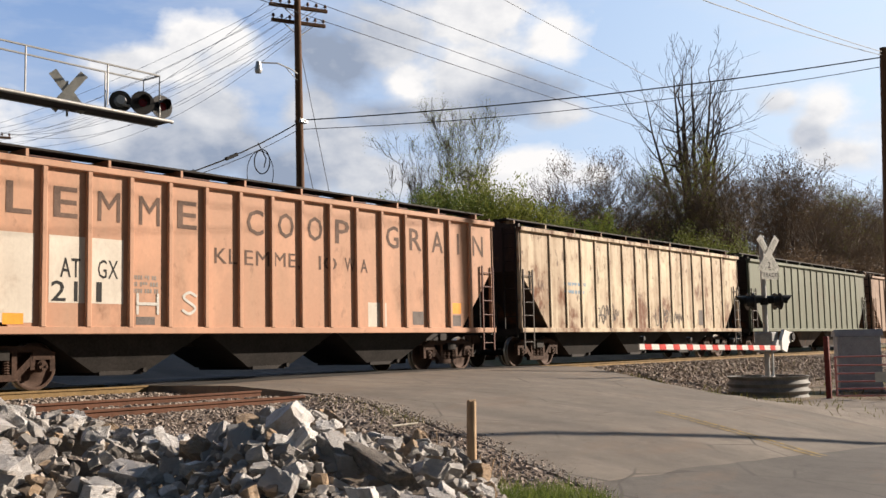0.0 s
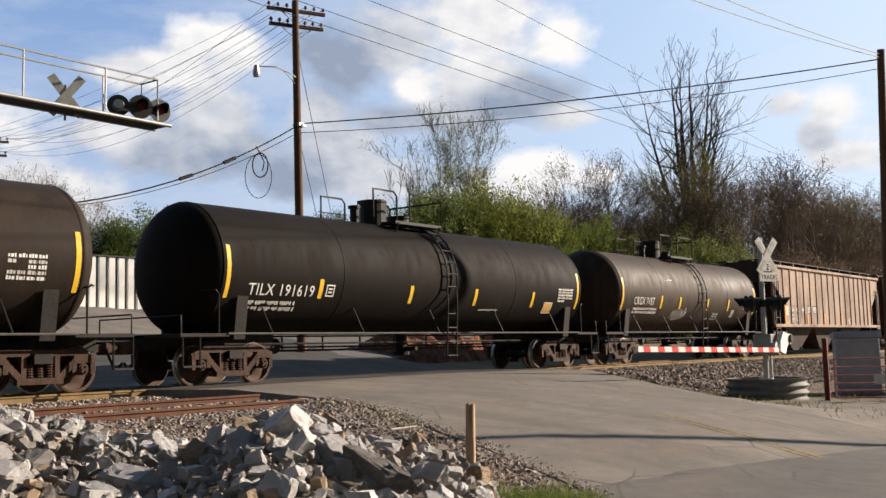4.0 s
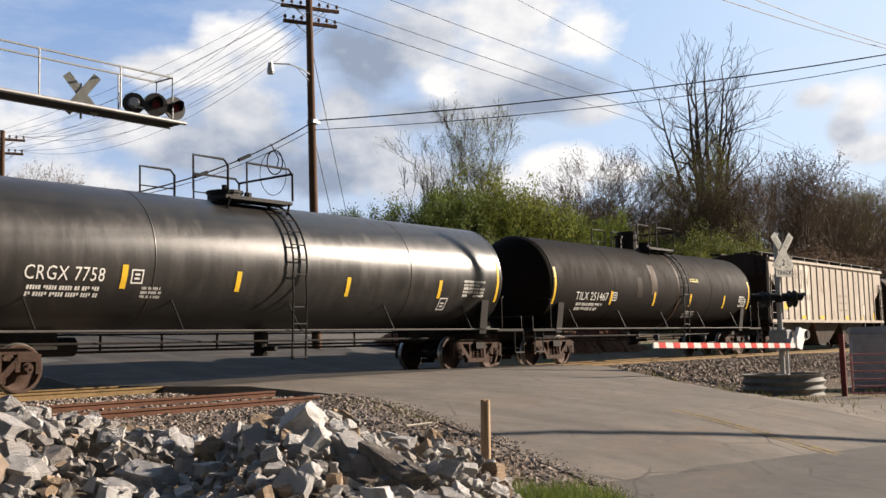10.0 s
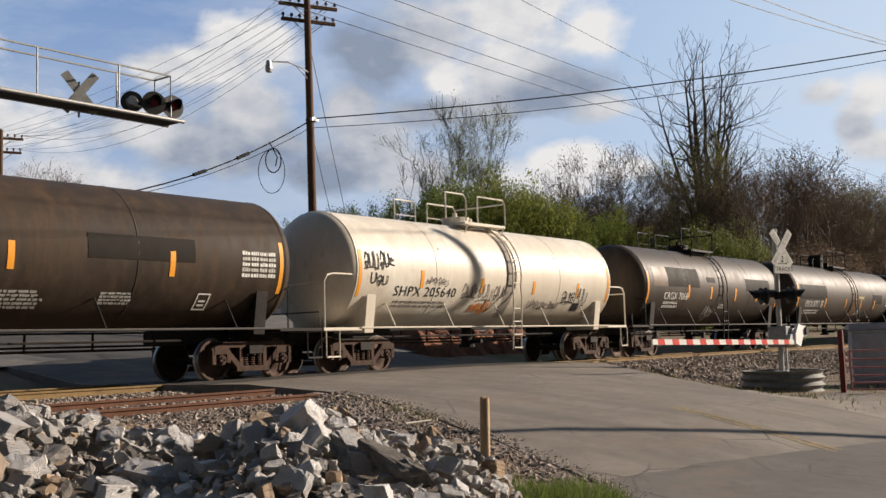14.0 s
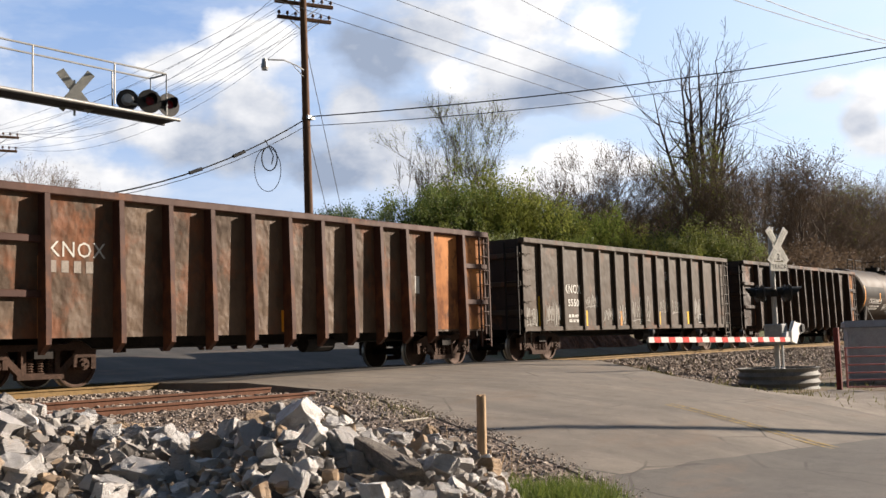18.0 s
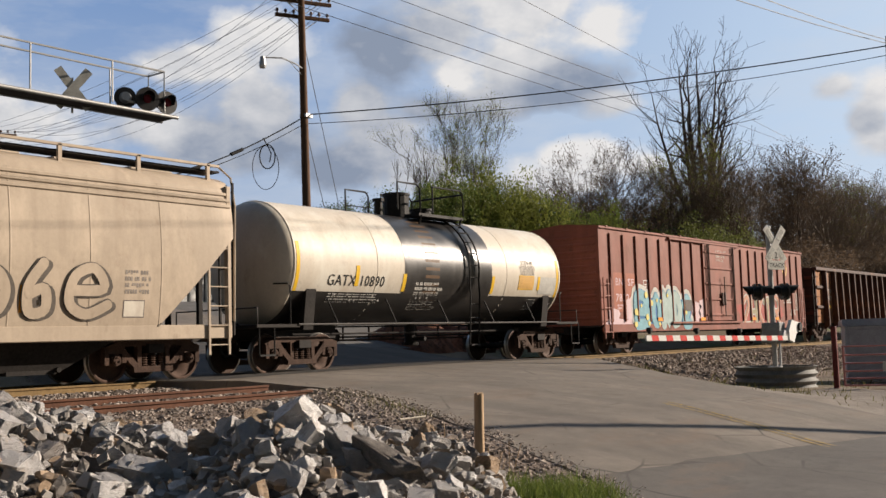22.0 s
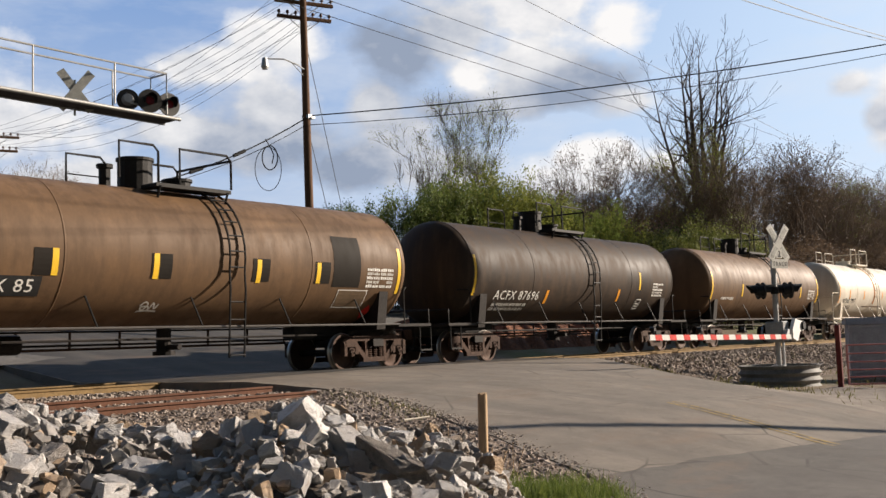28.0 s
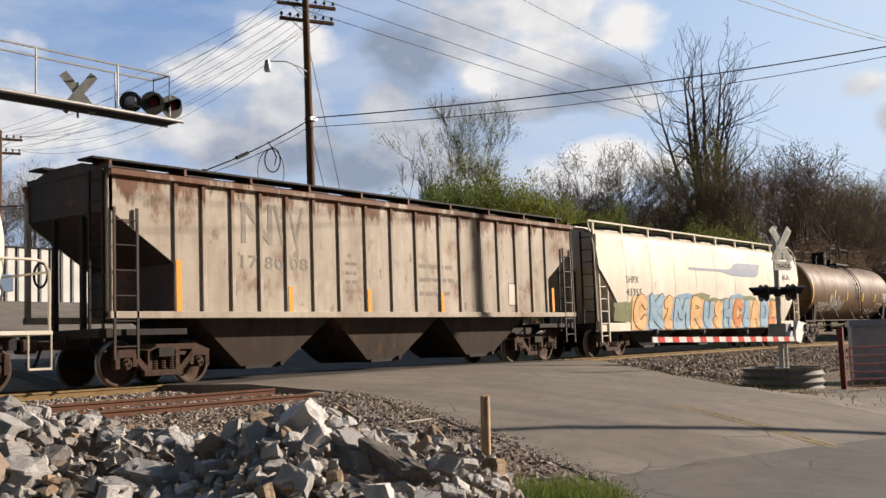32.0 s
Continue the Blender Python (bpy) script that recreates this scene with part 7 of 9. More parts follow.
        blob(b, x - 0.2, x + 0.95, 0.78, (1.0 + 0.5 * rnd.random()) if k < 2 else 1.15 + 0.35 * rnd.random(), M_PINK, 200 + k, 0.003 + 0.0003 * k, 0.25)
    for x, z in ((-9.0, 1.15), (-7.75, 1.5), (-2.4, 1.45), (-1.75, 1.55)):
        blob(b, x - 0.3, x + 0.45, z - 0.35, z + 0.42, M_PINK, 230 + x, 0.0075, 0.25)
    word = (("B", -7.65, -6.10, 0.80, 2.20, 0.38), ("O", -6.25, -5.35, 0.84, 2.16, 0.30), ("N", -5.50, -4.45, 0.80, 2.28, 0.40), ("D", -4.62, -3.62, 0.84, 2.20, 0.40), ("Z", -3.75, -2.78, 0.80, 2.14, 0.42))
    for k, (ch, x0, x1, z0, z1, w) in enumerate(word):
        fat_letter(b, ch, x0 - 0.16, x1 + 0.16, z0 - 0.02, z1 + 0.20, M_CHALK, w + 0.24, 0.009 + 0.0007 * k, "graffiti_halo")
    blob(b, -7.4, -2.9, 0.80, 2.0, M_BLUE, 5, 0.0175, 0.04, "graffiti_ground")
    for k, (ch, x0, x1, z0, z1, w) in enumerate(word):
        fat_letter(b, ch, x0 - 0.03, x1 + 0.03, z0 - 0.03, z1 + 0.03, M_MIDBLUE, w + 0.06, 0.020 + 0.0011 * k, "graffiti_outline")
        fat_letter(b, ch, x0, x1, z0, z1, M_SEAGLASS if k in (2, 3) else M_PALEAQUA, w, 0.0300 + 0.0011 * k, "graffiti_letter")
    for k in range(15):
        x, z = rnd.uniform(-7.5, -3.0), rnd.uniform(0.9, 2.2)
        g = Geo()
        disc(g, b, x, z, rnd.uniform(0.06, 0.13), 0.046 + 0.0005 * k)
        part("graffiti_dot", g, M_LEMON, b["ob"])
    patch(b, -3.42, 1.50, 0.62, 0.42, M_GREYPAINT, "repainted_square", off=0.056)
    for k, (ch, x0, x1) in enumerate((("Z", 2.15, 3.20), ("H", 3.00, 3.98), ("K", 3.85, 4.65), ("T", 4.62, 5.62), ("R", 5.55, 6.70))):
        blob(b, x0 - 0.35, x1 + 0.2, 0.80, 1.85, M_BRICKRED, 245 + k, 0.003 + 0.0004 * k, 0.3)
        fat_letter(b, ch, x0 - 0.04, x1 + 0.04, 0.80, 2.26 - 0.08 * (k % 2), M_CHALK, 0.30, 0.008 + 0.0013 * k, "graffiti_outline")
        fat_letter(b, ch, x0 + 0.02, x1 - 0.02, 0.86, 2.20 - 0.08 * (k % 2), M_KHAKI if k % 2 else M_PINKISH, 0.18, 0.0230 + 0.0013 * k, "graffiti_letter")
    for x in (-5.75, -2.05, 3.2, 5.9):
        patch(b, x, 1.12, 0.42, 0.13, M_ORANGE, "reflector", off=0.058)
    scrawl(b, 7.2, 8.3, 1.9, 2.2, M_CHALK, 270, 4, 0.04)
    scrawl(b, 8.7, 9.3, 1.4, 2.6, M_CHALK, 271, 3, 0.03)
    for tx, z in (("CLOSE AND LOCK", 3.86), ("DOORS BEFORE", 3.66), ("MOVING CAR", 3.52)):
        lettering({**b, "hw": 1.572}, tx, -0.42, -0.42 + 0.075 * len(tx), z, z + 0.10, M_CHALK)
    boxed(b, -6.7, 2.25, 0.34)
    g = Geo()
    rs = [[wrap_point(b, 7.48 + q * math.cos(a * math.pi / 12), 3.45 + q * math.sin(a * math.pi / 12), 0.006) for a in range(24)] for q in (0.30, 0.19)]
    part("round_emblem", g.rings(rs, cap=False), M_AMBER, b["ob"], "faded yellow ring emblem")
    bars(b, 8.0, 1.3, 0.7, 0.3, M_CHALK, 3, 61)
    # round-sided hoppers
    f = c["c23"]
    lettering(f, "ORDX", -6.96, -6.08, 2.31, 2.53, M_GREYPAINT)
    lettering(f, "14446", -7.03, -6.08, 1.83, 2.06, M_GREYPAINT)
    bars(f, -7.06, 1.41, 0.95, 0.24, M_GREYPAINT, 2, 62)
    word = (("D", -3.05, -1.75, 2.40), ("E", -1.46, -0.75, 2.50), ("U", -0.80, 0.02, 2.28), ("N", 0.00, 0.95, 2.22), ("T", 1.14, 2.38, 2.18), ("D", 2.50, 3.28, 2.24), ("6", 3.36, 4.12, 2.36), ("e", 4.14, 5.36, 2.32))
    for k, (ch, x0, x1, z1) in enumerate(word):
        fat_letter(f, ch, x0, x1, 1.24, z1, M_SOOT, 0.20, 0.009 + 0.0006 * k, "graffiti_shadow", (0.10, -0.03))
        fat_letter(f, ch, x0 - 0.02, x1 + 0.02, 1.22, z1 + 0.02, M_SOOT, 0.25, 0.0200 + 0.0006 * k, "graffiti_outline")
        fat_letter(f, ch, x0, x1, 1.24, z1, P_BEIGE, 0.20, 0.0320 + 0.0006 * k, "graffiti_letter")
    reflectors(f, ((-7.21, 1.35, 2.3), (-3.66, 1.29, 1.76), (-0.15, 1.29, 1.74), (3.42, 1.37, 1.86)), M_ORANGE)
    blob(f, -5.9, -5.65, 0.9, 1.08, M_YELLOW, 3, 0.16, 0.02, "yellow_dot")
    boxed(f, -4.5, 2.0, 0.35)
    placard(f, 5.6, 1.3, 0.45, 0.3, M_PALEPATCH, M_GREYPAINT, 2)
    bars(f, 5.6, 1.7, 0.6, 0.5, M_FADELETTER, 4, 63)
    w = c["c30"]
    lettering(w, "SHPX", -7.48, -6.58, 2.50, 2.74, M_BLACK)
    lettering(w, "43355", -7.49, -6.38, 2.06, 2.31, M_BLACK)
    g = Geo()
    rs = []
    for k in range(25):
        t = k / 24
        x = -2.43 + 7.1 * t
        top = 3.22 + 0.30 * ease(t, 0.52, 0.66) + 0.05 * t
        low = 3.12 + 0.03 * t - 0.14 * ease(t, 0.40, 0.62)
        if t > 0.9:
            low = top - (top - low) * math.sqrt(max(0.02, 1 - ((t - 0.9) / 0.1) ** 2))
        rs.append([wrap_point(w, x, low + (top - low) * j / 6, 0.012) for j in range(7)])
    part("blue_swoosh", g.rings(rs, close=False, cap=False), M_SWOOSH, w["ob"], smooth=180)
    for k in range(12):
        x = -8.3 + k * 1.2
        blob(w, x, x + 1.5, 1.15, (2.16 if k > 1 else 1.85) + 0.12 * math.sin(k * 1.7), M_OLIVE if k % 4 or k < 2 else M_SKYBLUE, 300 + k, 0.008 + 0.0005 * k, 0.15)
    word = (("C", -7.06, -5.86, 2.12), ("K", -5.95, -4.60, 2.16), ("J", -4.72, -3.90, 2.10), ("M", -3.98, -2.42, 2.06), ("R", -2.55, -1.28, 2.05), ("U", -1.34, -0.36, 1.96), ("S", -0.40, 0.54, 1.98), ("H", 0.50, 1.54, 2.06), ("C", 1.45, 2.60, 2.08), ("E", 2.50, 3.38, 2.04), ("A", 3.30, 4.48, 2.06), ("D", 4.40, 5.46, 2.12), ("L", 5.36, 6.30, 2.04))
    for k, (ch, x0, x1, z1) in enumerate(word):
        warm = k % 2 == 0
        wd = 0.30 if ch in "MHA" else 0.34
        patch(w, x0 - 0.02, 0.87, x1 - x0 + 0.04, z1 - 0.93, M_PEACHY if warm else M_PALESKY, "graffiti_ground", off=0.0165 + 0.0003 * k)
        fat_letter(w, ch, x0 - 0.03, x1 + 0.03, 0.86, z1 + 0.03, M_BROWNLETTER, wd + 0.06, 0.022 + 0.0012 * (k % 2), "graffiti_outline")
        fat_letter(w, ch, x0, x1, 0.88, z1, (M_RUSTORANGE if k in (8, 12) else M_PEACHY) if warm else M_PALESKY, wd, 0.0300 + 0.0012 * (k % 2), "graffiti_letter")
    bars(w, 6.2, 2.16, 1.2, 0.45, M_FADELETTER, 4, 64)
    boxed(w, -5.6, 2.3, 0.32)
    scrawl(w, 7.2, 8.2, 2.9, 3.3, M_GREYPAINT, 399, 3, 0.04)


def marks(c):
    tank_marks(c)
    other_marks(c)


build_train()

# ---- sky backdrop with drifting clouds ----
def sky_mat():
    n = Nodes("cloudy_sky")
    geo = n.co.outputs["Object"]
    sep = n.t.nodes.new("ShaderNodeSeparateXYZ")
    n.t.links.new(geo, sep.inputs[0])
    az = n.math("MULTIPLY", n.math("ARCTAN2", sep.outputs[1], sep.outputs[0]), 57.2958)
    flat = n.math("SQRT", n.math("ADD", n.math("MULTIPLY", sep.outputs[0], sep.outputs[0]), n.math("MULTIPLY", sep.outputs[1], sep.outputs[1])))
    el = n.math("MULTIPLY", n.math("ARCTAN2", sep.outputs[2], flat), 57.2958)
    comb = n.t.nodes.new("ShaderNodeCombineXYZ")
    n.put(comb.inputs[0], az)
    n.put(comb.inputs[1], n.math("MULTIPLY", el, 1.5))
    co = comb.outputs[0]
    warp = n.noise(0.10, 4, 0.55, coords=co)
    puff = n.noise(0.26, 7, 0.56, coords=co)
    # azimuth, elevation, half width, half height (degrees) and paleness of each bank of cloud
    banks = ((51.1, 16.7, 2.93, 1.56, 0.95), (49.1, 15.9, 2.2, 1.56, 0.9), (53.2, 15.1, 4.03, 1.49, 0.85), (55.7, 11.6, 2.75, 1.41, 0.7), (50.5, 13, 3.66, 2.6, 0.6), (52, 10.8, 4.76, 1.86, 0.3), (48.6, 10.9, 2.93, 1.86, 0.22), (44.7, 12.9, 2.27, 2.23, 0.55), (46.3, 9.7, 4.03, 1.86, 0.15), (43.3, 11.1, 2.2, 1.86, 0.5), (35.4, 17.7, 5.49, 2.98, 0.85), (31.5, 16.5, 2.27, 1.93, 1.05), (40.5, 16.9, 3.48, 2.79, 0.5), (43.2, 15.4, 3.11, 2.6, 0.05), (39.4, 14.5, 1.76, 1.41, 1), (36.3, 15.2, 3.66, 2.23, 0.85), (33.5, 13.6, 4.39, 1.93, 0.15), (30.8, 12.5, 2.27, 0.97, 0.75))
    banks += ((39, 12.7, 5.49, 1.19, 0.35), (34, 20.2, 6.95, 2.6, 0.7), (32.5, 9.7, 3.84, 1.41, 1.05), (29.5, 9.1, 2.27, 1.04, 0.95), (35.1, 8.4, 3.66, 1.12, 0.75), (41.3, 9.4, 3.66, 1.86, 0.6), (17.1, 11.9, 1.9, 1.56, 0.95), (17.8, 10.5, 1.17, 1.19, 0.5), (16.3, 9.4, 2.56, 1.12, 0.8), (19.2, 12.3, 1.54, 0.82, 0.75), (60.3, 8.5, 6.95, 2.05, 0.68), (66, 12, 7.8, 3.25, 0.8), (6, 10, 10.4, 4.55, 0.8), (80, 15, 13, 5.2, 0.8), (-12, 14, 15.6, 5.2, 0.8), (40, 26, 13, 3.9, 0.8), (60, 30, 15.6, 5.2, 0.8))
    mass, tone, total = None, None, None
    for a, e, w, h, pale in banks:
        u = n.math("DIVIDE", n.math("SUBTRACT", az, float(a)), float(w))
        v = n.math("DIVIDE", n.math("SUBTRACT", el, float(e)), float(h))
        r = n.math("SQRT", n.math("ADD", n.math("MULTIPLY", u, u), n.math("MULTIPLY", v, v)))
        d = n.math("SUBTRACT", 1.0, r)
        wt = n.math("POWER", n.math("MAXIMUM", n.math("ADD", d, 0.7), 0.01), 5.5)
        lit = n.math("MULTIPLY", n.math("ADD", float(pale), n.math("MULTIPLY", n.math("SUBTRACT", v, u), 0.10)), wt)
        mass = d if mass is None else n.math("SMOOTH_MAX", mass, d)
        tone = lit if tone is None else n.math("ADD", tone, lit)
        total = wt if total is None else n.math("ADD", total, wt)
    shade = n.math("DIVIDE", tone, total)
    body = n.math("ADD", mass, n.math("MULTIPLY", n.math("SUBTRACT", puff, 0.5), 1.5))
    body = n.math("ADD", body, n.math("MULTIPLY", n.math("SUBTRACT", warp, 0.5), 0.7))
    cover = n.ramp(body, 0.04, 0.50)
    thin = n.math("MULTIPLY", n.ramp(n.noise(0.10, 6, 0.65, (0.6, 1.3, 1), co, (7, 3, 0)), 0.42, 0.72), 0.5)
    puff2 = n.noise(0.26, 7, 0.56, coords=co, offset=(0.5, -0.7, 0))
    rel = n.math("MULTIPLY", n.math("SUBTRACT", puff, puff2), 1.0)
    light = n.math("ADD", shade, rel)
    ccol = n.ramp(light, 0.15, 1.0, (0.33, 0.385, 0.49), (1.02, 0.98, 0.94))
    blue = n.ramp(n.math("DIVIDE", el, 30.0), 0.05, 0.75, (0.60, 0.70, 0.84), (0.17, 0.32, 0.63))
    blue = n.mix(n.ramp(n.math("DIVIDE", az, 60.0), 0.2, 0.85, (0.85, 0.85, 0.85), (0.0, 0.0, 0.0)), blue, (0.80, 0.95, 1.12))
    col = n.mix(thin, blue, (0.80, 0.82, 0.86))
    col = n.mix(cover, col, ccol)
    em = n.t.nodes.new("ShaderNodeEmission")
    n.put(em.inputs["Color"], col)
    em.inputs["Strength"].default_value = 0.52
    n.t.links.new(em.outputs[0], n.t.nodes["Material Output"].inputs["Surface"])
    n.m.cycles.emission_sampling = "NONE"
    return n.m


def build_sky():
    g = Geo()
    r = 2200
    rs = []
    for e in np.linspace(radians(-2), radians(58), 16):
        rs.append([(r * math.cos(e) * math.cos(a), r * math.cos(e) * math.sin(a), r * math.sin(e)) for a in np.linspace(radians(-16), radians(118), 40)])
    g.rings(rs, close=False, cap=False)
    return whole("backdrop", g, sky_mat(), "blue sky with drifting white and grey cumulus clouds", "sky", pose(*EYE), kind="structure", smooth=180)


SKY = build_sky()


# ---- utility poles and wires ----
M_WIRE = plain("black_cable", (0.02, 0.02, 0.02), 0.6, 0, 0.2)
M_WIREGREY = plain("weathered_wire", (0.20, 0.21, 0.23), 0.6, 0.2, 0.2)
M_INSUL = plain("brown_porcelain", (0.09, 0.045, 0.03), 0.3, 0, 0.2)


def sagging(a, b, sag, n=14):
    a, b = Vector(a), Vector(b)
    return [a.lerp(b, k / n) - Vector((0, 0, sag * 4 * (k / n) * (1 - k / n))) for k in range(n + 1)]


def wire(a, b, sag, r, mat=None, label="thin overhead power line wire", name="overhead_wire", n=14):
    return whole(name, Geo().pipe(sagging(a, b, sag, n), r, 5), mat or M_WIREGREY, label, "wire", group="overhead wires")


def tapered_pole(x, y, z0, z1, r0, r1, label, lean=(0, 0)):
    ob = thing("utility_pole", label, "utility pole", pose(x, y, z0))
    H = z1 - z0
    rs = []
    for k in np.linspace(0, 1, 9):
        r = r0 + (r1 - r0) * k
        rs.append([(lean[0] * k + r * math.cos(i * math.pi / 8) * (1 + 0.03 * math.sin(i * 3 + k * 5)), lean[1] * k + r * math.sin(i * math.pi / 8), H * k) for i in range(16)])
    part("pole_shaft", Geo().rings(rs), M_POLEWOOD, ob, smooth=50)
    return ob


def crossarm(ob, z, d, half, mat=None):
    """An arm across the pole's top along the flat direction d, with its insulators."""
    d = Vector((d[0], d[1], 0)).normalized()
    a = math.atan2(d.y, d.x)
    m = pose(0, 0, z, 0, 0, math.degrees(a))
    off = Vector((-d.y, d.x, 0)) * 0.17
    part("crossarm", Geo().box(-half, half, 0.13, 0.24, -0.06, 0.06, m, b=0.012), M_POLEWOOD, ob)
    for s in (-1, 1):
        p, q = m @ Vector((s * 0.55, 0.185, -0.06)), m @ Vector((0.0, 0.15, -0.5))
        part("arm_brace", Geo().cyl(p, q, 0.018, 6), M_GALV, ob)
    tips = []
    for u in (-0.93, -0.62, -0.32, 0.32, 0.62, 0.93):
        p = m @ Vector((u * half, 0.185, 0.06))
        part("insulator", Geo().cyl(p, p + Vector((0, 0, 0.10)), 0.022, 6).cyl(p + Vector((0, 0, 0.07)), p + Vector((0, 0, 0.17)), 0.062, 10, 0.042), M_INSUL, ob)
        tips.append(p + Vector((0, 0, 0.15)))
    return tips


def build_poles():
    x1, y1 = 25.33, 25.58
    p1 = tapered_pole(x1, y1, 0.2, 12.95, 0.165, 0.115, "tall creosoted wooden utility pole with two crossarms beside the road", (-0.10, 0.05))
    d = (1.0, -0.45)
    here = Vector((x1, y1, 0.2))
    t1 = crossarm(p1, 12.45, d, 1.08)
    t2 = crossarm(p1, 11.90, d, 1.0)
    arm = [(0, 0, 9.95), (-0.5, -0.05, 10.08), (-1.1, 0.0, 10.18), (-1.75, 0.25, 10.12)]
    part("lamp_arm", Geo().pipe([Vector(q) for q in arm], 0.025).cyl((0, 0, 9.65), (-0.75, -0.03, 10.1), 0.014, 6), M_GALV, p1)
    part("lamp_head", Geo().cyl((-1.75, 0.25, 9.85), (-1.75, 0.25, 10.15), 0.13, 14, 0.08).cyl((-1.75, 0.25, 9.76), (-1.75, 0.25, 9.86), 0.10, 14, 0.13), M_GALV, p1, "grey street lamp head")
    part("cable_bracket", Geo().box(-0.16, 0.16, -0.16, 0.16, 8.28, 8.4), M_GALV, p1)
    p2 = tapered_pole(26.85, 49.1, 3.0, 12.0, 0.16, 0.115, "distant wooden utility pole with crossarms behind the railway")
    far = Vector((26.85, 49.1, 3.0))
    f1 = crossarm(p2, 8.6, d, 1.08)
    f2 = crossarm(p2, 7.9, d, 1.0)
    for a, b in list(zip(t1, f1)) + list(zip(t2, f2)):
        wire(here + a, far + b, 0.4 + 0.35 * (len(bpy.data.objects) % 5), 0.0075)
    p3 = tapered_pole(37.25, 9.75, -1.0, 10.62, 0.16, 0.125, "plain wooden utility pole beside the railway", (0.12, -0.36))
    top3 = Vector((37.37, 9.4, 10.35))
    tapered_pole(32.0, -3.2, -1.6, 12.2, 0.17, 0.13, "tall wooden utility pole by the road beside the crossing")
    cab = Vector((x1 - 0.05, y1, 8.58))
    # cables from pole to pole over the crossing
    wire(cab, top3 + Vector((0, 0, -0.05)), 0.25, 0.022, M_WIRE, "black telephone cable slung between two poles")
    wire(cab + Vector((0, 0, -0.32)), top3 + Vector((0, 0, -0.38)), 0.35, 0.013, M_WIRE, "black telephone cable slung between two poles")
    for k, (px, py, pz) in enumerate(((9.0, 11.6, 8.7), (9.0, 9.8, 8.2))):
        wire(top3 + Vector((0, 0, 0.12 * k)), (px, py, pz), 0.35, 0.014)
    # lines that run along the track, high above
    for y, z in ((22.0, 12.4), (22.0, 11.55), (22.0, 11.05)):
        wire((-40, y, z), (210, y, z), 0.4, 0.011, M_WIRE, n=40)
    wire((-10.0, 22, 16.4), (112.3, 22, 9.5), 0.0, 0.012)
    # the drop cable to the building, its splice cases and spare coils
    end = Vector((6.0, 28.0, 6.0))
    pts = sagging(cab + Vector((0, 0, -0.05)), end, 2.4, 24)
    whole("drop_cable", Geo().pipe(pts, 0.024, 6), M_WIRE, "thick black cable hanging from the pole", "cable")
    whole("drop_cable", Geo().pipe(sagging(cab + Vector((0, 0, -0.30)), end + Vector((0, 0, -0.1)), 2.3, 24), 0.012, 5), M_WIRE, "thin black cable under the thick one", "cable")
    for k in (3, 5):
        p = pts[k]
        q = pts[k + 1]
        whole("splice_case", Geo().cyl(p.lerp(q, 0.2), p.lerp(q, 0.75), 0.06, 10), M_WIRE, "black cable splice case hanging on the cable", "splice case")
    for c, r, ph in ((Vector((24.25, 26.40, 7.10)), 0.42, 0.2), (Vector((24.22, 26.46, 6.72)), 0.72, 0.9)):
        ring = []
        for k in range(25):
            a = 2 * math.pi * k / 24
            ring.append(c + Vector((r * 0.62 * math.cos(a) * 0.72, -r * 0.62 * math.cos(a) * 0.69, r * (1.0 if ph < 0.5 else 1.05) * math.sin(a))))
        whole("cable_coil", Geo().pipe(ring, 0.022 if ph < 0.5 else 0.013, 5), M_WIRE, "loop of spare black cable hanging from the line", "cable coil")
    whole("cable_tail", Geo().pipe([Vector((24.15, 26.5, 7.75)), Vector((24.25, 26.4, 7.5)), Vector((24.34, 26.3, 7.2)), Vector((24.30, 26.35, 6.9))], 0.02, 5), M_WIRE, "loose black cable end hanging down", "cable")
    for a, b in ((Vector((x1, y1, 11.0)), Vector((33.0, 30.0, 1.2))), (Vector((x1, y1, 8.0)), Vector((31.2, 29.0, 1.1)))):
        wire(a, b, 0.05, 0.013, label="steel guy wire anchoring the pole", name="guy_wire", n=4)


build_poles()


# ---- crossing signals ----
def lens_mat():
    n = Nodes("red_lens")
    return n.done((0.14, 0.008, 0.008), 0.15, 0)


M_LENS = lens_mat()
M_ALU = plain("weathered_aluminium", (0.36, 0.36, 0.35), 0.5, 0.5, 0.15, 6.0)
M_DECK = plain("dirty_deck_steel", (0.12, 0.11, 0.105), 0.7, 0.2, 0.3, 4.0)
# deck plate: the shade below the walkway is put into its tone
M_UNDERDECK = plain("shaded_deck_underside", (0.035, 0.03, 0.028), 0.8, 0.1, 0.4, 4.0)
M_SIGNWHITE = plain("white_sign_sheeting", (0.62, 0.61, 0.56), 0.55, 0, 0.15, 6.0)
M_SIGNAL = plain("matt_black_signal", (0.015, 0.015, 0.015), 0.55, 0, 0.3, 6.0)


M_BACKPLATE = plain("faded_black_backplate", (0.045, 0.044, 0.042), 0.5, 0.0, 0.3, 5.0)


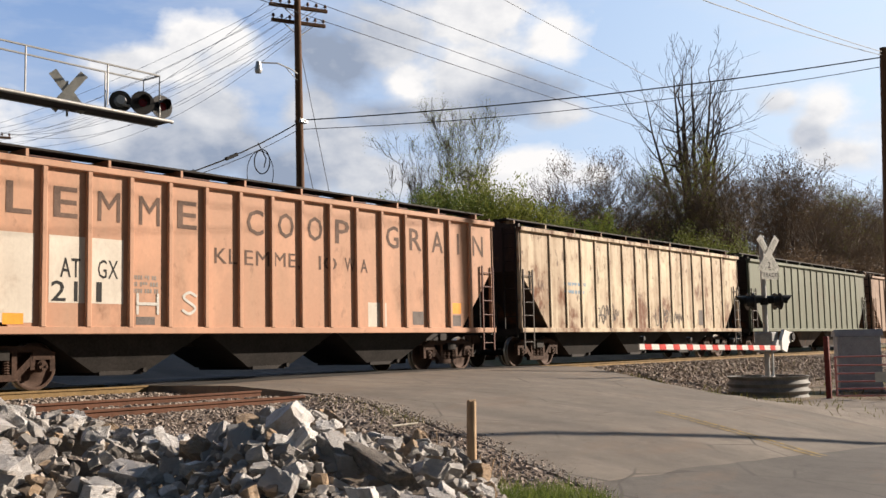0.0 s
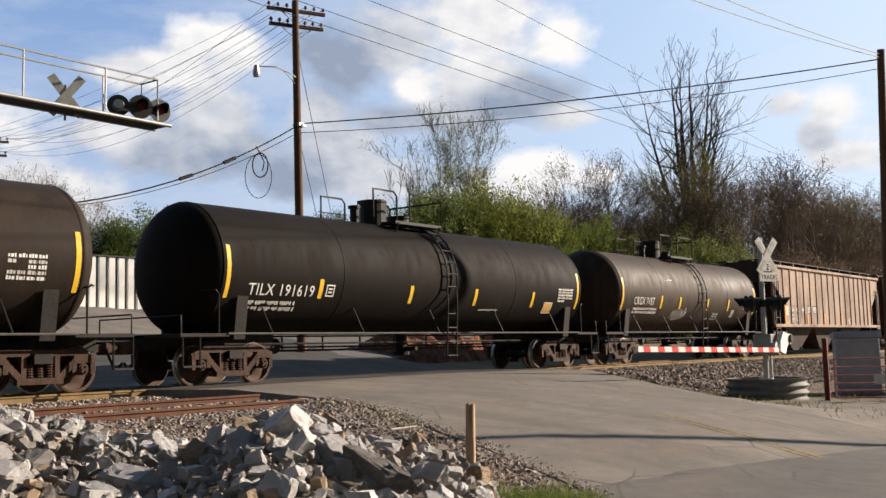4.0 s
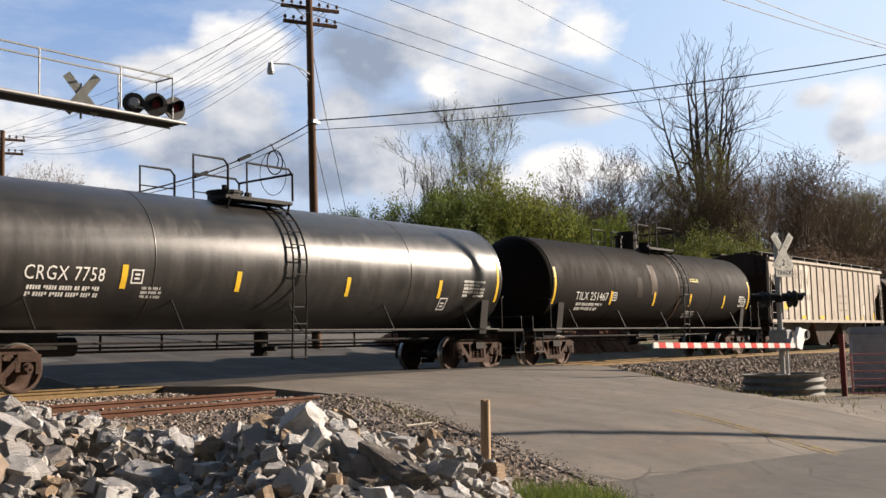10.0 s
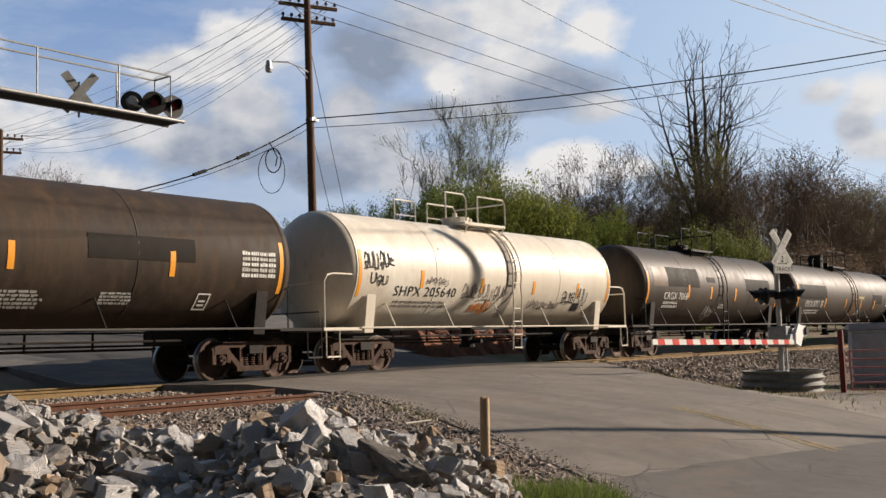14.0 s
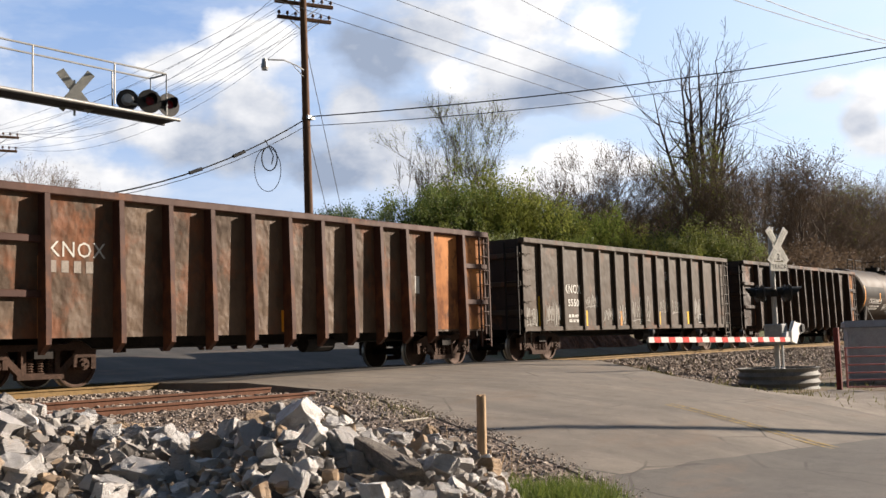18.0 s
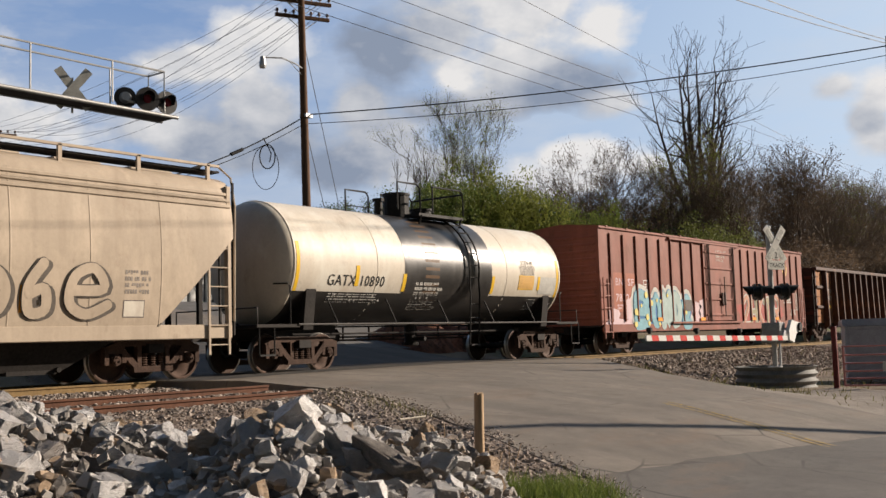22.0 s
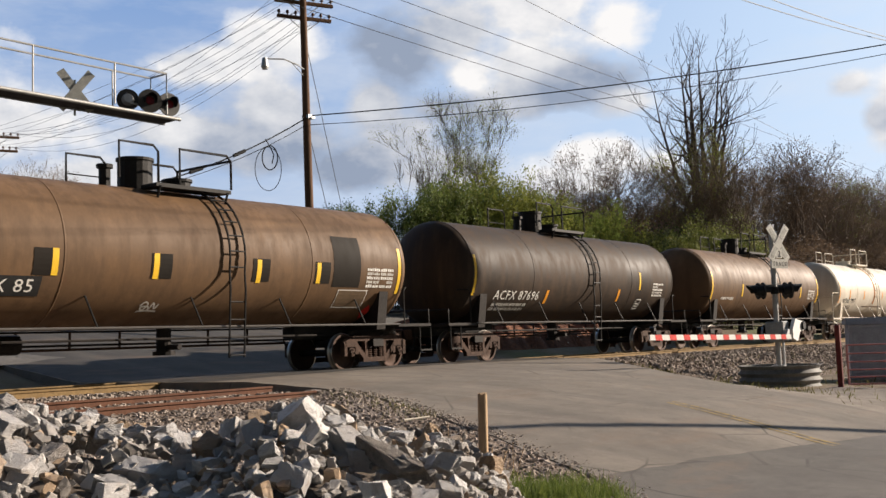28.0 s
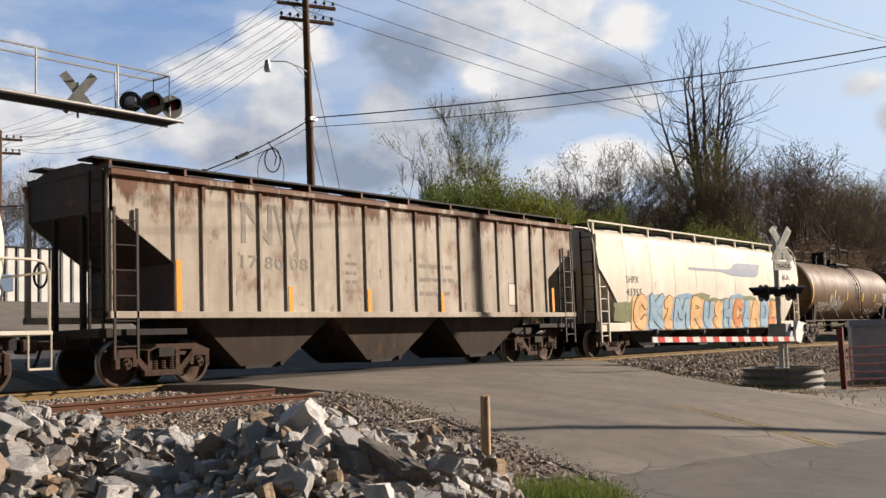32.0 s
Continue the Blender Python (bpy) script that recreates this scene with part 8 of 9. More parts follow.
def flasher(parent, m, R=0.30, body=None):
    """One light: round back plate, hood, lens. It shines along -y of m."""
    head = part("light_backplate", Geo().cyl(m @ Vector((0, 0.0, 0)), m @ Vector((0, 0.03, 0)), R, 24), M_BACKPLATE, parent)
    part("light_housing", Geo().cyl(m @ Vector((0, 0.03, 0)), m @ Vector((0, 0.22, 0)), 0.17, 14, 0.12), body or M_SIGNAL, head)
    part("light_lens", Geo().cyl(m @ Vector((0, -0.03, 0)), m @ Vector((0, 0.01, 0)), 0.115, 16), M_LENS, head, "dark red signal lens")
    rs = []
    for d in (0.0, -0.33):
        rs.append([m @ Vector((0.175 * math.cos(a), d if d == 0 else d * (0.45 + 0.55 * max(0, math.sin(a))), 0.175 * math.sin(a))) for a in np.linspace(radians(-20), radians(200), 14)])
    rs += [[m @ Vector((0.168 * math.cos(a), d if d == 0 else d * (0.45 + 0.55 * max(0, math.sin(a))), 0.168 * math.sin(a))) for a in np.linspace(radians(-20), radians(200), 14)] for d in (-0.33, 0.0)]
    part("light_hood", Geo().rings(rs, close=False, cap=False), M_SIGNAL, head, smooth=40)


M_DULLALU = plain("dull_sign_back", (0.40, 0.40, 0.37), 0.55, 0.3, 0.25, 5.0)


def crossbuck(parent, m, size=1.22, mat=None):
    for s in (-1, 1):
        r = m @ Matrix.Rotation(radians(s * 52), 4, "Y")
        blade = part("crossbuck_blade", Geo().box(-size / 2, size / 2, -0.012 + s * 0.008, 0.004 + s * 0.008, -0.115, 0.115, r), mat or M_SIGNWHITE, parent)
        if mat:
            continue
        for u in (-0.42, 0.13):
            part("blade_lettering", Geo().box(size * u, size * (u + 0.29), -0.016 + s * 0.008, -0.0135 + s * 0.008, -0.06, 0.06, r), M_DULLALU, blade)


def build_cantilever():
    y = 24.0
    ob = thing("cantilever_signal", "aluminium cantilever crossing signal with walkway and red lights over the road", "crossing signal", pose(0, y, 0))
    x0, x1 = 8.6, 18.35
    part("mast", Geo().cyl((x0, 0.3, -0.5), (x0, 0.3, 8.0), 0.16, 14), M_ALU, ob)
    for yy in (-0.36, 0.36):
        part("walkway_beam", Geo().cyl((x0 - 0.3, yy, 7.12), (x1, yy, 7.12), 0.055, 12), M_ALU, ob, smooth=50)
        for k in range(4):
            x = x0 + 0.55 + k * 2.36
            part("rail_post", Geo().cyl((x + (0.42 if yy > 0 else 0), yy, 7.24), (x + (0.42 if yy > 0 else 0), yy, 8.34), 0.026, 6), M_ALU, ob)
        part("handrail", Geo().pipe([(x0, yy, 8.34), (x1 - 0.45, yy, 8.36), (x1 - 0.45, yy, 7.2)], 0.026), M_ALU, ob)
    g = Geo()
    for k in range(26):
        x = x0 + 0.2 + k * 0.37
        g.box(x, x + 0.05, -0.31, 0.31, 7.12, 7.15)
    part("walkway_grating", g, M_DECK, ob)
    part("deck_plate", Geo().box(x0, x1 - 0.1, -0.30, 0.30, 7.085, 7.11), M_UNDERDECK, ob)
    part("end_rail", Geo().pipe([(x1 - 0.45, -0.36, 8.36), (x1 - 0.45, 0.36, 8.36)], 0.026), M_ALU, ob)
    crossbuck(ob, pose(15.42, 0.2, 7.55, 0, 0, -22), 1.30, M_DULLALU)
    part("crossbuck_post", Geo().cyl((15.42, 0.25, 6.9), (15.42, 0.25, 7.85), 0.03, 8), M_ALU, ob)
    for x, yaw in ((17.40, -22), (18.05, -6)):
        flasher(ob, pose(x, -0.28, 7.52, 0, 0, yaw), 0.33)
    flasher(ob, pose(16.95, 0.1, 7.54, 0, 0, 150), 0.30, M_GALV)
    part("light_bar", Geo().cyl((16.9, -0.05, 7.42), (18.1, -0.05, 7.42), 0.035, 8), M_ALU, ob)


def build_gate_signal():
    mx, my = 29.42, 11.05
    ob = thing("crossing_gate", "crossing signal mast with crossbuck, lights and lowered striped gate arm", "crossing gate", pose(mx, my, 0))
    part("mast", Geo().cyl((0, 0, -1.0), (0, 0, 3.6), 0.075, 12).cyl((0, 0, 3.6), (0, 0, 3.66), 0.085, 12), M_ALU, ob)
    face = -67
    m = pose(0.10, -0.18, 3.16, 0, 0, face)
    crossbuck(ob, pose(0.05, -0.17, 3.12, 0, 0, -20), 1.22)
    pm = pose(0.05, -0.17, 2.52, 0, 0, -20)
    pl = part("track_plate", Geo().box(-0.34, 0.34, -0.01, 0.01, -0.13, 0.13, pm), M_SIGNWHITE, ob)
    me = text_mesh("TRACKS", 0.13)
    for v in me.vertices:
        v.co = pm @ Vector((v.co.x - 0.29, -0.014, v.co.y - 0.065))
    part("plate_lettering", me, M_BLACK, pl)
    np_ = part("number_plate", Geo().box(-0.13, 0.13, -0.01, 0.01, 0.16, 0.42, pm), M_SIGNWHITE, ob)
    me = text_mesh("2", 0.18)
    for v in me.vertices:
        v.co = pm @ Vector((v.co.x - 0.06, -0.014, v.co.y + 0.2))
    part("plate_lettering", me, M_BLACK, np_)
    for s, yaw in ((-0.42, -20), (0.42, -20)):
        flasher(ob, pose(s * 0.75 + 0.0, -s * 0.66 - 0.08, 1.76, 0, 0, yaw + 62), 0.24)
        flasher(ob, pose(s * 0.75 + 0.0, -s * 0.66 + 0.10, 1.76, 0, 0, yaw + 242), 0.24)
    part("light_bar", Geo().cyl((-0.45, 0.4, 1.76), (0.45, -0.4, 1.76), 0.04, 8).cyl((0, 0, 1.66), (0, 0, 1.86), 0.11, 12), M_SIGNAL, ob)
    # gate machine, counterweights and the arm
    part("gate_machine", Geo().box(-0.24, 0.24, -0.26, 0.26, 0.30, 0.88, b=0.03), plain("grey_machine_paint", (0.28, 0.29, 0.29), 0.5), ob)
    part("arm_hub", Geo().cyl((-0.1, -0.38, 0.52), (-0.1, -0.26, 0.52), 0.14, 14), M_GALV, ob)
    g = Geo()
    g.prism([(0.05, 0.38), (0.42, 0.30), (0.62, 0.56), (1.02, 0.62), (1.02, 0.86), (0.55, 0.90), (0.32, 0.95), (0.05, 0.66)], "y", -0.44, -0.34)
    cw = part("counterweight_arm", g, plain("white_gate_paint", (0.75, 0.75, 0.73), 0.5, 0, 0.1), ob)
    part("counterweight", Geo().cyl((0.85, -0.5, 0.74), (0.85, -0.28, 0.74), 0.12, 12), M_SIGNAL, cw)
    L = 6.9
    w, red = plain("white_gate_board", (0.76, 0.75, 0.72), 0.5, 0, 0.1), M_RED
    dirn = Vector((-1, 0.13, 0.008)).normalized()
    a = math.degrees(math.atan2(dirn.y, dirn.x))
    at_arm = pose(-0.1, -0.42, 0.43, 0, -1.1, a)
    arm = part("gate_arm", Geo().box(0.0, L, -0.018, 0.018, -0.066, 0.066, at_arm), w, ob, "white gate arm with red stripes")
    for k in range(11):
        x = 0.28 + k * 0.61
        o = [(x, -0.066), (x + 0.28, -0.066), (x + 0.32, 0.066), (x + 0.04, 0.066)]
        gg = Geo().prism([(u, z) for u, z in o if u < L], "y", 0.0185, 0.021)
        gg.v = [tuple(at_arm @ Vector(q)) for q in gg.v]
        part("red_stripe", gg, red, arm)
        gg = Geo().prism([(u, z) for u, z in o if u < L], "y", -0.021, -0.0185)
        gg.v = [tuple(at_arm @ Vector(q)) for q in gg.v]
        part("red_stripe", gg, red, arm)
    for x in (2.6, 4.7, 6.75):
        q = at_arm @ Vector((x, 0, 0.1))
        part("gate_lamp", Geo().cyl(q, q + Vector((0, 0, 0.12)), 0.045, 8).cyl(q + Vector((0, 0.06, 0.1)), q + Vector((0, -0.06, 0.1)), 0.055, 8), M_SIGNAL, arm)
    part("mast_foot", Geo().cyl((0, 0, -0.5), (0, 0, -0.36), 0.2, 12), M_GALV, ob)
    part("cable_conduit", Geo().pipe([(0.16, -0.1, -0.5), (0.16, -0.1, 0.4)], 0.035), M_GALV, ob)
    # the corrugated steel ring round its foot, filled with soil
    R = 1.10
    rs = []
    for k in range(13):
        z = -0.98 + 0.62 * k / 12
        q = R + 0.045 * math.cos(k / 12 * 3 * 2 * math.pi)
        rs.append([(mx + q * math.cos(2 * math.pi * i / 40), my + q * math.sin(2 * math.pi * i / 40), z) for i in range(40)])
    rs += [[(mx + (R - 0.04) * math.cos(2 * math.pi * i / 40), my + (R - 0.04) * math.sin(2 * math.pi * i / 40), z) for i in range(40)] for z in (-0.36, -0.55)]
    ring = thing("culvert_ring", "grey corrugated steel ring round the signal foot", "planter ring", pose(0, 0, 0))
    part("ring_wall", Geo().rings(rs, cap=False), plain("weathered_galvanised_steel", (0.21, 0.21, 0.20), 0.7, 0.1, 0.35, 3.0), ring, smooth=60)
    part("soil_fill", Geo().rings([[(mx + q * math.cos(2 * math.pi * i / 24), my + q * math.sin(2 * math.pi * i / 24), z) for i in range(24)] for q, z in ((R - 0.03, -0.52), (0.6, -0.47), (0.05, -0.45))]), M_SOIL, ring, "bare soil inside the ring")


build_cantilever()
build_gate_signal()


def build_farm_gate():
    # red of the bars, paled to hold the sun's glint on them
    red = plain("glint_pale_gate_paint", (0.46, 0.21, 0.20), 0.55, 0.0, 0.35, 4.0)
    whole("gate_post", Geo().box(-0.065, 0.065, -0.065, 0.065, 0, 1.74, b=0.015), plain("dark_red_post_paint", (0.14, 0.03, 0.026), 0.6, 0.0, 0.35, 4.0), "dark red steel gate post", "post", pose(28.6, 9.1, -1.02))
    ob = thing("pipe_gate", "closed red tubular steel farm gate", "gate", pose(28.72, 8.92, -0.93))
    d = Vector((0.36, -0.93, 0)) * 4.2
    for k, z in enumerate((0.06, 0.25, 0.44, 0.65, 0.87, 1.10)):
        part("gate_bar", Geo().cyl((0, 0, z), d + Vector((0, 0, z)), 0.022, 8), red, ob)
    for t in (0.0, 0.33, 0.66, 1.0):
        part("gate_upright", Geo().cyl(d * t + Vector((0, 0, 0.05)), d * t + Vector((0, 0, 1.11)), 0.030, 8), red, ob)
    part("gate_sign", Geo().box(-0.14, 0.14, -0.012, 0.012, -0.13, 0.13, Matrix.Translation(d * 0.26 + Vector((-0.05, -0.03, 0.55))) @ pose(0, 0, 0, 0, 0, -69)), M_SIGNWHITE, ob, "small white notice hung on the gate")
    cab = thing("signal_cabinet", "dark blue-grey metal signal equipment cabinet", "cabinet", pose(32.9, 9.55, -1.0, 0, 0, -65))
    blue = plain("blue_grey_enamel", (0.34, 0.36, 0.40), 0.5, 0.2, 0.2, 3.0)
    part("cabinet_body", Geo().box(-0.62, 0.62, -0.4, 0.4, 0.1, 1.72, b=0.02), blue, cab)
    part("cabinet_lid", Geo().prism([(-0.47, 1.72), (0.47, 1.72), (0.40, 1.86), (-0.40, 1.92)], "x", -0.68, 0.68), blue, cab)
    part("cabinet_door", Geo().box(-0.52, 0.52, -0.425, -0.4, 0.25, 1.6, b=0.006), blue, cab)
    part("plinth", Geo().box(-0.7, 0.7, -0.5, 0.5, -0.1, 0.1), plain("rough_concrete", (0.33, 0.31, 0.28), 0.9), cab)
    cab2 = thing("transformer_box", "grey steel transformer box behind the gate", "utility box", pose(34.3, 8.1, -1.0, 0, 0, -65))
    gm = plain("grey_green_enamel", (0.13, 0.15, 0.16), 0.5, 0.2, 0.2, 3.0)
    part("box_body", Geo().box(-0.8, 0.8, -0.5, 0.5, 0.0, 1.5, b=0.03), gm, cab2)
    part("box_lid", Geo().box(-0.84, 0.84, -0.54, 0.54, 1.5, 1.6, b=0.02), gm, cab2)


build_farm_gate()


# ---- stake, stones, stick ----
def build_stake():
    rs = []
    for k in np.linspace(0, 1, 7):
        rs.append([(0.055 * math.cos(i * math.pi / 7) * (1 - 0.06 * k) + 0.03 * k, 0.055 * math.sin(i * math.pi / 7) * (1 - 0.06 * k), 1.02 * k - 0.15 + (0.015 * math.sin(i * 2.1) if k == 1 else 0)) for i in range(14)])
    ob = thing("wooden_stake", "weathered round wooden stake standing in gravel", "stake", pose(9.21, 6.77, -0.80))
    part("stake_shaft", Geo().rings(rs), M_POSTWOOD, ob, smooth=40)
    whole("stick", Geo().cyl((0, 0, 0), (0.42, -0.12, 0.02), 0.022, 6, 0.015), plain("bleached_wood", (0.55, 0.50, 0.42), 0.8), "pale broken stick lying on gravel", "stick", pose(11.1, 9.5, -0.42))


def rock_mesh(seed, flat=1.0, cuts=2):
    """A broken block about one metre long: hull of a skewed box with knocked-off corners."""
    rnd = random.Random(seed)
    bm = bmesh.new()
    sk = rnd.uniform(-0.25, 0.25)
    for sx in (-1, 1):
        for sy in (-1, 1):
            for sz in (-1, 1):
                c = Vector((sx * 0.5, sy * 0.36, sz * 0.30 * flat)) * rnd.uniform(0.72, 1.0)
                c.x += sk * c.z + rnd.uniform(-0.10, 0.10)
                c.y += rnd.uniform(-0.12, 0.12)
                if rnd.random() < 0.55:
                    bm.verts.new(c)
                else:
                    for q in range(3):
                        w = c.copy()
                        w[q] *= rnd.uniform(0.35, 0.7)
                        bm.verts.new(w)
    bmesh.ops.convex_hull(bm, input=bm.verts)
    bmesh.ops.delete(bm, geom=[v for v in bm.verts if not v.link_faces], context="VERTS")
    bmesh.ops.subdivide_edges(bm, edges=bm.edges[:], cuts=cuts, use_grid_fill=True)
    for v in bm.verts:
        v.co *= 1 + 0.18 * noise.noise(v.co * 3.4 + Vector((seed, 0, 0))) + 0.12 * noise.noise(v.co * 7.5 + Vector((0, seed, 0))) + 0.05 * noise.noise(v.co * 17 + Vector((seed, seed, 0)))
    me = bpy.data.meshes.new("stone")
    bm.to_mesh(me)
    bm.free()
    me.materials.append(M_STONE)
    return me


def heap_top(x, y):
    """How high the stone heap lies over the ground."""
    t = (x * 0.62 - y * 0.78)      # across the view: small is left
    d = (x * 0.78 + y * 0.62)      # away from the eye
    crest = float(np.interp(t, [-6.2, -5.2, -3.1, -2.5, -2.23, -2.0, -1.6, -1.36, -1.03, -0.8, -0.53, -0.1, 0.15, 0.40, 0.7, 1.0], [0.0, 1.0, 1.06, 1.06, 1.02, 0.97, 0.95, 1.10, 1.29, 1.28, 1.16, 1.15, 1.10, 0.88, 0.46, 0.0]))
    back = float(np.interp(d, [2.6, 3.6, 4.6, 5.6, 6.4, 6.9, 7.7, 8.5, 9.3], [0.0, 0.42, 0.62, 0.82, 0.95, 1.0, 1.0, 0.45, 0.0]))
    return crest * back


def build_stones():
    rnd = random.Random(5)
    kinds = [rock_mesh(40 + k, rnd.uniform(0.7, 1.35)) for k in range(20)]
    bits = [rock_mesh(140 + k, rnd.uniform(0.7, 1.35), 1) for k in range(12)]
    heap = thing("stone_heap", "heap of pale broken limestone boulders beside the tracks", "stone heap", pose(4.5, 5.2, -1.1))
    base = Vector((4.5, 5.2, -1.1))
    # core sheet: its dark colour holds the shade between the boulders
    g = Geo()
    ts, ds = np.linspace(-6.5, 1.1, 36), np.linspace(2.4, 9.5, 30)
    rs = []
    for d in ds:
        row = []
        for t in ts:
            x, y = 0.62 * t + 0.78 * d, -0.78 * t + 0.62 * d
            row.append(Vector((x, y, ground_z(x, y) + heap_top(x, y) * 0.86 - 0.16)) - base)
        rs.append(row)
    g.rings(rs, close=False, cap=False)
    part("heap_core", g, plain("gap_shade_rubble", (0.10, 0.08, 0.062), 0.95, 0, 0.5, 8.0, 0.9), heap, "dark core sheet under the boulders, gap shade in its colour", smooth=180)
    small = Geo()
    placed = []

    def lay(count, lo, hi, sink, gap, as_part):
        done, tries = 0, 0
        while done < count and tries < count * 25:
            tries += 1
            d, t = rnd.uniform(3.9, 8.3), rnd.uniform(-4.7, 0.95)
            x, y = 0.62 * t + 0.78 * d, -0.78 * t + 0.62 * d
            h = heap_top(x, y)
            s = lo + (hi - lo) * rnd.random() ** 1.6
            if h < 0.10 or any((x - a) ** 2 + (y - b) ** 2 < (gap * (s + q)) ** 2 for a, b, q in placed):
                continue
            placed.append((x, y, s if as_part else s * 0.6))
            m = Matrix.LocRotScale(Vector((x, y, ground_z(x, y) + h - sink * s)) - base, Euler((rnd.gauss(0, 0.5), rnd.gauss(0, 0.5), rnd.uniform(0, 6.28))), Vector((s * rnd.uniform(0.95, 1.25), s, s * rnd.uniform(0.9, 1.25))))
            me = rnd.choice(kinds if as_part else bits)
            done += 1
            if as_part:
                part("stone", me, None, heap, at=m)
            else:
                small.add([m @ v.co for v in me.vertices], [tuple(q.vertices) for q in me.polygons])
    lay(14, 0.25, 0.33, 0.0, 0.42, True)
    lay(76, 0.17, 0.25, 0.0, 0.36, True)
    lay(210, 0.11, 0.18, 0.0, 0.33, True)
    lay(1100, 0.06, 0.13, 0.15, 0.25, False)
    lay(1500, 0.04, 0.08, 0.4, 0.20, False)
    tagged(part("rubble", small, stone_mat("gap_shaded_limestone", True), heap, "small broken stones filling the gaps"), kind="stuff")
    slab = rock_mesh(79, 0.7)
    dark = plain("dark_layered_stone", (0.20, 0.175, 0.15), 0.85, 0, 0.55, 7.0, 1.0)
    slab.materials.clear()
    slab.materials.append(dark)
    part("slab", slab, None, heap, "long dark layered slab of stone", at=Matrix.LocRotScale(Vector((4.76, 4.16, -0.03)) - base, Vector((-0.24, -0.746, -0.20)).to_track_quat("X", "Z"), Vector((0.64, 0.24, 0.26))))
    # loose gravel
    g = Geo()
    o = [(-1, -0.8, -0.6), (1, -0.7, -0.5), (0.8, 0.9, -0.6), (-0.9, 0.8, -0.4), (-0.5, -0.4, 0.6), (0.6, -0.3, 0.7), (0.4, 0.6, 0.5)]
    fc = [(0, 3, 2, 1), (0, 1, 5, 4), (1, 2, 6, 5), (2, 3, 6), (3, 0, 4, 6), (4, 5, 6)]

    def pebble(x, y, z, s):
        a = rnd.uniform(0, 6.28)
        c, w = math.cos(a) * s, math.sin(a) * s
        q = rnd.uniform(0.6, 1.1)
        g.add([(x + c * u - w * v * q, y + w * u + c * v * q, z + k * s * 0.8) for u, v, k in o], fc)
    for _ in range(15000):
        y = rnd.uniform(4.2, 13.2)
        x = rnd.uniform(3.5, road_left(y) - 0.05) if rnd.random() < 0.93 else road_left(y) + abs(rnd.gauss(0, 0.22))
        if heap_top(x, y) > 0.3:
            continue
        pebble(x, y, max(verge_z(x, y), road_z(y) + 0.004 if x > road_left(y) else -9) + 0.004, rnd.choice((0.015, 0.02, 0.028, 0.042)) if x < road_left(y) else rnd.choice((0.010, 0.014, 0.02)))
    for _ in range(5200):
        y = rnd.uniform(12.6, 17.9)
        x = rnd.uniform(3.5, 13.3)
        pebble(x, y, float(np.interp(y, [11.0, 12.0, 12.8, 13.3, 14.2, 15.6, 16.6, 17.2, 18.0], [-0.45, -0.36, -0.26, -0.22, -0.19, -0.21, -0.18, -0.15, -0.15])) + 0.01, rnd.choice((0.025, 0.035, 0.05)))
    for _ in range(7000):
        y = rnd.uniform(12.4, 17.9)
        x = rnd.uniform(28.7, 50)
        pebble(x, y, (ground_z(x, y) + 0.05 if y < 16.4 else max(float(np.interp(y, [16.4, 16.6, 17.2, 18.0], [-0.185, -0.18, -0.15, -0.15])), ground_z(x, y) + 0.04)) + 0.02, rnd.choice((0.03, 0.04, 0.05, 0.065)))
    n = Nodes("loose_gravel")
    geo = n.t.nodes.new("ShaderNodeNewGeometry")
    c = n.ramp(geo.outputs["Random Per Island"], 0, 1, (0.10, 0.078, 0.062), (0.42, 0.36, 0.31))
    m = n.done(c, 0.9)
    whole("gravel", g, m, "loose brown and grey gravel on the verge", "gravel", kind="stuff")


build_stake()
build_stones()

# ---- trees and shrubs ----
def bark_mat(name, c):
    n = Nodes(name)
    a = n.noise(5, 5, 0.7, (3, 3, 0.6))
    return n.done(n.ramp(a, 0.3, 0.7, tuple(x * 0.55 for x in c), tuple(x * 1.4 for x in c)), 0.9, 0, a, 0.5, 0.03)


def leaf_mat(name, a, b):
    n = Nodes(name)
    geo = n.t.nodes.new("ShaderNodeNewGeometry")
    info = n.t.nodes.new("ShaderNodeObjectInfo")
    c = n.ramp(geo.outputs["Random Per Island"], 0, 1, a, b)
    c = n.mix(n.math("MULTIPLY", info.outputs["Random"], 0.35), c, tuple(0.5 * (x + y) * 0.6 for x, y in zip(a, b)))
    m = n.done(c, 0.6)
    n.b.inputs["Transmission Weight"].default_value = 0.0
    tr = n.t.nodes.new("ShaderNodeBsdfTranslucent")
    n.put(tr.inputs["Color"], c)
    mx = n.t.nodes.new("ShaderNodeMixShader")
    mx.inputs[0].default_value = 0.35
    out = n.t.nodes["Material Output"]
    n.t.links.new(n.b.outputs[0], mx.inputs[1])
    n.t.links.new(tr.outputs[0], mx.inputs[2])
    n.t.links.new(mx.outputs[0], out.inputs["Surface"])
    return m


M_BARK = bark_mat("grey_brown_bark", (0.062, 0.047, 0.037))
M_BARKPALE = bark_mat("pale_bark", (0.17, 0.135, 0.105))
M_BARKWOOD = bark_mat("woodland_bark", (0.135, 0.106, 0.085))
M_LEAFSPRING = leaf_mat("spring_leaves", (0.14, 0.165, 0.03), (0.29, 0.31, 0.08))
M_LEAFGREEN = leaf_mat("green_leaves", (0.07, 0.11, 0.025), (0.20, 0.24, 0.06))
M_LEAFDARK = leaf_mat("dark_evergreen_leaves", (0.012, 0.035, 0.010), (0.045, 0.085, 0.022))
M_BUDS = leaf_mat("reddish_buds", (0.095, 0.066, 0.048), (0.20, 0.145, 0.095))


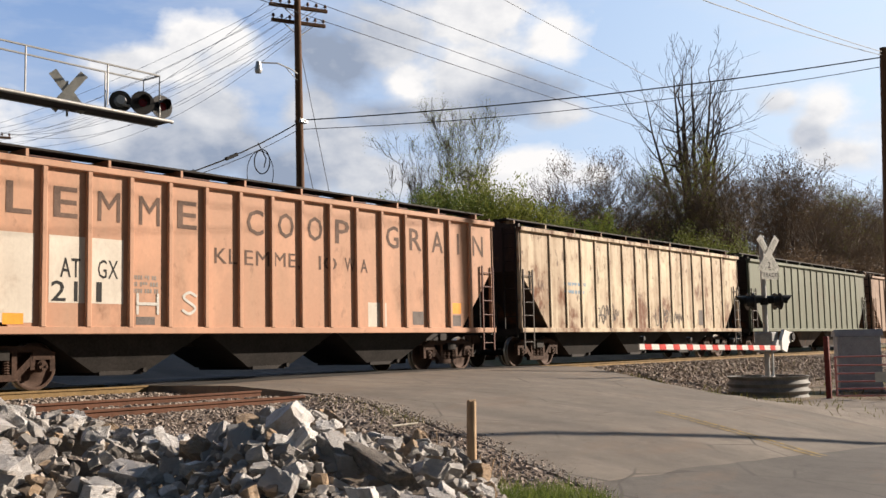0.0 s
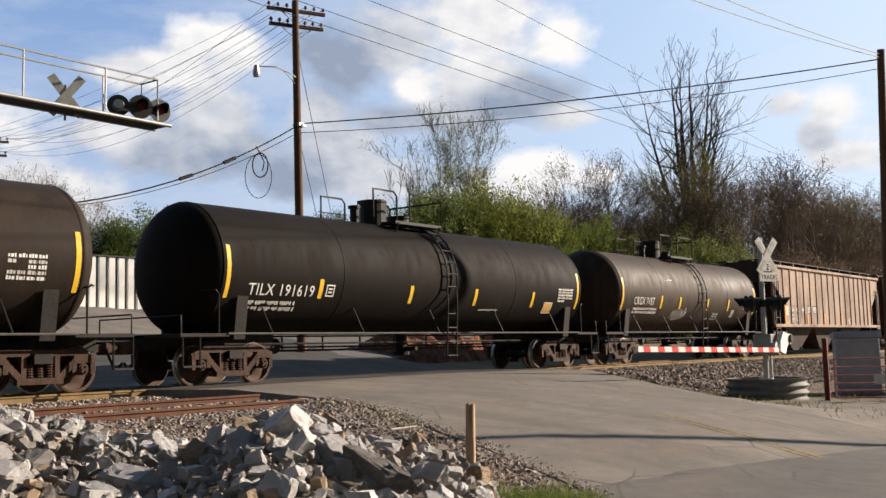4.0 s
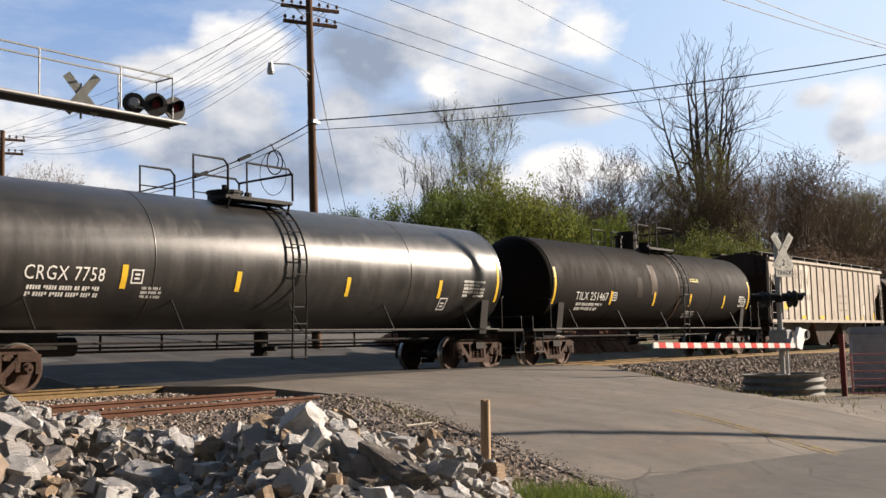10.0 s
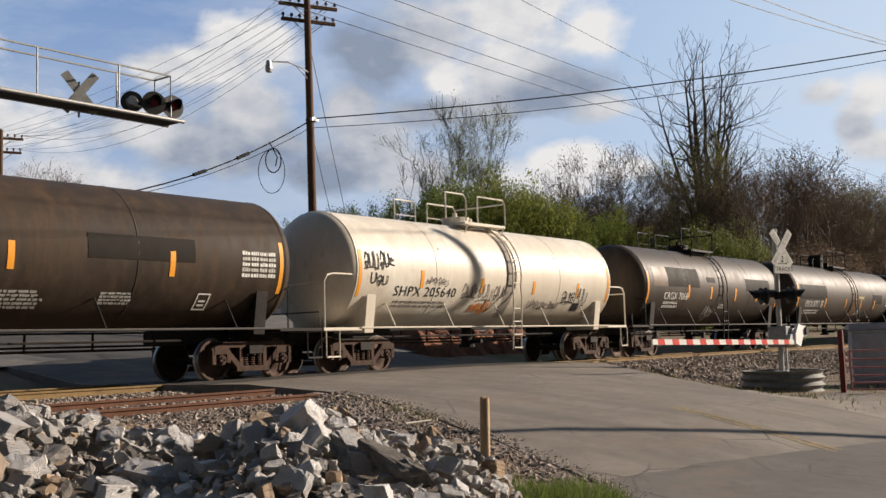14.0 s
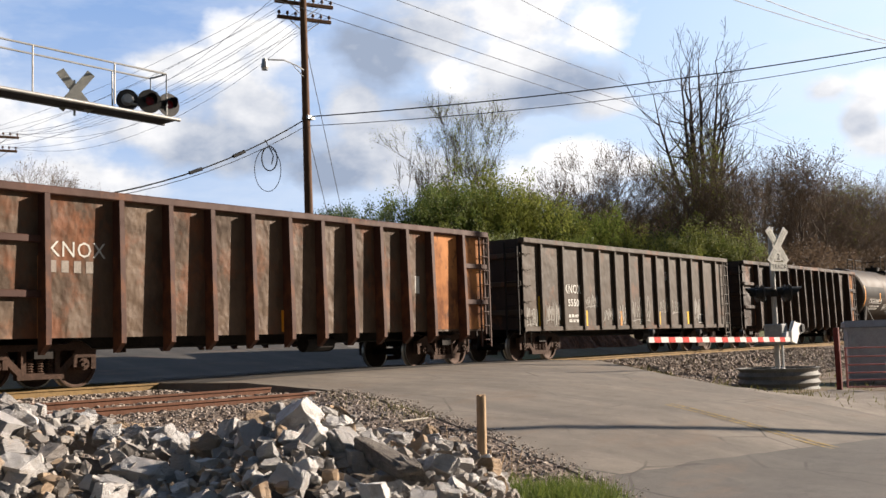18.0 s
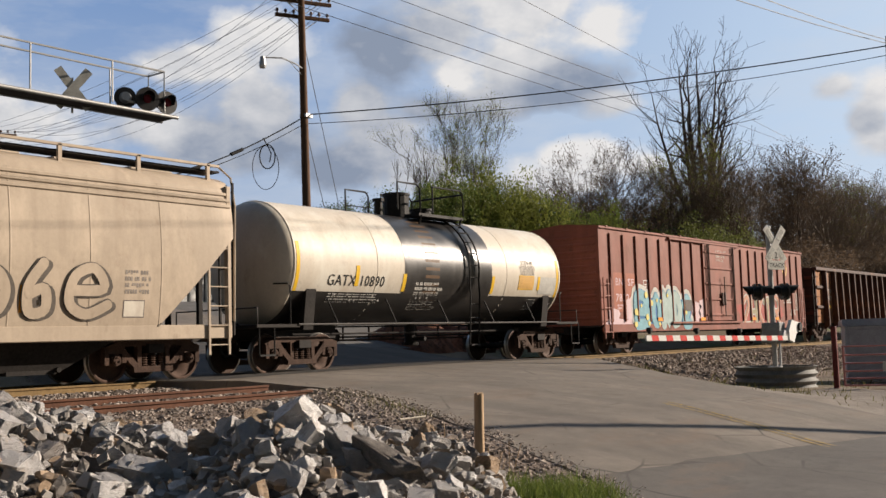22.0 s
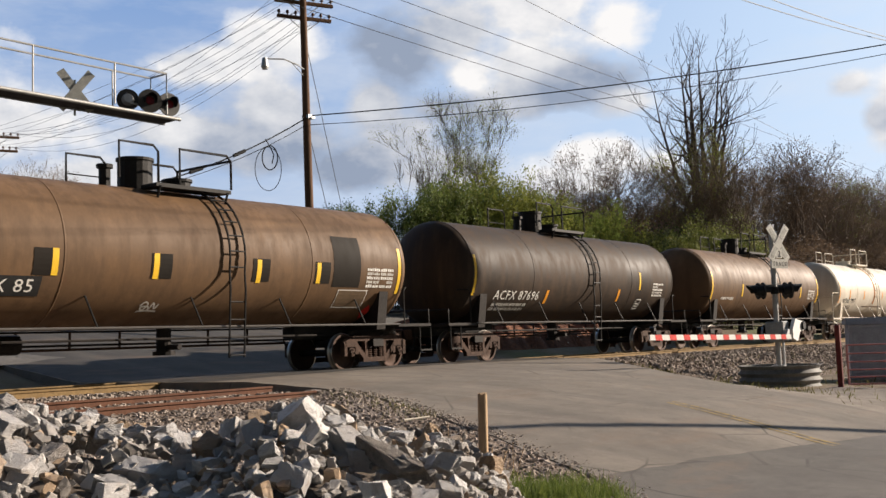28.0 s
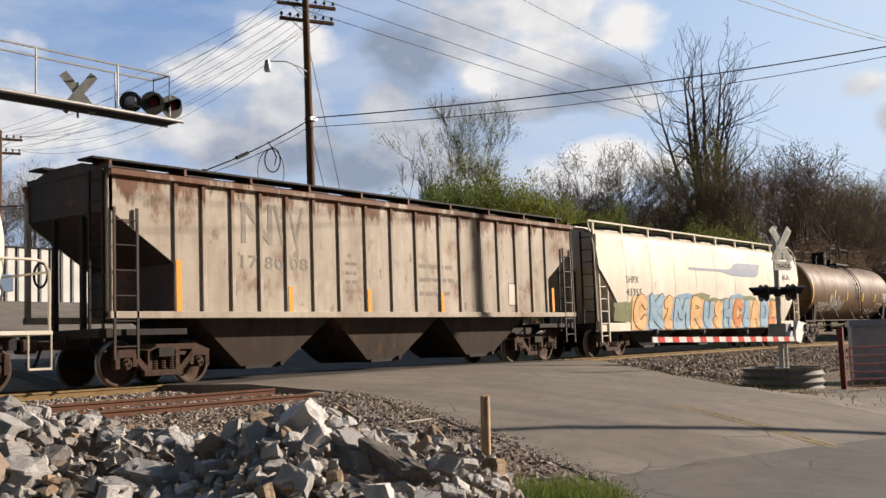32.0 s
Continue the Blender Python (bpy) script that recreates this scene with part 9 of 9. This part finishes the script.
class Tree:
    def __init__(self, seed):
        self.rnd, self.v, self.f, self.tips = random.Random(seed), [], [], []
        self.stem = (0, 0)
        self.least = 0.010

    def limb(self, pts, rads, n):
        o = len(self.v)
        d = (pts[-1] - pts[0]).normalized()
        a = d.orthogonal().normalized()
        b = d.cross(a)
        for p, r in zip(pts, rads):
            r = max(r, self.least)
            for i in range(n):
                t = 2 * math.pi * i / n
                self.v.append(tuple(p + a * (r * math.cos(t)) + b * (r * math.sin(t))))
        for k in range(len(pts) - 1):
            for i in range(n):
                j = (i + 1) % n
                self.f.append((o + k * n + i, o + k * n + j, o + (k + 1) * n + j, o + (k + 1) * n + i))

    def grow(self, p, d, length, r, depth, top, spread=0.55, up=0.25, kids=(2, 3), shrink=0.72):
        rnd = self.rnd
        pts, rads, q = [p.copy()], [r], p.copy()
        seg = 4 if depth >= top - 1 else (3 if depth > 0 else 2)
        dd = d.copy()
        for k in range(seg):
            dd = (dd + Vector((rnd.gauss(0, 0.12), rnd.gauss(0, 0.12), rnd.gauss(0, 0.08) + up * 0.10))).normalized()
            q = q + dd * (length / seg)
            pts.append(q.copy())
            rads.append(r * (1 - 0.42 * (k + 1) / seg))
        self.limb(pts, rads, 7 if depth >= top - 1 else (5 if depth >= 2 else 3))
        if depth <= 0:
            self.tips.append((q, dd))
            return
        for k in range(rnd.randint(*kids)):
            nd = (dd + Vector((rnd.gauss(0, spread), rnd.gauss(0, spread), rnd.gauss(0, spread * 0.5) + up))).normalized()
            self.grow(q, nd, length * shrink * rnd.uniform(0.75, 1.15), rads[-1] * rnd.uniform(0.6, 0.85), depth - 1, top, spread, up, kids, shrink)
        for k in range(1, seg):
            if rnd.random() < 0.75:
                nd = (dd * 0.5 + Vector((rnd.gauss(0, spread * 1.3), rnd.gauss(0, spread * 1.3), rnd.gauss(0, 0.3) + up))).normalized()
                self.grow(pts[k], nd, length * shrink * rnd.uniform(0.5, 0.9), rads[k] * rnd.uniform(0.35, 0.55), max(0, depth - 2), top, spread, up, kids, shrink)

    def geo(self):
        g = Geo()
        g.v, g.f = self.v, self.f
        return g

    def leaves(self, per, size, out, keep=1.0):
        g, rnd = Geo(), self.rnd
        for p, d in self.tips:
            if rnd.random() > keep:
                continue
            for _ in range(per):
                w = Vector((rnd.gauss(0, 1), rnd.gauss(0, 1), rnd.gauss(0, 1))).normalized()
                c = p + w * (out * 1.5 * rnd.random() ** 0.6)
                leaf(g, rnd, c, size * rnd.uniform(0.6, 1.4))
        return g


def leaf(g, rnd, c, s):
    a = Vector((rnd.gauss(0, 1), rnd.gauss(0, 1), rnd.gauss(0, 1))).normalized()
    b = a.orthogonal().normalized() * (0.55 * s)
    a = a * s
    g.add([c - a, c + b - a * 0.1, c + a, c - b - a * 0.1], [(0, 1, 2, 3)])


def raw(g, name):
    me = bpy.data.meshes.new(name)
    me.from_pydata(g.v, [], g.f)
    return me


def tree_thing(name, label, tree, m, bark, leafgeo=None, leafmat=None, group=""):
    ob = thing(name, label, "tree" if "shrub" not in name else "shrub", m, group)
    k, j = tree.stem
    main, rest = Geo(), Geo()
    main.v, main.f = tree.v[:k], tree.f[:j]
    rest.v, rest.f = tree.v[k:], [tuple(i - k for i in q) for q in tree.f[j:]]
    if k:
        part("trunk", raw(main, "trunk"), bark, ob)
    part("branchwork", raw(rest, "branchwork"), bark, ob)
    if leafgeo:
        part("crown", raw(leafgeo, "crown"), leafmat, ob)
    return ob


def bare_tree(seed, height, stems=4, spread=0.42, up=0.45, trunk=0.3, r=0.35, depth=5, lean=0.28):
    t = Tree(seed)
    top = Vector((0, 0, height * trunk))
    t.limb([Vector((0, 0, -0.3)), Vector((0.05, 0, height * trunk * 0.5)), top], [r * 1.25, r, r * 0.9], 9)
    t.stem = (len(t.v), len(t.f))
    for k in range(stems):
        a = 2 * math.pi * k / stems + t.rnd.uniform(-0.4, 0.4)
        d = Vector((math.cos(a) * lean, math.sin(a) * lean, 1)).normalized()
        t.grow(top, d, height * 0.25, r * 0.62, depth, depth, spread, up, (2, 3), 0.72)
    return t


def leader_tree(seed, height, r):
    """A tall vase-shaped tree: upright leaders that fork low, and limbs that arch out from them."""
    t = Tree(seed)
    t.least = 0.014
    rnd = t.rnd
    fork = Vector((0.1, 0, height * 0.20))
    t.limb([Vector((0, 0, -0.3)), Vector((0.0, 0.05, height * 0.10)), fork], [r * 1.3, r, r * 0.92], 9)
    t.stem = (len(t.v), len(t.f))
    for k in range(9):
        a = k * 2.4 + rnd.uniform(-0.3, 0.3)
        lean = (0.03, 0.08, 0.10, 0.13, 0.17, 0.21, 0.26, 0.30, 0.34)[k]
        top = height * (0.78 - 0.75 * max(0, lean - 0.10)) * rnd.uniform(0.94, 1.03)
        d = Vector((math.cos(a) * lean, math.sin(a) * lean, 0))
        start = fork + Vector((0, 0, height * 0.05 * (k % 4)))
        pts, rads = [], []
        for j in range(12):
            q = j / 11
            wob = Vector((rnd.gauss(0, 0.10), rnd.gauss(0, 0.10), 0)) * q
            pts.append(start + d * (top * (1.5 * q - 0.5 * q * q)) + Vector((0, 0, (top - start.z + fork.z) * (0.85 * q + 0.15 * q * q))) + wob)
            rads.append(r * (0.64 if k < 2 else 0.50) * (1 - 0.88 * q))
        t.limb(pts, rads, 7)
        for j in range(3, 12):
            for _ in range(1 + (j + k) % 2 if j > 4 else 1):
                b = a + rnd.gauss(0, 1.2) if k > 1 else rnd.uniform(0, 6.28)
                e = rnd.uniform(0.35, 1.05)
                way = Vector((math.cos(b) * math.cos(e), math.sin(b) * math.cos(e), math.sin(e)))
                t.grow(pts[j], way, height * 0.10 * (1.2 - 0.55 * j / 11) * rnd.uniform(0.8, 1.4), rads[j] * 0.5 + 0.012, 2, 6, 0.42, 0.38, (2, 2), 0.78)
    return t


def build_trees():
    # the tall bare tree
    t = leader_tree(14, 23.5, 0.56)
    tree_thing("bare_tree", "tall leafless tree with many upright limbs", t, pose(86.8, 38.6, 1.9), M_BARK)
    # slim budding tree over the shrubs
    for k, (x, y, h, s) in enumerate(((60.0, 44.8, 14.5, 21), (56.6, 45.9, 11.0, 22))):
        t = bare_tree(s, h, 5, 0.46 if k == 0 else 0.34, 0.34 if k == 0 else 0.40, 0.30, 0.2, 5 - k, 0.38)
        tree_thing("budding_tree", "slender tree with sparse pale spring buds", t, pose(x, y, 2.6), M_BARKPALE, t.leaves(14 if k == 0 else 2, 0.045, 0.45, 1.0 if k == 0 else 0.1), M_LEAFSPRING)
    # bare woods behind the railway
    rnd = random.Random(3)
    kinds = []
    for k in range(5):
        t = bare_tree(60 + k, 12.5, 4, 0.55, 0.30, 0.20, 0.2, 5, 0.5)
        kinds.append(tree_thing("woodland_tree", "leafless brown tree in the trackside wood", t, pose(64 + 9 * k, 36 + 3 * (k % 2) + 2 * k, 1.6, 0, 0, 70 * k), M_BARKWOOD, t.leaves(5, 0.05, 0.35, 0.7), M_BUDS if k != 2 else M_LEAFSPRING, "trackside wood"))
    for k in range(42):
        x = rnd.uniform(62, 190)
        y = 24.5 + (x - 60) * 0.13 + abs(rnd.gauss(0, 1)) * 8
        s = rnd.uniform(0.85, 1.15) * float(np.interp(x, [62, 80, 110, 190], [0.9, 1.05, 1.1, 1.4]))
        c = copy_thing(rnd.choice(kinds), pose(x, y, ground_z(x, y) - 0.1, 0, 0, rnd.uniform(0, 360)))
        c.scale = (s, s, s * rnd.uniform(0.9, 1.15))
    for x, y in ((63, 43.5), (66, 42), (69, 41), (72, 42), (75, 40), (70, 45), (78, 40.5), (81, 41.5)):
        c = copy_thing(kinds[int(x) % 5], pose(x, y, ground_z(x, y) - 0.1, 0, 0, x * 53))
        c.scale = (0.95, 0.95, 0.78)
    for x, y, s in ((46.8, 82.7, 1.15), (50.5, 84.0, 1.2), (43.0, 83.0, 1.15), (53.7, 84.3, 1.1), (56.5, 82.0, 0.9), (68.0, 73.3, 0.65)):
        c = copy_thing(rnd.choice(kinds), pose(x, y, ground_z(x, y) - 0.1, 0, 0, rnd.uniform(0, 360)))
        c.scale = (s, s, s)
    # leafy shrubs and small trees
    shr = []
    for k, (lm, col) in enumerate(((M_LEAFSPRING, "bright spring-green"), (M_LEAFGREEN, "fresh green"), (M_LEAFDARK, "dark evergreen"), (M_LEAFGREEN, "fresh green"), (M_BUDS, "brown budding"))):
        t = Tree(90 + k)
        for j in range(7):
            a = j * 0.9 + t.rnd.uniform(-0.3, 0.3)
            t.grow(Vector((0.3 * math.cos(a), 0.3 * math.sin(a), -0.2)), Vector((0.40 * math.cos(a), 0.40 * math.sin(a), 1)).normalized(), 2.3, 0.075, 3, 3, 0.5, 0.30, (2, 3), 0.74)
        ob = tree_thing("leafy_shrub", col + " leafy shrub along the railway", t, pose(59 + 2.5 * k + (6 if k == 4 else 0), 33 - 0.5 * k, 1.6), M_BARK, t.leaves(52 if k < 4 else 44, 0.062 if k < 4 else 0.070, 0.40, 1.0), lm, "shrubs along the railway")
        shr.append(ob)
    # place, height and kind of each
    places = [(x, y, h / 6.6, k) for x, y, h, k in (
        (38.3, 38.1, 5.7, 2), (39.6, 38.1, 6.0, 2), (40.3, 37.4, 5.9, 3), (41.6, 37.5, 5.2, 2), (42.9, 36.0, 6.7, 3), (44.3, 35.9, 7.3, 1),
        (45.7, 35.7, 8.0, 3), (47.2, 35.5, 8.2, 0), (48.7, 35.1, 8.1, 0), (50.1, 34.9, 7.5, 1), (51.5, 34.5, 7.4, 0), (53.0, 34.0, 7.6, 3),
        (54.5, 33.5, 7.5, 0), (56.0, 33.0, 7.5, 1), (57.5, 32.5, 7.4, 0), (40.2, 33.0, 4.5, 3), (42.1, 32.2, 5.3, 0), (44.9, 31.7, 5.2, 3),
        (47.8, 31.1, 5.1, 0), (51.5, 30.8, 5.3, 3), (67.6, 30.0, 7.0, 0), (70.1, 29.3, 7.0, 0), (61.2, 27.0, 7.6, 0), (59.4, 27.6, 6.4, 0), (63.4, 27.1, 6.9, 1), (43.1, 37.3, 3.9, 2), (48.9, 35.2, 9.2, 0), (50.2, 34.4, 8.6, 0), (47.9, 36.2, 8.4, 1))]
    for x, y, s, k in places:
        c = copy_thing(shr[k], pose(x, y, ground_z(x, y) - 0.1, 0, 0, rnd.uniform(0, 360)))
        c.scale = (s * 0.72, s * 0.72, s)
    # brown thickets that close the wood
    for k in range(44):
        x = 66 + 1.6 * k + rnd.uniform(-1.5, 1.5)
        c = copy_thing(shr[4], pose(x, 26.5 + (x - 60) * 0.10 + rnd.uniform(0, 8), 0.8, 0, 0, rnd.uniform(0, 360)))
        s = rnd.uniform(1.0, 1.35) * float(np.interp(x, [62, 80, 110, 190], [0.9, 1.1, 1.35, 1.8]))
        c.scale = (s * 1.1, s * 1.1, s * 0.72)
    for x, y, s in ((62.5, 36.5, 1.0), (65.5, 36.3, 1.1), (68.5, 36.0, 1.15), (71.5, 36.4, 1.1), (74.5, 37.0, 1.2), (67.0, 40.0, 1.25), (77.5, 36.0, 1.2)):
        c = copy_thing(shr[4], pose(x, y, ground_z(x, y) - 0.1, 0, 0, x * 37))
        c.scale = (s, s, s)
    # undergrowth of the wood
    for k in range(26):
        x = rnd.uniform(66, 150)
        c = copy_thing(shr[rnd.choice((0, 2, 3))], pose(x, 25.5 + (x - 60) * 0.13 + rnd.uniform(0, 9), 0.4, 0, 0, rnd.uniform(0, 360)))
        s = rnd.uniform(0.6, 1.1)
        c.scale = (s * 1.2, s * 1.2, s)
    # green trees left of the pole and behind the building
    for x, y, h, k in ((50.0, 72.4, 9.0, 2), (50.9, 69.8, 9.7, 1), (52.7, 70.2, 10.4, 1), (54.5, 70.1, 8.4, 3), (48.7, 71.4, 7.2, 2)):
        c = copy_thing(shr[k], pose(x, y + 1.5, ground_z(x, y) - 0.1, 0, 0, rnd.uniform(0, 360)))
        c.scale = (h / 8, h / 8, h / 6.6)


build_trees()


# ---- grass and weeds ----
def build_grass():
    rnd = random.Random(8)
    g = Geo()

    def blade(x, y, z, h, w):
        a = rnd.uniform(0, 6.28)
        lx, ly = rnd.gauss(0, 0.4) * h, rnd.gauss(0, 0.4) * h
        c, s = math.cos(a) * w, math.sin(a) * w
        g.add([(x - c, y - s, z), (x + c, y + s, z), (x + lx * 0.5 + c * 0.6, y + ly * 0.5 + s * 0.6, z + h * 0.6), (x + lx * 0.5 - c * 0.6, y + ly * 0.5 - s * 0.6, z + h * 0.6), (x + lx, y + ly, z + h)], [(0, 1, 2, 3), (3, 2, 4)])
    for _ in range(3600):
        t = rnd.gauss(0, 0.55)
        d = rnd.gauss(0, 0.30)
        x, y = 9.0 + 0.75 * t + 0.5 * d, 5.75 - 0.35 * t + 0.6 * d
        if x > road_left(y) - 0.02:
            continue
        blade(x, y, ground_z(x, y) + 0.04, rnd.uniform(0.06, 0.24), 0.005)
    whole("grass", g, leaf_mat("grass_blades", (0.07, 0.12, 0.02), (0.24, 0.28, 0.07)), "tuft of fresh and dry grass at the road edge", "grass", kind="stuff")
    g = Geo()
    for _ in range(2600):
        y = rnd.uniform(5.5, 16.5)
        x = rnd.uniform(21, 46)
        if x < road_right(y) + 0.15 or noise.noise((x * 0.6, y * 0.6, 5)) < -0.05:
            continue
        blade(x, y, ground_z(x, y), rnd.uniform(0.06, 0.22), 0.012)
    for _ in range(500):
        y = rnd.uniform(9.5, 13.2)
        x = road_left(y) - abs(rnd.gauss(0, 0.35))
        blade(x, y, ground_z(x, y) + 0.04, rnd.uniform(0.05, 0.16), 0.006)
    whole("weeds", g, leaf_mat("dry_weeds", (0.12, 0.10, 0.04), (0.22, 0.22, 0.08)), "low dry weeds on the soil beside the road", "weeds", kind="stuff")
    # bare weed stalks round the stake
    g = Geo()
    for k in range(14):
        x, y = 8.9 + rnd.uniform(-0.3, 0.6), 6.5 + rnd.uniform(-0.4, 0.6)
        p = Vector((x, y, ground_z(x, y)))
        q = p + Vector((rnd.gauss(0, 0.1), rnd.gauss(0, 0.1), rnd.uniform(0.25, 0.6)))
        g.cyl(p, q, 0.004, 4)
        g.cyl(p.lerp(q, 0.6), p.lerp(q, 0.6) + Vector((rnd.gauss(0, 0.08), rnd.gauss(0, 0.08), 0.12)), 0.003, 4)
    whole("weed_stalks", g, M_POSTWOOD, "thin dry weed stalks round the stake", "weeds", kind="stuff")


build_grass()


# ---- behind the railway ----
def build_far_side():
    n = Nodes("white_ribbed_metal")
    a = n.noise(0.6, 5)
    white = n.done(n.ramp(a, 0.3, 0.7, (0.55, 0.55, 0.53), (0.72, 0.72, 0.70)), 0.45, 0.1, n.noise(8, 3), 0.05)
    dark = plain("dark_trim_metal", (0.05, 0.05, 0.05), 0.5, 0.2)
    b = thing("warehouse", "long low white corrugated metal building", "building", pose(0, 0, 0))
    part("wall", Geo().box(6, 53.7, 53.0, 53.2, 2.9, 6.60), dark, b)
    rib = Geo().prism([(-0.26, 0.0), (-0.20, -0.10), (0.20, -0.10), (0.26, 0.0)], "z", 3.0, 6.56).mesh("wall_rib")
    rib.materials.append(white)
    for k in range(72):
        part("wall_panel", rib, None, b, at=pose(6.5 + k * 0.66, 53.0, 0))
    part("roof", Geo().box(5.6, 54.1, 52.82, 70, 6.60, 6.66), dark, b)
    part("side_wall", Geo().box(53.5, 53.7, 53.2, 70, 2.9, 6.6), white, b)
    # parking lot and earth bank
    g = Geo()
    rs = [[(x, y, ground_z(x, y) + 0.10) for x in np.linspace(-30, 46, 39)] for y in np.linspace(24.0, 52.8, 40)]
    whole("parking_lot", g.rings(rs, close=False, cap=False), plain("old_asphalt_yard", (0.125, 0.118, 0.108), 0.9, 0, 0.3, 0.8), "worn asphalt yard before the white building", "yard", kind="structure")
    red = Nodes("red_clay")
    q, w = red.noise(1.4, 7, 0.7, (1, 1, 0.4)), red.noise(9, 5, 0.7)
    redm = red.done(red.mix(red.ramp(w, 0.4, 0.7), red.ramp(q, 0.35, 0.65, (0.12, 0.05, 0.03), (0.36, 0.16, 0.085)), (0.09, 0.045, 0.03)), 0.95, 0, w, 0.9, 0.08)
    g = Geo()
    rs = []
    for x in np.arange(28.0, 48.1, 0.25):
        k = ease(x, 27.8, 29.5) * (1 - ease(x, 44, 48))
        rs.append([(x, y, -0.35 + h * k * (1 + 0.35 * noise.noise((x * 1.1, y * 1.3, 2)) + 0.2 * noise.noise((x * 3.5, y * 2, 7)))) for y, h in ((22.9, 0), (23.2, 0.35), (23.5, 0.75), (23.8, 1.1), (24.2, 1.35), (24.8, 1.45), (25.6, 1.5), (26.8, 1.3), (28.0, 0.6))])
    g.rings(rs, close=False, cap=False)
    whole("earth_bank", g, redm, "rough red clay bank along the far side of the track", "earth bank", smooth=0)
    # pickup truck in the yard
    pick("silver-blue pickup truck parked in the yard", plain("blue_car_paint", (0.09, 0.13, 0.20), 0.3, 0.2, 0.1), pose(20.5, 41.5, 3.0, 0, 0, 200))
    pick("white pickup truck parked by the building", plain("white_car_paint", (0.7, 0.7, 0.7), 0.3, 0.0, 0.05), pose(12.5, 46.5, 3.1, 0, 0, 160))
    s = thing("road_sign", "small pale yellow sign on a post behind the railway", "sign", pose(25.3, 49.5, 3.0))
    part("sign_post", Geo().cyl((0, 0, 0), (0, 0, 4.2), 0.06, 8), M_GALV, s)
    part("sign_panel", Geo().box(-0.35, 0.35, -0.1, -0.07, 3.5, 4.2, pose(0, 0, 0, 0, 0, -25)), plain("pale_sign", (0.65, 0.58, 0.38), 0.6), s)


def pick(label, paint, m):
    ob = thing("pickup_truck", label, "pickup truck", m)
    part("truck_body", Geo().prism([(-2.7, 0.45), (2.7, 0.45), (2.75, 0.95), (1.4, 1.08), (0.75, 1.75), (-0.7, 1.78), (-0.9, 1.15), (-2.7, 1.15)], "y", -0.92, 0.92), paint, ob)
    glass = plain("dark_glass", (0.02, 0.025, 0.03), 0.1, 0, 0.1)
    for y in (-0.93, 0.925):
        part("side_window", Geo().prism([(1.15, 1.12), (0.68, 1.66), (-0.62, 1.68), (-0.72, 1.12)], "y", y, y + 0.005), glass, ob)
    part("windscreen", Geo().box(-0.005, 0.005, -0.8, 0.8, -0.42, 0.42, pose(1.09, 0, 1.42, 0, -44, 0)), glass, ob)
    for x in (-1.75, 1.75):
        for y in (-0.8, 0.8):
            w = part("wheel", Geo().cyl((x, y - 0.13, 0.38), (x, y + 0.13, 0.38), 0.38, 18), M_SIGNAL, ob)
            part("rim", Geo().cyl((x, y - 0.14, 0.38), (x, y + 0.14, 0.38), 0.2, 12), M_GALV, w)
    part("bumper", Geo().box(2.7, 2.82, -0.9, 0.9, 0.45, 0.65, b=0.02), M_GALV, ob)
    for y in (-0.7, 0.7):
        part("headlight", Geo().box(2.72, 2.77, y - 0.18, y + 0.18, 0.72, 0.9), M_GALV, ob)


build_far_side()


def motions():
    """The train runs along the track, its wheels roll, the clouds drift."""
    for car in CARS:
        walk(car["ob"], [(t, pose(car["u"] + d, TRACK_Y, 0)) for t, d in RUN])
    ts, ds = [t for t, d in RUN], [d for t, d in RUN]
    first = SPUN[0]
    walk(first, [(k / FPS, pose(0, 0, 0, 0, math.degrees(np.interp(k / FPS, ts, ds) / WHEEL_R) % 360, 0)) for k in range(32 * FPS + 1)])
    act, slot = first.animation_data.action, first.animation_data.action_slot
    for w in SPUN[1:]:
        w.rotation_mode = "QUATERNION"
        w.animation_data_create()
        w.animation_data.action = act
        w.animation_data.action_slot = slot
    walk(SKY, [(0, pose(*EYE)), (16, pose(*EYE, 0, 0, -1.8)), (32, pose(*EYE, 0, 0, -3.6))])


motions()
